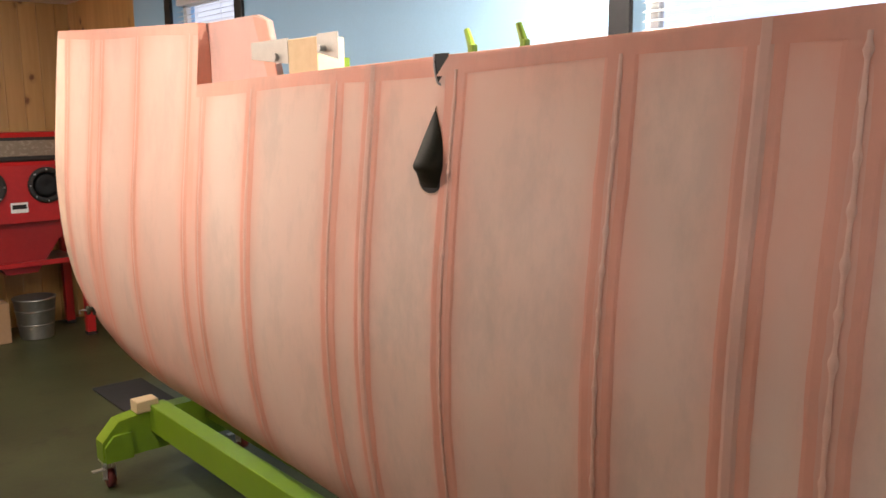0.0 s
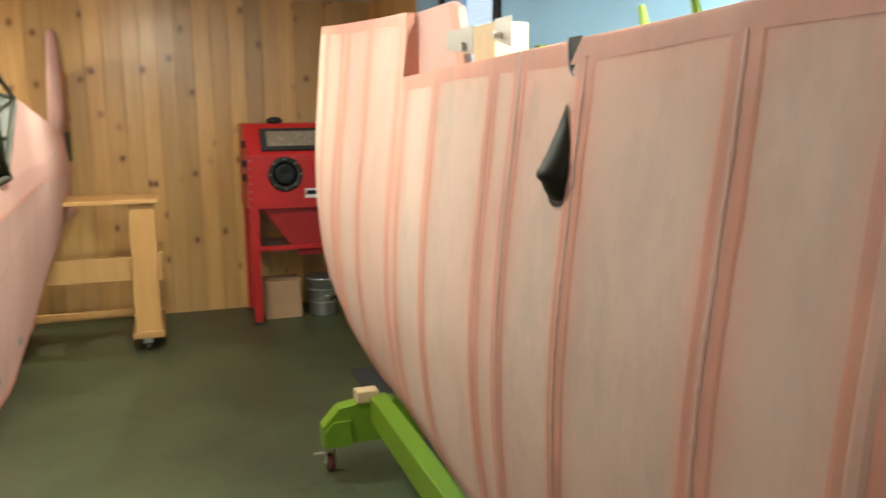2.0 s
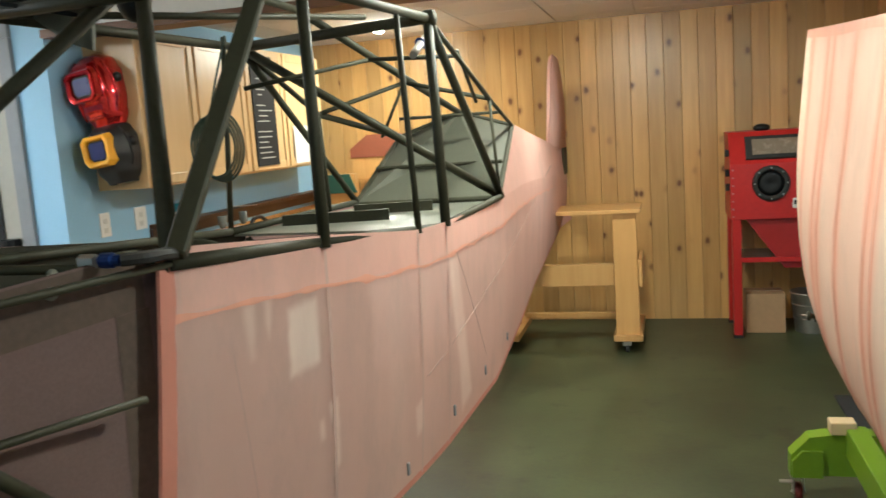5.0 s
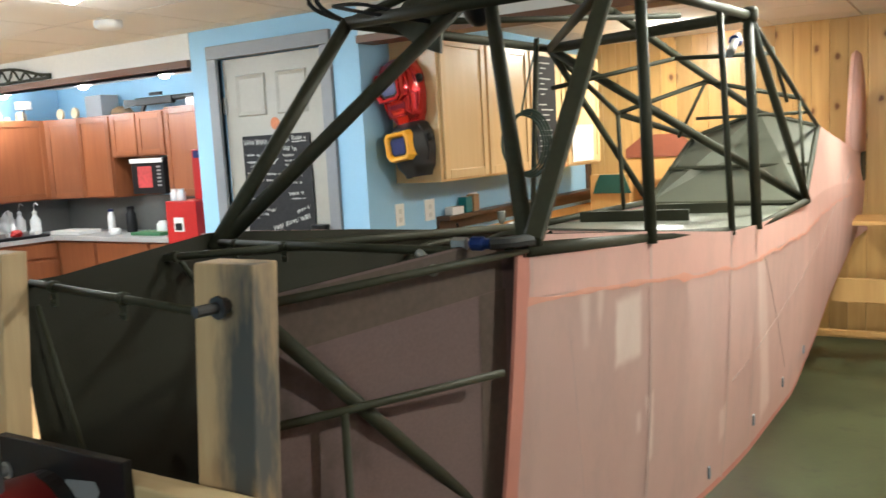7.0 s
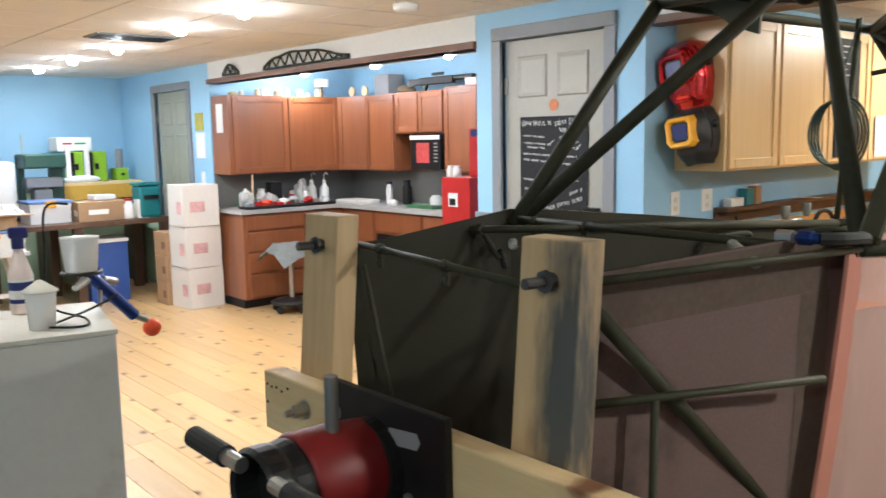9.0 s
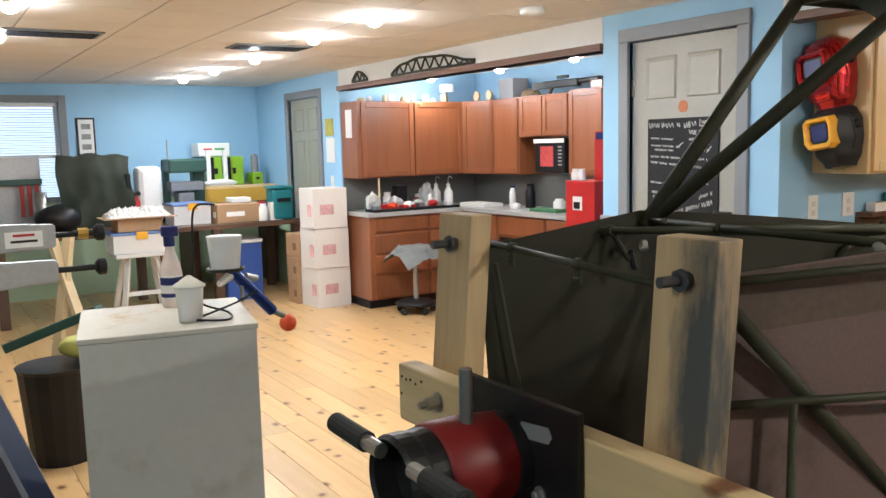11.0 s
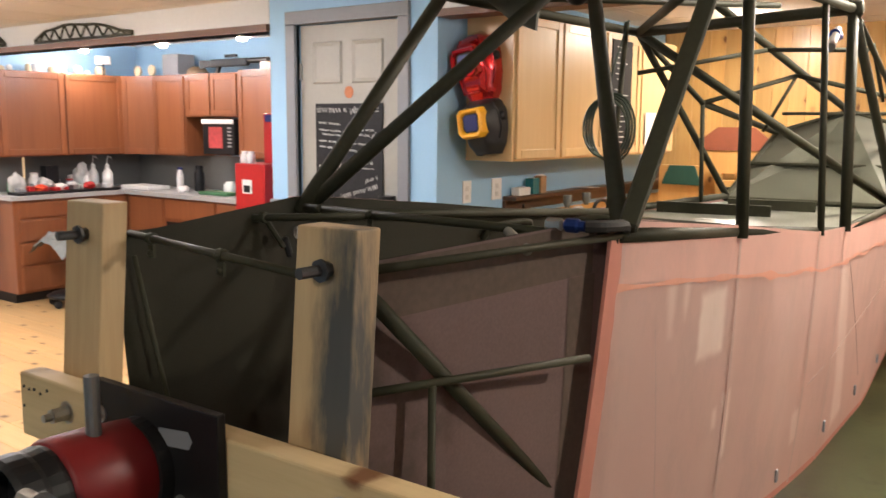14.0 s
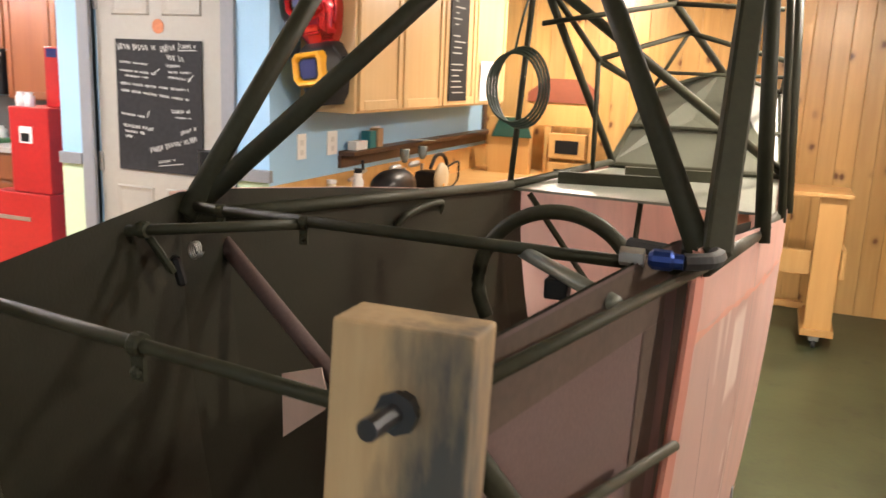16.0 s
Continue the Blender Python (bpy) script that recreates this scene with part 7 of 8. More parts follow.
# ---- ceiling lamps ----
# the last five fixtures only go with the added, unseen lamps
for lx, ly, lw in LAMPS:
    l_ = thing("ceiling_lamp", "round recessed ceiling lamp with a glowing bulb", "ceiling lamp", (lx, ly, CEIL - 0.1), "ceiling lamps")
    part("socket", lathe(bmesh.new(), (lx, ly, CEIL - 0.016), [(0.045, 0), (0.05, 0.006), (0.05, 0.015)], 16), WHITE, l_)
    part("bulb", ball(bmesh.new(), (lx, ly, CEIL - 0.028), 0.046, 1, 1, 0.7, 12), BULB, l_, smooth=True)
for lx, ly in ALCOVE:
    l_ = thing("alcove_lamp", "small round lamp under the alcove ceiling", "ceiling lamp", (lx, ly, 2.3))
    part("rim", lathe(bmesh.new(), (lx, ly, 2.30), [(0.07, 0), (0.075, 0.02), (0.075, 0.108)], 18), WHITE, l_)
    part("bulb", ball(bmesh.new(), (lx, ly, 2.285), 0.038, 1, 1, 0.5, 12), BULB, l_, smooth=True)
sd = thing("smoke_detector", "white round smoke detector on the ceiling", "smoke detector", (-3.36, 3.0, CEIL - 0.05))
part("body", lathe(bmesh.new(), (-3.36, 3.0, CEIL - 0.045), [(0.055, 0), (0.075, 0.015), (0.075, 0.044)], 22), WHITE, sd, smooth=True)
for vx, vy in ((-5.68, 2.27), (-5.43, 0.70)):
    v_ = thing("ceiling_vent", "dark slotted air vent in the ceiling", "vent", (vx, vy, CEIL - 0.012), "ceiling vents")
    part("frame", bx(vx - 0.15, vx + 0.15, vy - 0.3, vy + 0.3, CEIL - 0.012, CEIL - 0.0005, 0.003), GREY_TRIM, v_)
    for k in range(6):
        part("slat", bx(vx - 0.12 + 0.042 * k, vx - 0.10 + 0.042 * k, vy - 0.27, vy + 0.27, CEIL - 0.018, CEIL - 0.0125), BLACK, v_)

# ---- windows ----


def window(name, axis_x, sgn, y0, y1, z0, z1, casing, label, blind=True):
    w = thing(name, label, "window", (axis_x, (y0 + y1) / 2, z0), kind="structure")
    d0, d1 = sorted((axis_x, axis_x + 0.14 * sgn))
    inn = axis_x - 0.02 * sgn
    a, b = sorted((inn, axis_x))
    for u0, u1, v0, v1 in ((y0 - 0.08, y0, z0 - 0.08, z1 + 0.08), (y1, y1 + 0.08, z0 - 0.08, z1 + 0.08), (y0, y1, z0 - 0.08, z0), (y0, y1, z1, z1 + 0.08)):
        part("casing", bx(a, b, u0, u1, v0, v1, 0.003), casing, w)
    m = axis_x + 0.08 * sgn
    for u0, u1, v0, v1 in ((y0, y0 + 0.045, z0, z1), (y1 - 0.045, y1, z0, z1), (y0, y1, z0, z0 + 0.045), (y0, y1, z1 - 0.045, z1), (y0, y1, (z0 + z1) / 2 - 0.02, (z0 + z1) / 2 + 0.02)):
        part("window_frame", bx(m - 0.015, m + 0.015, u0, u1, v0, v1), WHITE, w)
    p = part("pane", bx(m - 0.002, m + 0.002, y0 + 0.045, y1 - 0.045, z0 + 0.045, z1 - 0.045), GLASS, w)
    p.visible_shadow = False
    if blind:
        s = axis_x + 0.035 * sgn
        part("blind_rail", bx(s - 0.018, s + 0.018, y0 + 0.01, y1 - 0.01, z1 - 0.04, z1, 0.003), WHITE, w)
        z = z0 + 0.03
        while z < z1 - 0.05:
            bm = bmesh.new()
            prism(bm, [(s - 0.011, y0 + 0.015, z - 0.004), (s + 0.011, y0 + 0.015, z + 0.004), (s + 0.011, y1 - 0.015, z + 0.004), (s - 0.011, y1 - 0.015, z - 0.004)], (0, 0, 0.0012))
            part("blind_slat", bm, WHITE, w)
            z += 0.028
        for cy in (y0 + 0.25, y1 - 0.25):
            part("blind_cord", tube(bmesh.new(), (s, cy, z0), (s, cy, z1), 0.0015, n=5), WHITE, w)
    return w


window("window_1", EAST, 1, -0.2, 1.68, 1.0, 2.25, BLACK, "dark cased window with lowered white slatted blinds")
window("window_2", EAST, 1, 4.2, 5.0, 1.0, 2.25, BLACK, "dark framed window with blinds")
window("window_3", WEST, -1, 0.2, 1.33, 1.0, 2.2, GREY_TRIM, "grey framed window with half-lowered blinds")
for nm, bx_ in (("backdrop", (EAST + 1.2, EAST + 1.22, -3.0, 8.0, -1.0, 4.0)), ("backdrop_west", (WEST - 1.4, WEST - 1.38, -2.0, 4.0, -1.0, 4.0))):
    tagged(part(nm, bx(*bx_), DAY), "pale daylight outside the window", "backdrop", kind="structure")
pic = thing("framed_pictures", "tall black frame with three small photographs on the wall", "picture", (WEST + 0.01, 1.6, 1.57))
part("frame", bx(WEST + 0.001, WEST + 0.022, 1.50, 1.70, 1.60, 2.03, 0.004), BLACK, pic)
part("mount", bx(WEST + 0.0225, WEST + 0.025, 1.52, 1.68, 1.62, 2.01), WHITE, pic)
for k in range(3):
    part("photograph", bx(WEST + 0.0255, WEST + 0.027, 1.55, 1.65, 1.67 + 0.115 * k, 1.73 + 0.115 * k), paint("grey_photo", (0.25, 0.25, 0.24), 0.5, vary=0.6, grain=15), pic)

# ---- white cabinet with spray gear ----
PLACE = Matrix.Translation((-1.656, 0.634, 0)) @ Matrix.Rotation(radians(-11), 4, "Z") @ Matrix.Scale(0.95, 4) @ Matrix.Translation((1.76, -0.635, 0))
wc = thing("white_cabinet", "off-white metal cabinet with a stained top", "cabinet", (-2.0, 0.41, 0))
part("body", bx(-2.235, -1.765, 0.145, 0.63, 0.02, 1.089, 0.004), CAB_WHITE, wc)
part("top", bx(-2.24, -1.76, 0.14, 0.635, 1.09, 1.106, 0.003), paint("stained_white_top", (0.62, 0.60, 0.55), 0.5, vary=0.08, stain=(0.5, 0.36, 0.22)), wc)
part("plinth", bx(-2.22, -1.78, 0.16, 0.615, 0.0, 0.02), BLACK, wc)
TOPZ_ = 1.1062
PLACE = PLACE @ Matrix.Translation((-0.03, -0.04, 0))
sp = thing("spray_bottle", "white spray bottle with a purple label and trigger", "spray bottle", (-2.13, 0.462, TOPZ_))
part("bottle", lathe(bmesh.new(), (-2.13, 0.462, TOPZ_), [(0.032, 0), (0.035, 0.01), (0.035, 0.115), (0.031, 0.135), (0.015, 0.185), (0.013, 0.20)], 20), paint("pinkish_plastic", (0.75, 0.62, 0.58), 0.35), sp, smooth=True)
part("label", lathe(bmesh.new(), (-2.13, 0.462, TOPZ_ + 0.03), [(0.0353, 0), (0.0356, 0.001), (0.0356, 0.075), (0.0353, 0.076)], 20), WHITE, sp)
for z0_, z1_ in ((0.075, 0.10), (0.035, 0.048)):
    part("label_bar", lathe(bmesh.new(), (-2.13, 0.462, TOPZ_ + z0_), [(0.0360, 0), (0.0360, z1_ - z0_)], 20), NAVY, sp)
part("neck", lathe(bmesh.new(), (-2.13, 0.462, TOPZ_ + 0.20), [(0.018, 0), (0.018, 0.03), (0.014, 0.034)], 16), NAVY, sp)
part("trigger_head", bx(-2.15, -2.11, 0.437, 0.492, TOPZ_ + 0.232, TOPZ_ + 0.265, 0.006), NAVY, sp)
PLACE = PLACE @ Matrix.Translation((0.03, 0.04, 0))
cup = thing("mixing_cup", "clear plastic mixing cup with a pale domed lid", "cup", (-1.885, 0.455, TOPZ_))
part("cup", lathe(bmesh.new(), (-1.885, 0.455, TOPZ_), [(0.034, 0), (0.041, 0.10), (0.043, 0.104)], 20), CLEARP, cup, smooth=True)
part("lid", lathe(bmesh.new(), (-1.885, 0.455, TOPZ_ + 0.104), [(0.048, 0), (0.048, 0.005), (0.026, 0.02), (0.006, 0.034)], 20), paint("pale_lid", (0.72, 0.72, 0.66), 0.5), cup, smooth=True)
CABINET = PLACE
PLACE = CABINET @ Matrix.Translation((-0.02, -0.068, 0))
gs = thing("spray_gun", "blue spray gun on a black wire stand with a clear cup", "spray gun", (-1.95, 0.62, TOPZ_))
part("stand_wire", hose(bmesh.new(), curve_points([(-1.86, 0.50, TOPZ_ + 0.006), (-1.80, 0.62, TOPZ_ + 0.006), (-1.92, 0.64, TOPZ_ + 0.006), (-1.96, 0.55, TOPZ_ + 0.05), (-1.97, 0.55, TOPZ_ + 0.2), (-1.97, 0.56, TOPZ_ + 0.33), (-1.95, 0.62, TOPZ_ + 0.34)], 6), 0.0035, 7), BLACK, gs)
part("cup_ring", hose(bmesh.new(), [(-1.97 + 0.055 * math.cos(a), 0.645 + 0.055 * math.sin(a), TOPZ_ + 0.135) for a in [2 * math.pi * k / 20 for k in range(20)]], 0.006, 7, closed=True), BLACK, gs)
part("cup", lathe(bmesh.new(), (-1.97, 0.645, TOPZ_ + 0.13), [(0.044, 0), (0.054, 0.105), (0.056, 0.11)], 20), CLEARP, gs, "clear plastic paint cup", smooth=True)
part("body", tube(bmesh.new(), (-1.99, 0.66, TOPZ_ + 0.13), (-2.06, 0.80, TOPZ_ - 0.03), 0.019, n=12), BLUE_ANO, gs, "blue anodised body")
part("nozzle", tube(bmesh.new(), (-1.99, 0.66, TOPZ_ + 0.11), (-1.95, 0.62, TOPZ_ + 0.09), 0.015, 0.009, n=12), STEEL, gs)
part("trigger", tube(bmesh.new(), (-1.96, 0.69, TOPZ_ + 0.03), (-2.03, 0.70, TOPZ_ + 0.10), 0.006, n=8), STEEL, gs)
part("fluid_knob", tube(bmesh.new(), (-2.02, 0.71, TOPZ_ + 0.10), (-2.05, 0.75, TOPZ_ + 0.085), 0.012, n=10), STEEL, gs)
part("lower_wire", hose(bmesh.new(), curve_points([(-1.86, 0.55, TOPZ_ + 0.01), (-1.93, 0.66, TOPZ_ + 0.03), (-1.98, 0.74, TOPZ_ + 0.055)], 5), 0.0035, 7), BLACK, gs)
part("air_fitting", tube(bmesh.new(), (-2.06, 0.80, TOPZ_ - 0.03), (-2.09, 0.84, TOPZ_ - 0.055), 0.011, n=10), STEEL, gs)
part("knob", ball(bmesh.new(), (-2.13, 0.863, TOPZ_ - 0.09), 0.03, n=14), ORANGE, gs, "orange ball on the air hose end", smooth=True)
jar(-1.88, 0.535, TOPZ_, 0.015, 0.045, RED, "small red tin beside the spray gun", "tin")

# ---- clutter at the west end ----
PLACE = ROOM
tb = thing("dark_table", "long dark wooden work table loaded with supplies", "table", (-8.6, 2.3, 0))
part("tabletop", bx(-9.1, -8.1, 0.4, 3.5, 0.80, 0.85, 0.006), DARK_WOOD, tb)
for x in (-9.05, -8.2):
    for y in (0.45, 1.9, 2.5, 3.4):
        part("leg", bx(x, x + 0.09, y, y + 0.09, 0, 0.799), DARK_WOOD, tb)
TT = 0.851
bins = [(-8.6, 2.55, 0.38, 0.38, 0.2, CLEARP, "clear storage bin with a blue lid on the table")]
carton(-8.35, 2.82, TT, 0.35, 0.5, 0.2, CARD, "open brown carton with white papers on the table", name="cardboard_box", strip=WHITE)
carton(-8.45, 2.9, TT + 0.205, 0.2, 0.22, 0.05, WHITE, "white crumpled packet on a carton", name="packet")


def bin_(x, y, z, w, d_, h, lid):
    t = thing("storage_bin", "clear plastic storage bin with a coloured lid", "bin", (x, y, z))
    part("tub", prism(bmesh.new(), [(x - w * 0.44, y - d_ * 0.46, z), (x + w * 0.44, y - d_ * 0.46, z), (x + w / 2, y - d_ * 0.46, z + h), (x - w / 2, y - d_ * 0.46, z + h)], (0, d_ * 0.92, 0)), CLEARP, t)
    part("lid", bx(x - w / 2 - 0.01, x + w / 2 + 0.01, y - d_ / 2, y + d_ / 2, z + h, z + h + 0.025, 0.005), lid, t)
    part("latch", bx(x + w / 2, x + w / 2 + 0.015, y - 0.05, y + 0.05, z + h - 0.04, z + h + 0.03, 0.004), YELLOW, t, "yellow latch")


LIDBLUE = paint("blue_lid", (0.12, 0.2, 0.42), 0.5)
bin_(-8.5, 2.35, TT, 0.4, 0.42, 0.2, LIDBLUE)
bin_(-7.6, 1.62, 0.70, 0.36, 0.55, 0.17, LIDBLUE)
carton(-7.6, 1.62, 0.90, 0.3, 0.4, 0.12, CARD, "brown carton on a storage bin", name="cardboard_box")
flap = thing("carton_flap", "open flat cardboard flap of a carton", "cardboard", (-7.6, 1.6, 1.02))
part("sheet", bx(-7.8, -7.4, 1.3, 1.95, 1.021, 1.027), CARD, flap)
bagm = bmesh.new()
br = random.Random(3)
paper_rows = []
for i in range(25):
    row = []
    for j in range(41):
        u, v = i / 24 * 2 - 1, j / 40 * 2 - 1
        hump = max(0.0, 1 - u * u) ** 0.5 * max(0.0, 1 - v ** 4) ** 0.5
        crease = noise.noise(Vector((u * 4, v * 8, 1))) + 0.6 * noise.noise(Vector((u * 9, v * 17, 5)))
        row.append(bagm.verts.new((-7.6 + 0.15 * u + 0.012 * crease, 1.62 + 0.28 * v + 0.012 * noise.noise(Vector((u * 7, v * 9, 8))), 1.03 + hump * (0.075 + 0.05 * crease))))
    paper_rows.append(row)
for p, q in zip(paper_rows, paper_rows[1:]):
    for j in range(40):
        bagm.faces.new((p[j], q[j], q[j + 1], p[j + 1]))
solo("packing_paper", bagm, paint("white_paper", (0.75, 0.73, 0.7), 0.8), "crumpled white packing paper on an open carton", "paper")
ladder = thing("step_stool", "white paint-spotted wooden step stool", "step stool", (-7.6, 1.62, 0))
for y0_, y1_ in ((1.40, 1.5), (1.88, 1.76)):
    for x0_, x1_ in ((-7.42, -7.5), (-7.82, -7.7)):
        part("leg", beam(bmesh.new(), (x0_, y0_, 0), (x1_, y1_, 0.66), 0.05, 0.025), CAB_WHITE, ladder)
part("step", bx(-7.8, -7.42, 1.38, 1.9, 0.66, 0.698, 0.004), CAB_WHITE, ladder)
part("rung", bx(-7.47, -7.45, 1.44, 1.84, 0.30, 0.34), CAB_WHITE, ladder)
cool = thing("teal_cooler", "teal plastic cooler jug on the table", "cooler", (-8.25, 3.30, TT))
part("body", bx(-8.36, -8.14, 3.18, 3.42, TT, TT + 0.34, 0.03), TEAL, cool)
part("lid", bx(-8.37, -8.13, 3.17, 3.43, TT + 0.342, TT + 0.37, 0.01), TEAL, cool)
part("handle", bx(-8.13, -8.11, 3.22, 3.38, TT + 0.2, TT + 0.24, 0.005), BLACK, cool)
jar(-8.2, 3.08, TT, 0.06, 0.19, WHITE, "white tub with a red lid on the table", "tub", RED)
carton(-8.2, 2.62 + 0.6, TT, 0.1, 0.12, 0.2, WHITE_CARD, "white carton on the table", name="small_box")
bl = thing("blue_storage_box", "blue plastic crate under the table", "crate", (-8.4, 2.9, 0))
part("crate", bx(-8.6, -8.2, 2.65, 3.05, 0.0, 0.62, 0.01), paint("blue_crate", (0.03, 0.08, 0.3), 0.5), bl)
part("crate_lid", bx(-8.61, -8.19, 2.64, 3.06, 0.622, 0.66, 0.008), WHITE, bl)
shelf_y = thing("yellow_shelf", "pale wooden shelf with a yellow front at the wall", "shelf", (-9.4, 3.1, 0))
part("shelf_top", bx(-9.7, -9.12, 2.55, 3.6, 1.18, 1.21, 0.003), LUMBER, shelf_y)
part("front", bx(-9.12, -9.10, 2.55, 3.6, 1.02, 1.179, 0.003), paint("yellow_board", (0.55, 0.33, 0.05), 0.5), shelf_y)
part("side", bx(-9.69, -9.12, 2.56, 2.59, 0.0, 1.179), DARK_WOOD, shelf_y)
part("side", bx(-9.69, -9.12, 3.56, 3.59, 0.0, 1.179), DARK_WOOD, shelf_y)
ST = 1.211
LIMEP = paint("lime_plastic", (0.22, 0.42, 0.02), 0.45)
for y0_, y1_, h, m_, ln in ((2.86, 3.0, 0.34, LIMEP, "lime green tool box on the shelf"), (3.08, 3.26, 0.34, LIMEP, "lime green case on the shelf"), (3.37, 3.5, 0.14, LIMEP, "lime green drill stand base on the shelf")):
    c_ = thing("tool_case", ln, "case", (-9.35, (y0_ + y1_) / 2, ST))
    part("shell", bx(-9.5, -9.25, y0_, y1_, ST, ST + h, 0.015), m_, c_)
    part("clasp", bx(-9.249, -9.24, y0_ + 0.04, y0_ + 0.08, ST + h * 0.4, ST + h * 0.6), BLACK, c_)
tube_c = thing("drill_column", "dark grey column standing in a green base", "tool", (-9.35, 3.43, ST + 0.14))
part("column", lathe(bmesh.new(), (-9.35, 3.43, ST + 0.1412), [(0.045, 0), (0.045, 0.2), (0.03, 0.22)], 14), GREY_TRIM, tube_c)
sm = thing("bench_machine", "white and black bench machine with lime side panels", "machine", (-9.4, 3.0, ST))
part("head", bx(-9.6, -9.3, 2.74, 3.12, ST + 0.345, ST + 0.50, 0.012), WHITE, sm)
for y0_ in (2.80, 3.0):
    part("pillar", bx(-9.245, -9.21, y0_, y0_ + 0.05, ST, ST + 0.42, 0.004), WHITE, sm)
    part("pillar_shade", bx(-9.24, -9.22, y0_ + 0.055, y0_ + 0.09, ST, ST + 0.33), BLACK, sm)
for k, m_ in enumerate((RED, paint("green_stripe", (0.03, 0.25, 0.08), 0.5))):
    part("stripe", bx(-9.299, -9.296, 2.8 + 0.13 * k, 2.9 + 0.15 * k, ST + 0.42, ST + 0.44), m_, sm)
part("plastic_wrap", ball(bmesh.new(), (-9.2, 2.95, ST + 0.03), 0.08, 0.8, 2.6, 0.6, 12), CLEARP, sm, smooth=True)
gm = thing("green_bench_drill", "dark green bench drill press on the table", "drill press", (-8.9, 2.45, TT))
part("base", bx(-9.05, -8.7, 2.2, 2.7, TT + 0.06, TT + 0.10, 0.006), BLACK, gm)
part("column", bx(-9.05, -8.92, 2.55, 2.68, TT + 0.1, TT + 0.66, 0.01), DKGREEN, gm)
part("column", bx(-9.05, -8.95, 2.24, 2.30, TT + 0.1, TT + 0.66, 0.01), DKGREEN, gm)
part("head", bx(-9.08, -8.72, 2.24, 2.66, TT + 0.54, TT + 0.69, 0.02), DKGREEN, gm)
part("middle_plate", bx(-9.04, -8.76, 2.26, 2.62, TT + 0.34, TT + 0.44, 0.01), GREY_TRIM, gm)
part("motor", bx(-8.98, -8.78, 2.34, 2.52, TT + 0.14, TT + 0.32, 0.02), GREY_TRIM, gm)
part("rod", tube(bmesh.new(), (-8.9, 2.28, TT + 0.69), (-8.9, 2.28, TT + 0.9), 0.008), STEEL, gm)
part("feet", bx(-9.05, -8.7, 2.2, 2.7, TT, TT + 0.059), BLACK, gm)
jug = thing("white_jug", "translucent white plastic container on the table", "container", (-9.0, 2.06, TT))
part("body", bx(-9.1, -8.85, 1.93, 2.2, TT, TT + 0.62, 0.06), WHITE, jug)
ext = thing("fire_extinguisher", "red fire extinguisher with a black nozzle", "extinguisher", (-8.75, 1.86, TT))
part("cylinder", lathe(bmesh.new(), (-8.75, 1.86, TT), [(0.06, 0), (0.065, 0.01), (0.065, 0.25), (0.04, 0.30), (0.02, 0.32)], 16), RED, ext, smooth=True)
part("head", bx(-8.79, -8.69, 1.80, 1.92, TT + 0.32, TT + 0.36, 0.008), BLACK, ext)
part("horn", bx(-8.8, -8.7, 1.78, 1.83, TT + 0.36, TT + 0.55, 0.008), BLACK, ext)
cov = bmesh.new()
g = []
for i in range(19):
    row = []
    for j in range(15):
        u, v = i / 18, j / 14
        y = 1.12 + 0.72 * u
        fold = 0.03 * math.sin(9 * u + 6 * v) + 0.07 * noise.noise(Vector((u * 6, v * 5, 1))) + 0.03 * noise.noise(Vector((u * 16, v * 13, 4)))
        z = 1.62 - 0.05 * abs(u - 0.5) + 0.012 * math.sin(17 * u)
        row.append(cov.verts.new((-8.95 + 0.25 * min(1, v * 2.2) + fold * v, y + 0.02 * math.sin(11 * v), z - 0.78 * max(0.0, v - 0.25) / 0.75)))
    g.append(row)
for p, q in zip(g, g[1:]):
    for j in range(14):
        cov.faces.new((p[j], q[j], q[j + 1], p[j + 1]))
cvt = thing("covered_machine", "machine under a dark green cloth cover", "machine", (-8.9, 1.48, TT))
part("cover", cov, paint("dark_green_canvas", (0.028, 0.035, 0.024), 0.85, vary=0.25, grain=90, relief=0.3), cvt, smooth=True)
part("frame", bx(-9.05, -8.82, 1.18, 1.78, TT, TT + 0.72, 0.02), BLACK, cvt)
bag = thing("black_bag", "black plastic sack on the table", "sack", (-8.4, 1.05, TT))
bm = ball(bmesh.new(), (-8.4, 1.05, TT + 0.14), 0.2, 1, 1.1, 0.72, 16)
for v in bm.verts:
    v.co += 0.02 * Vector((noise.noise(v.co * 9), noise.noise(v.co * 9 + Vector((3, 1, 2))), noise.noise(v.co * 7)))
part("sack", bm, BLACK, bag, smooth=True)
# grey arm of a roller machine close to the white cabinet
em = thing("bead_roller", "grey cast metal bead roller with steel shafts", "machine", (-3.2, 0.0, 0))
for z0_, z1_, z2_, z3_ in ((1.245, 1.34, 1.22, 1.36), (1.10, 1.19, 1.06, 1.20)):
    bm = bmesh.new()
    prism(bm, [(-3.25, -0.30, z2_), (-3.25, 0.33, z0_), (-3.25, 0.33, z1_), (-3.25, -0.05, z3_), (-3.25, -0.30, z3_)], (0.07, 0, 0))
    bmesh.ops.bevel(bm, geom=list(bm.edges), offset=0.006, segments=2, affect="EDGES")
    part("arm", bm, CASTGREY, em)
part("throat", bx(-3.25, -3.18, -0.45, -0.301, 0.95, 1.36, 0.01), CASTGREY, em)
part("column", bx(-3.27, -3.15, -0.6, -0.3, 0.0, 0.949, 0.01), BLACK, em)
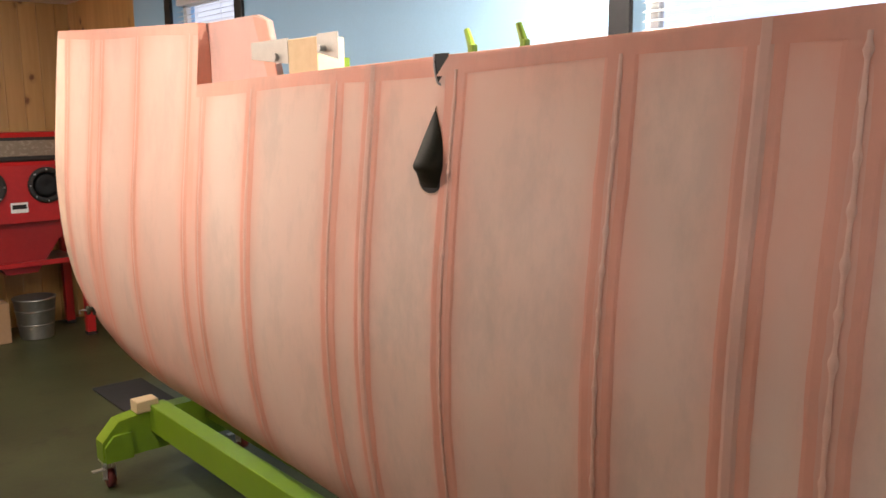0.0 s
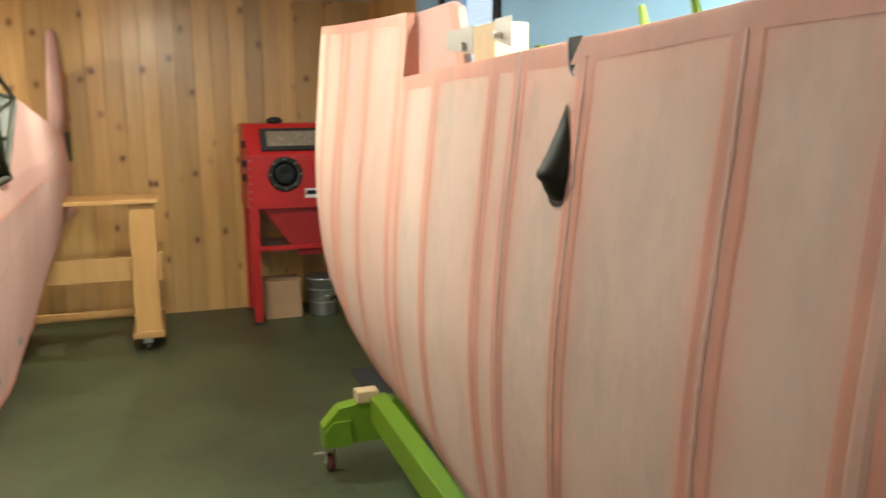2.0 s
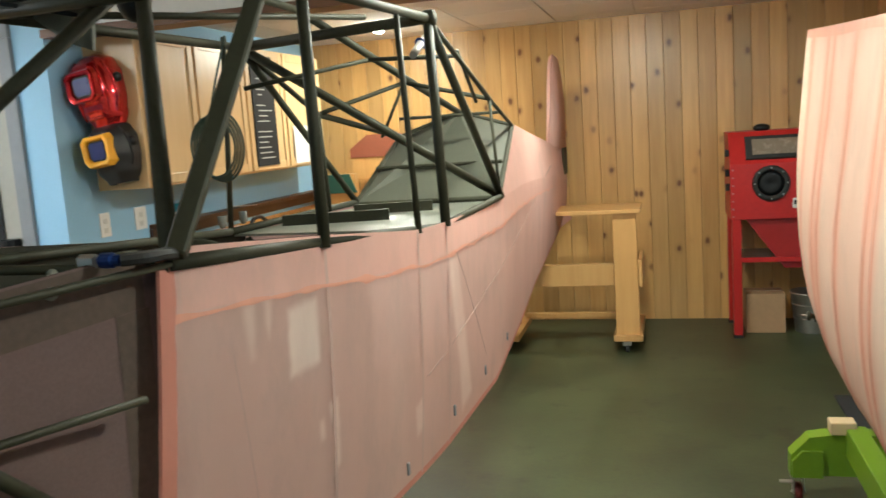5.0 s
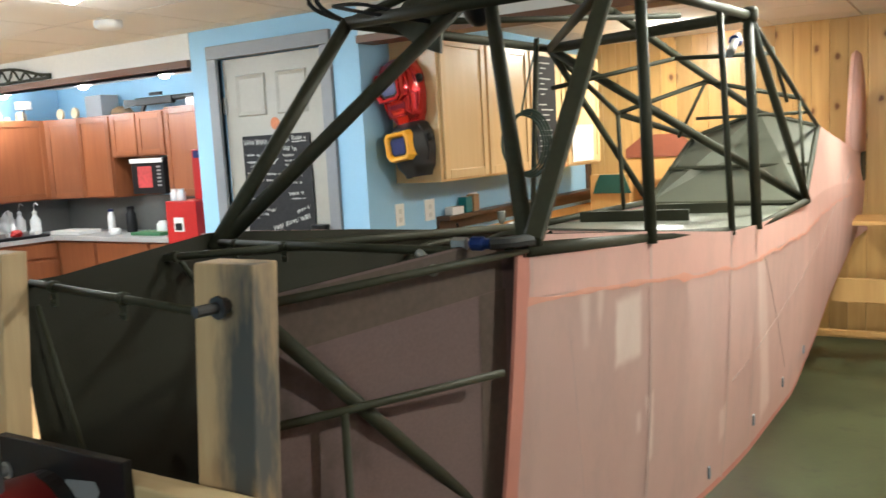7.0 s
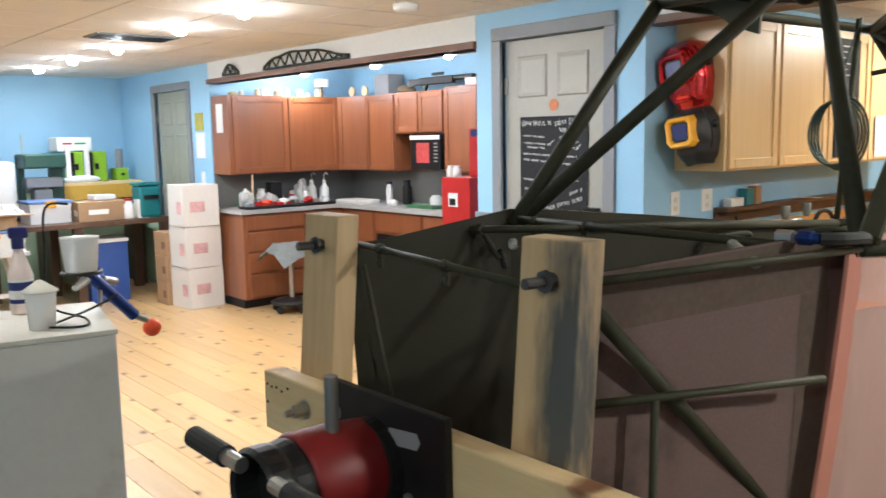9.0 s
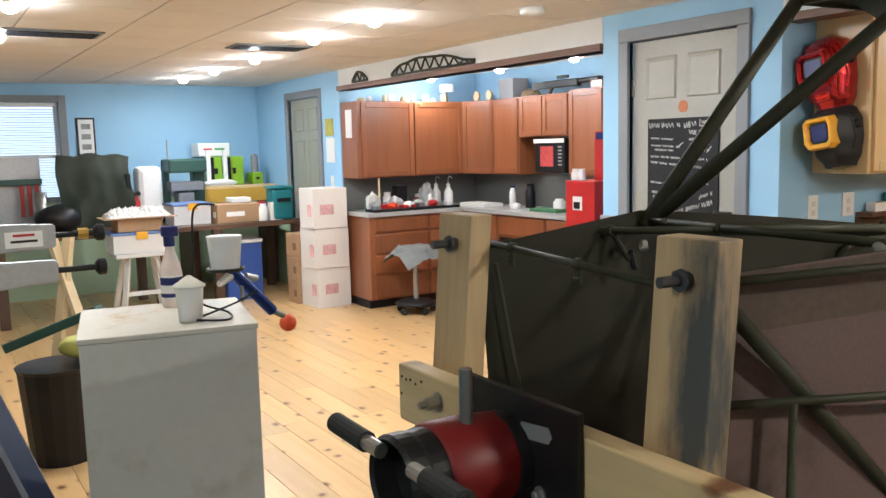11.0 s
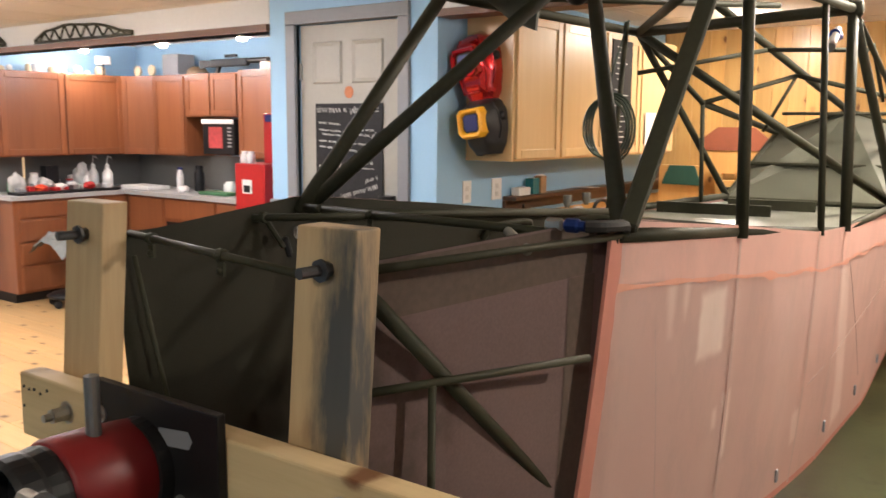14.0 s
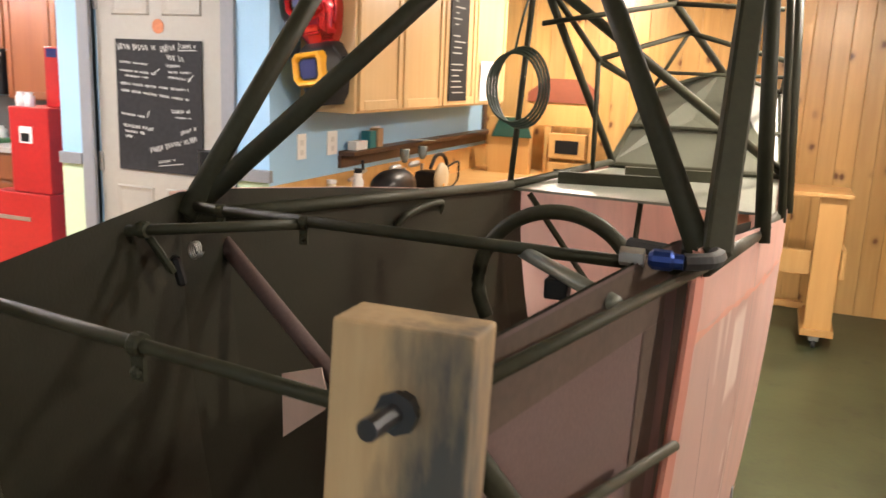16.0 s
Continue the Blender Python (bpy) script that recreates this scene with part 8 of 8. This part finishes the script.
for z in (1.293, 1.145):
    part("shaft", tube(bmesh.new(), (-3.215, 0.33, z), (-3.215, 0.50, z), 0.013, n=12), BLACK, em)
    part("die", lathe(bmesh.new(), (-3.215, 0.51, z), [(0.03, -0.015), (0.036, -0.01), (0.036, 0.015), (0.02, 0.03)], 18, "Y"), BLACK, em)
part("brass_nut", lathe(bmesh.new(), (-3.215, 0.44, 1.293), [(0.024, -0.02), (0.024, 0.02)], 8, "Y"), paint("brass", (0.5, 0.33, 0.08), 0.3, 0.9), em)
part("label_plate", bx(-3.1795, -3.178, 0.14, 0.28, 1.255, 1.32), WHITE, em, "white warning label")
part("label_bar", bx(-3.1778, -3.177, 0.16, 0.26, 1.275, 1.285), BLACK, em)
part("label_bar", bx(-3.1778, -3.177, 0.17, 0.25, 1.30, 1.31), RED, em)
nv = thing("navy_machine_arm", "dark navy painted steel arm beside the white cabinet", "machine", (-2.4, 0.03, 0))
part("arm", beam(bmesh.new(), (-2.5, -0.05, 0.86), (-2.25, 0.11, 0.42), 0.10, 0.12, 0.012), paint("navy_enamel", (0.012, 0.022, 0.07), 0.35), nv)
part("foot", bx(-2.36, -2.252, -0.04, 0.15, 0.0, 0.44, 0.01), paint("navy_enamel", (0.012, 0.022, 0.07), 0.35), nv)
# stacked things behind it
mk = thing("green_metal_rack", "dark green tool rack with clutter at the wall", "rack", (-8.9, 0.75, 0))
part("panel", bx(-9.0, -8.9, 0.4, 1.0, 1.32, 1.38, 0.006), DKGREEN, mk)
part("back", bx(-9.05, -9.0, 0.4, 1.0, 0.852, 1.6, 0.004), CASTGREY, mk)
for k in range(3):
    part("hanging_strap", bx(-8.88, -8.86, 0.78 + 0.07 * k, 0.82 + 0.07 * k, 1.0, 1.32, 0.004), paint("red_strap", (0.35, 0.04, 0.03), 0.7), mk)
part("steel_cup", lathe(bmesh.new(), (-8.7, 0.95, 0.95), [(0.07, 0), (0.09, 0.08), (0.05, 0.12), (0.06, 0.3)], 16), STEEL, mk, smooth=True)
jk = thing("junk_pile", "heap of green and yellow tools on the floor by the cabinet", "tool pile", (-4.2, 0.45, 0))
part("tool_bar", beam(bmesh.new(), (-4.3, 0.2, 0.62), (-4.0, 0.62, 0.82), 0.09, 0.05, 0.006), DKGREEN, jk)
part("yellow_rag", ball(bmesh.new(), (-4.2, 0.55, 0.6), 0.12, 1.2, 1, 0.5, 12), paint("yellow_rag_cloth", (0.45, 0.42, 0.1), 0.8), jk, smooth=True)
part("black_bin", lathe(bmesh.new(), (-4.2, 0.42, 0.0), [(0.16, 0), (0.2, 0.5), (0.21, 0.52)], 18), BLACK, jk)
part("timber", beam(bmesh.new(), (-4.6, 0.4, 0.0), (-4.7, 0.6, 1.15), 0.07, 0.03), LUMBER, jk)
part("timber", beam(bmesh.new(), (-4.4, 0.75, 0.0), (-4.75, 0.5, 1.2), 0.06, 0.03), LUMBER, jk)

# ---- boards ----
PW = 0.128


def board_mesh(name, w, h, d_, material, axis):
    """One tongue-and-groove board with eased edges."""
    bm = bmesh.new()
    e = 0.0035 if axis == "z" else 0.0018
    prof = [(0, d_), (w, d_), (w, e), (w - e, 0), (e, 0), (0, e)]
    if axis == "z":
        prism(bm, [(x + 0.0006, y, 0) for x, y in prof], (0, 0, h))
    else:
        prism(bm, [(0, x + 0.0006, -y) for x, y in prof], (h, 0, 0))
    me = bpy.data.meshes.new(name)
    bmesh.ops.recalc_face_normals(bm, faces=bm.faces)
    bm.to_mesh(me)
    bm.free()
    me.transform(ROOM)
    me.materials.append(material)
    return me


me = board_mesh("board", PW - 0.0012, CEIL - 0.002, 0.02, PINE, "z")
x = SIDE
while x < EAST - 0.02:
    ob = new("board", me)
    ob.parent = north
    ob.location = ROOM @ Vector((x, NORTH, 0.001))
    x += PW
rows_ = random.Random(8)
FW = 0.165
lens_ = [board_mesh("plank", FW - 0.0012, L - 0.002, 0.018, PINE_FLOOR, "x") for L in (1.2, 1.7, 2.3, 0.8)]
y = SOUTH
while y < DOORS + 1.7:
    x, end = WEST, SIDE - 0.4
    while x < end - 0.01:
        k = rows_.randrange(4)
        L = (1.2, 1.7, 2.3, 0.8)[k]
        fit_l = min(L, end - x) if x > WEST else L * rows_.uniform(0.3, 1.0)
        ob = new("plank", lens_[k])
        ob.parent = floor_wood
        ob.location = ROOM @ Vector((x, y, 0.0))
        ob.scale.x = fit_l / L
        x += fit_l
    y += FW
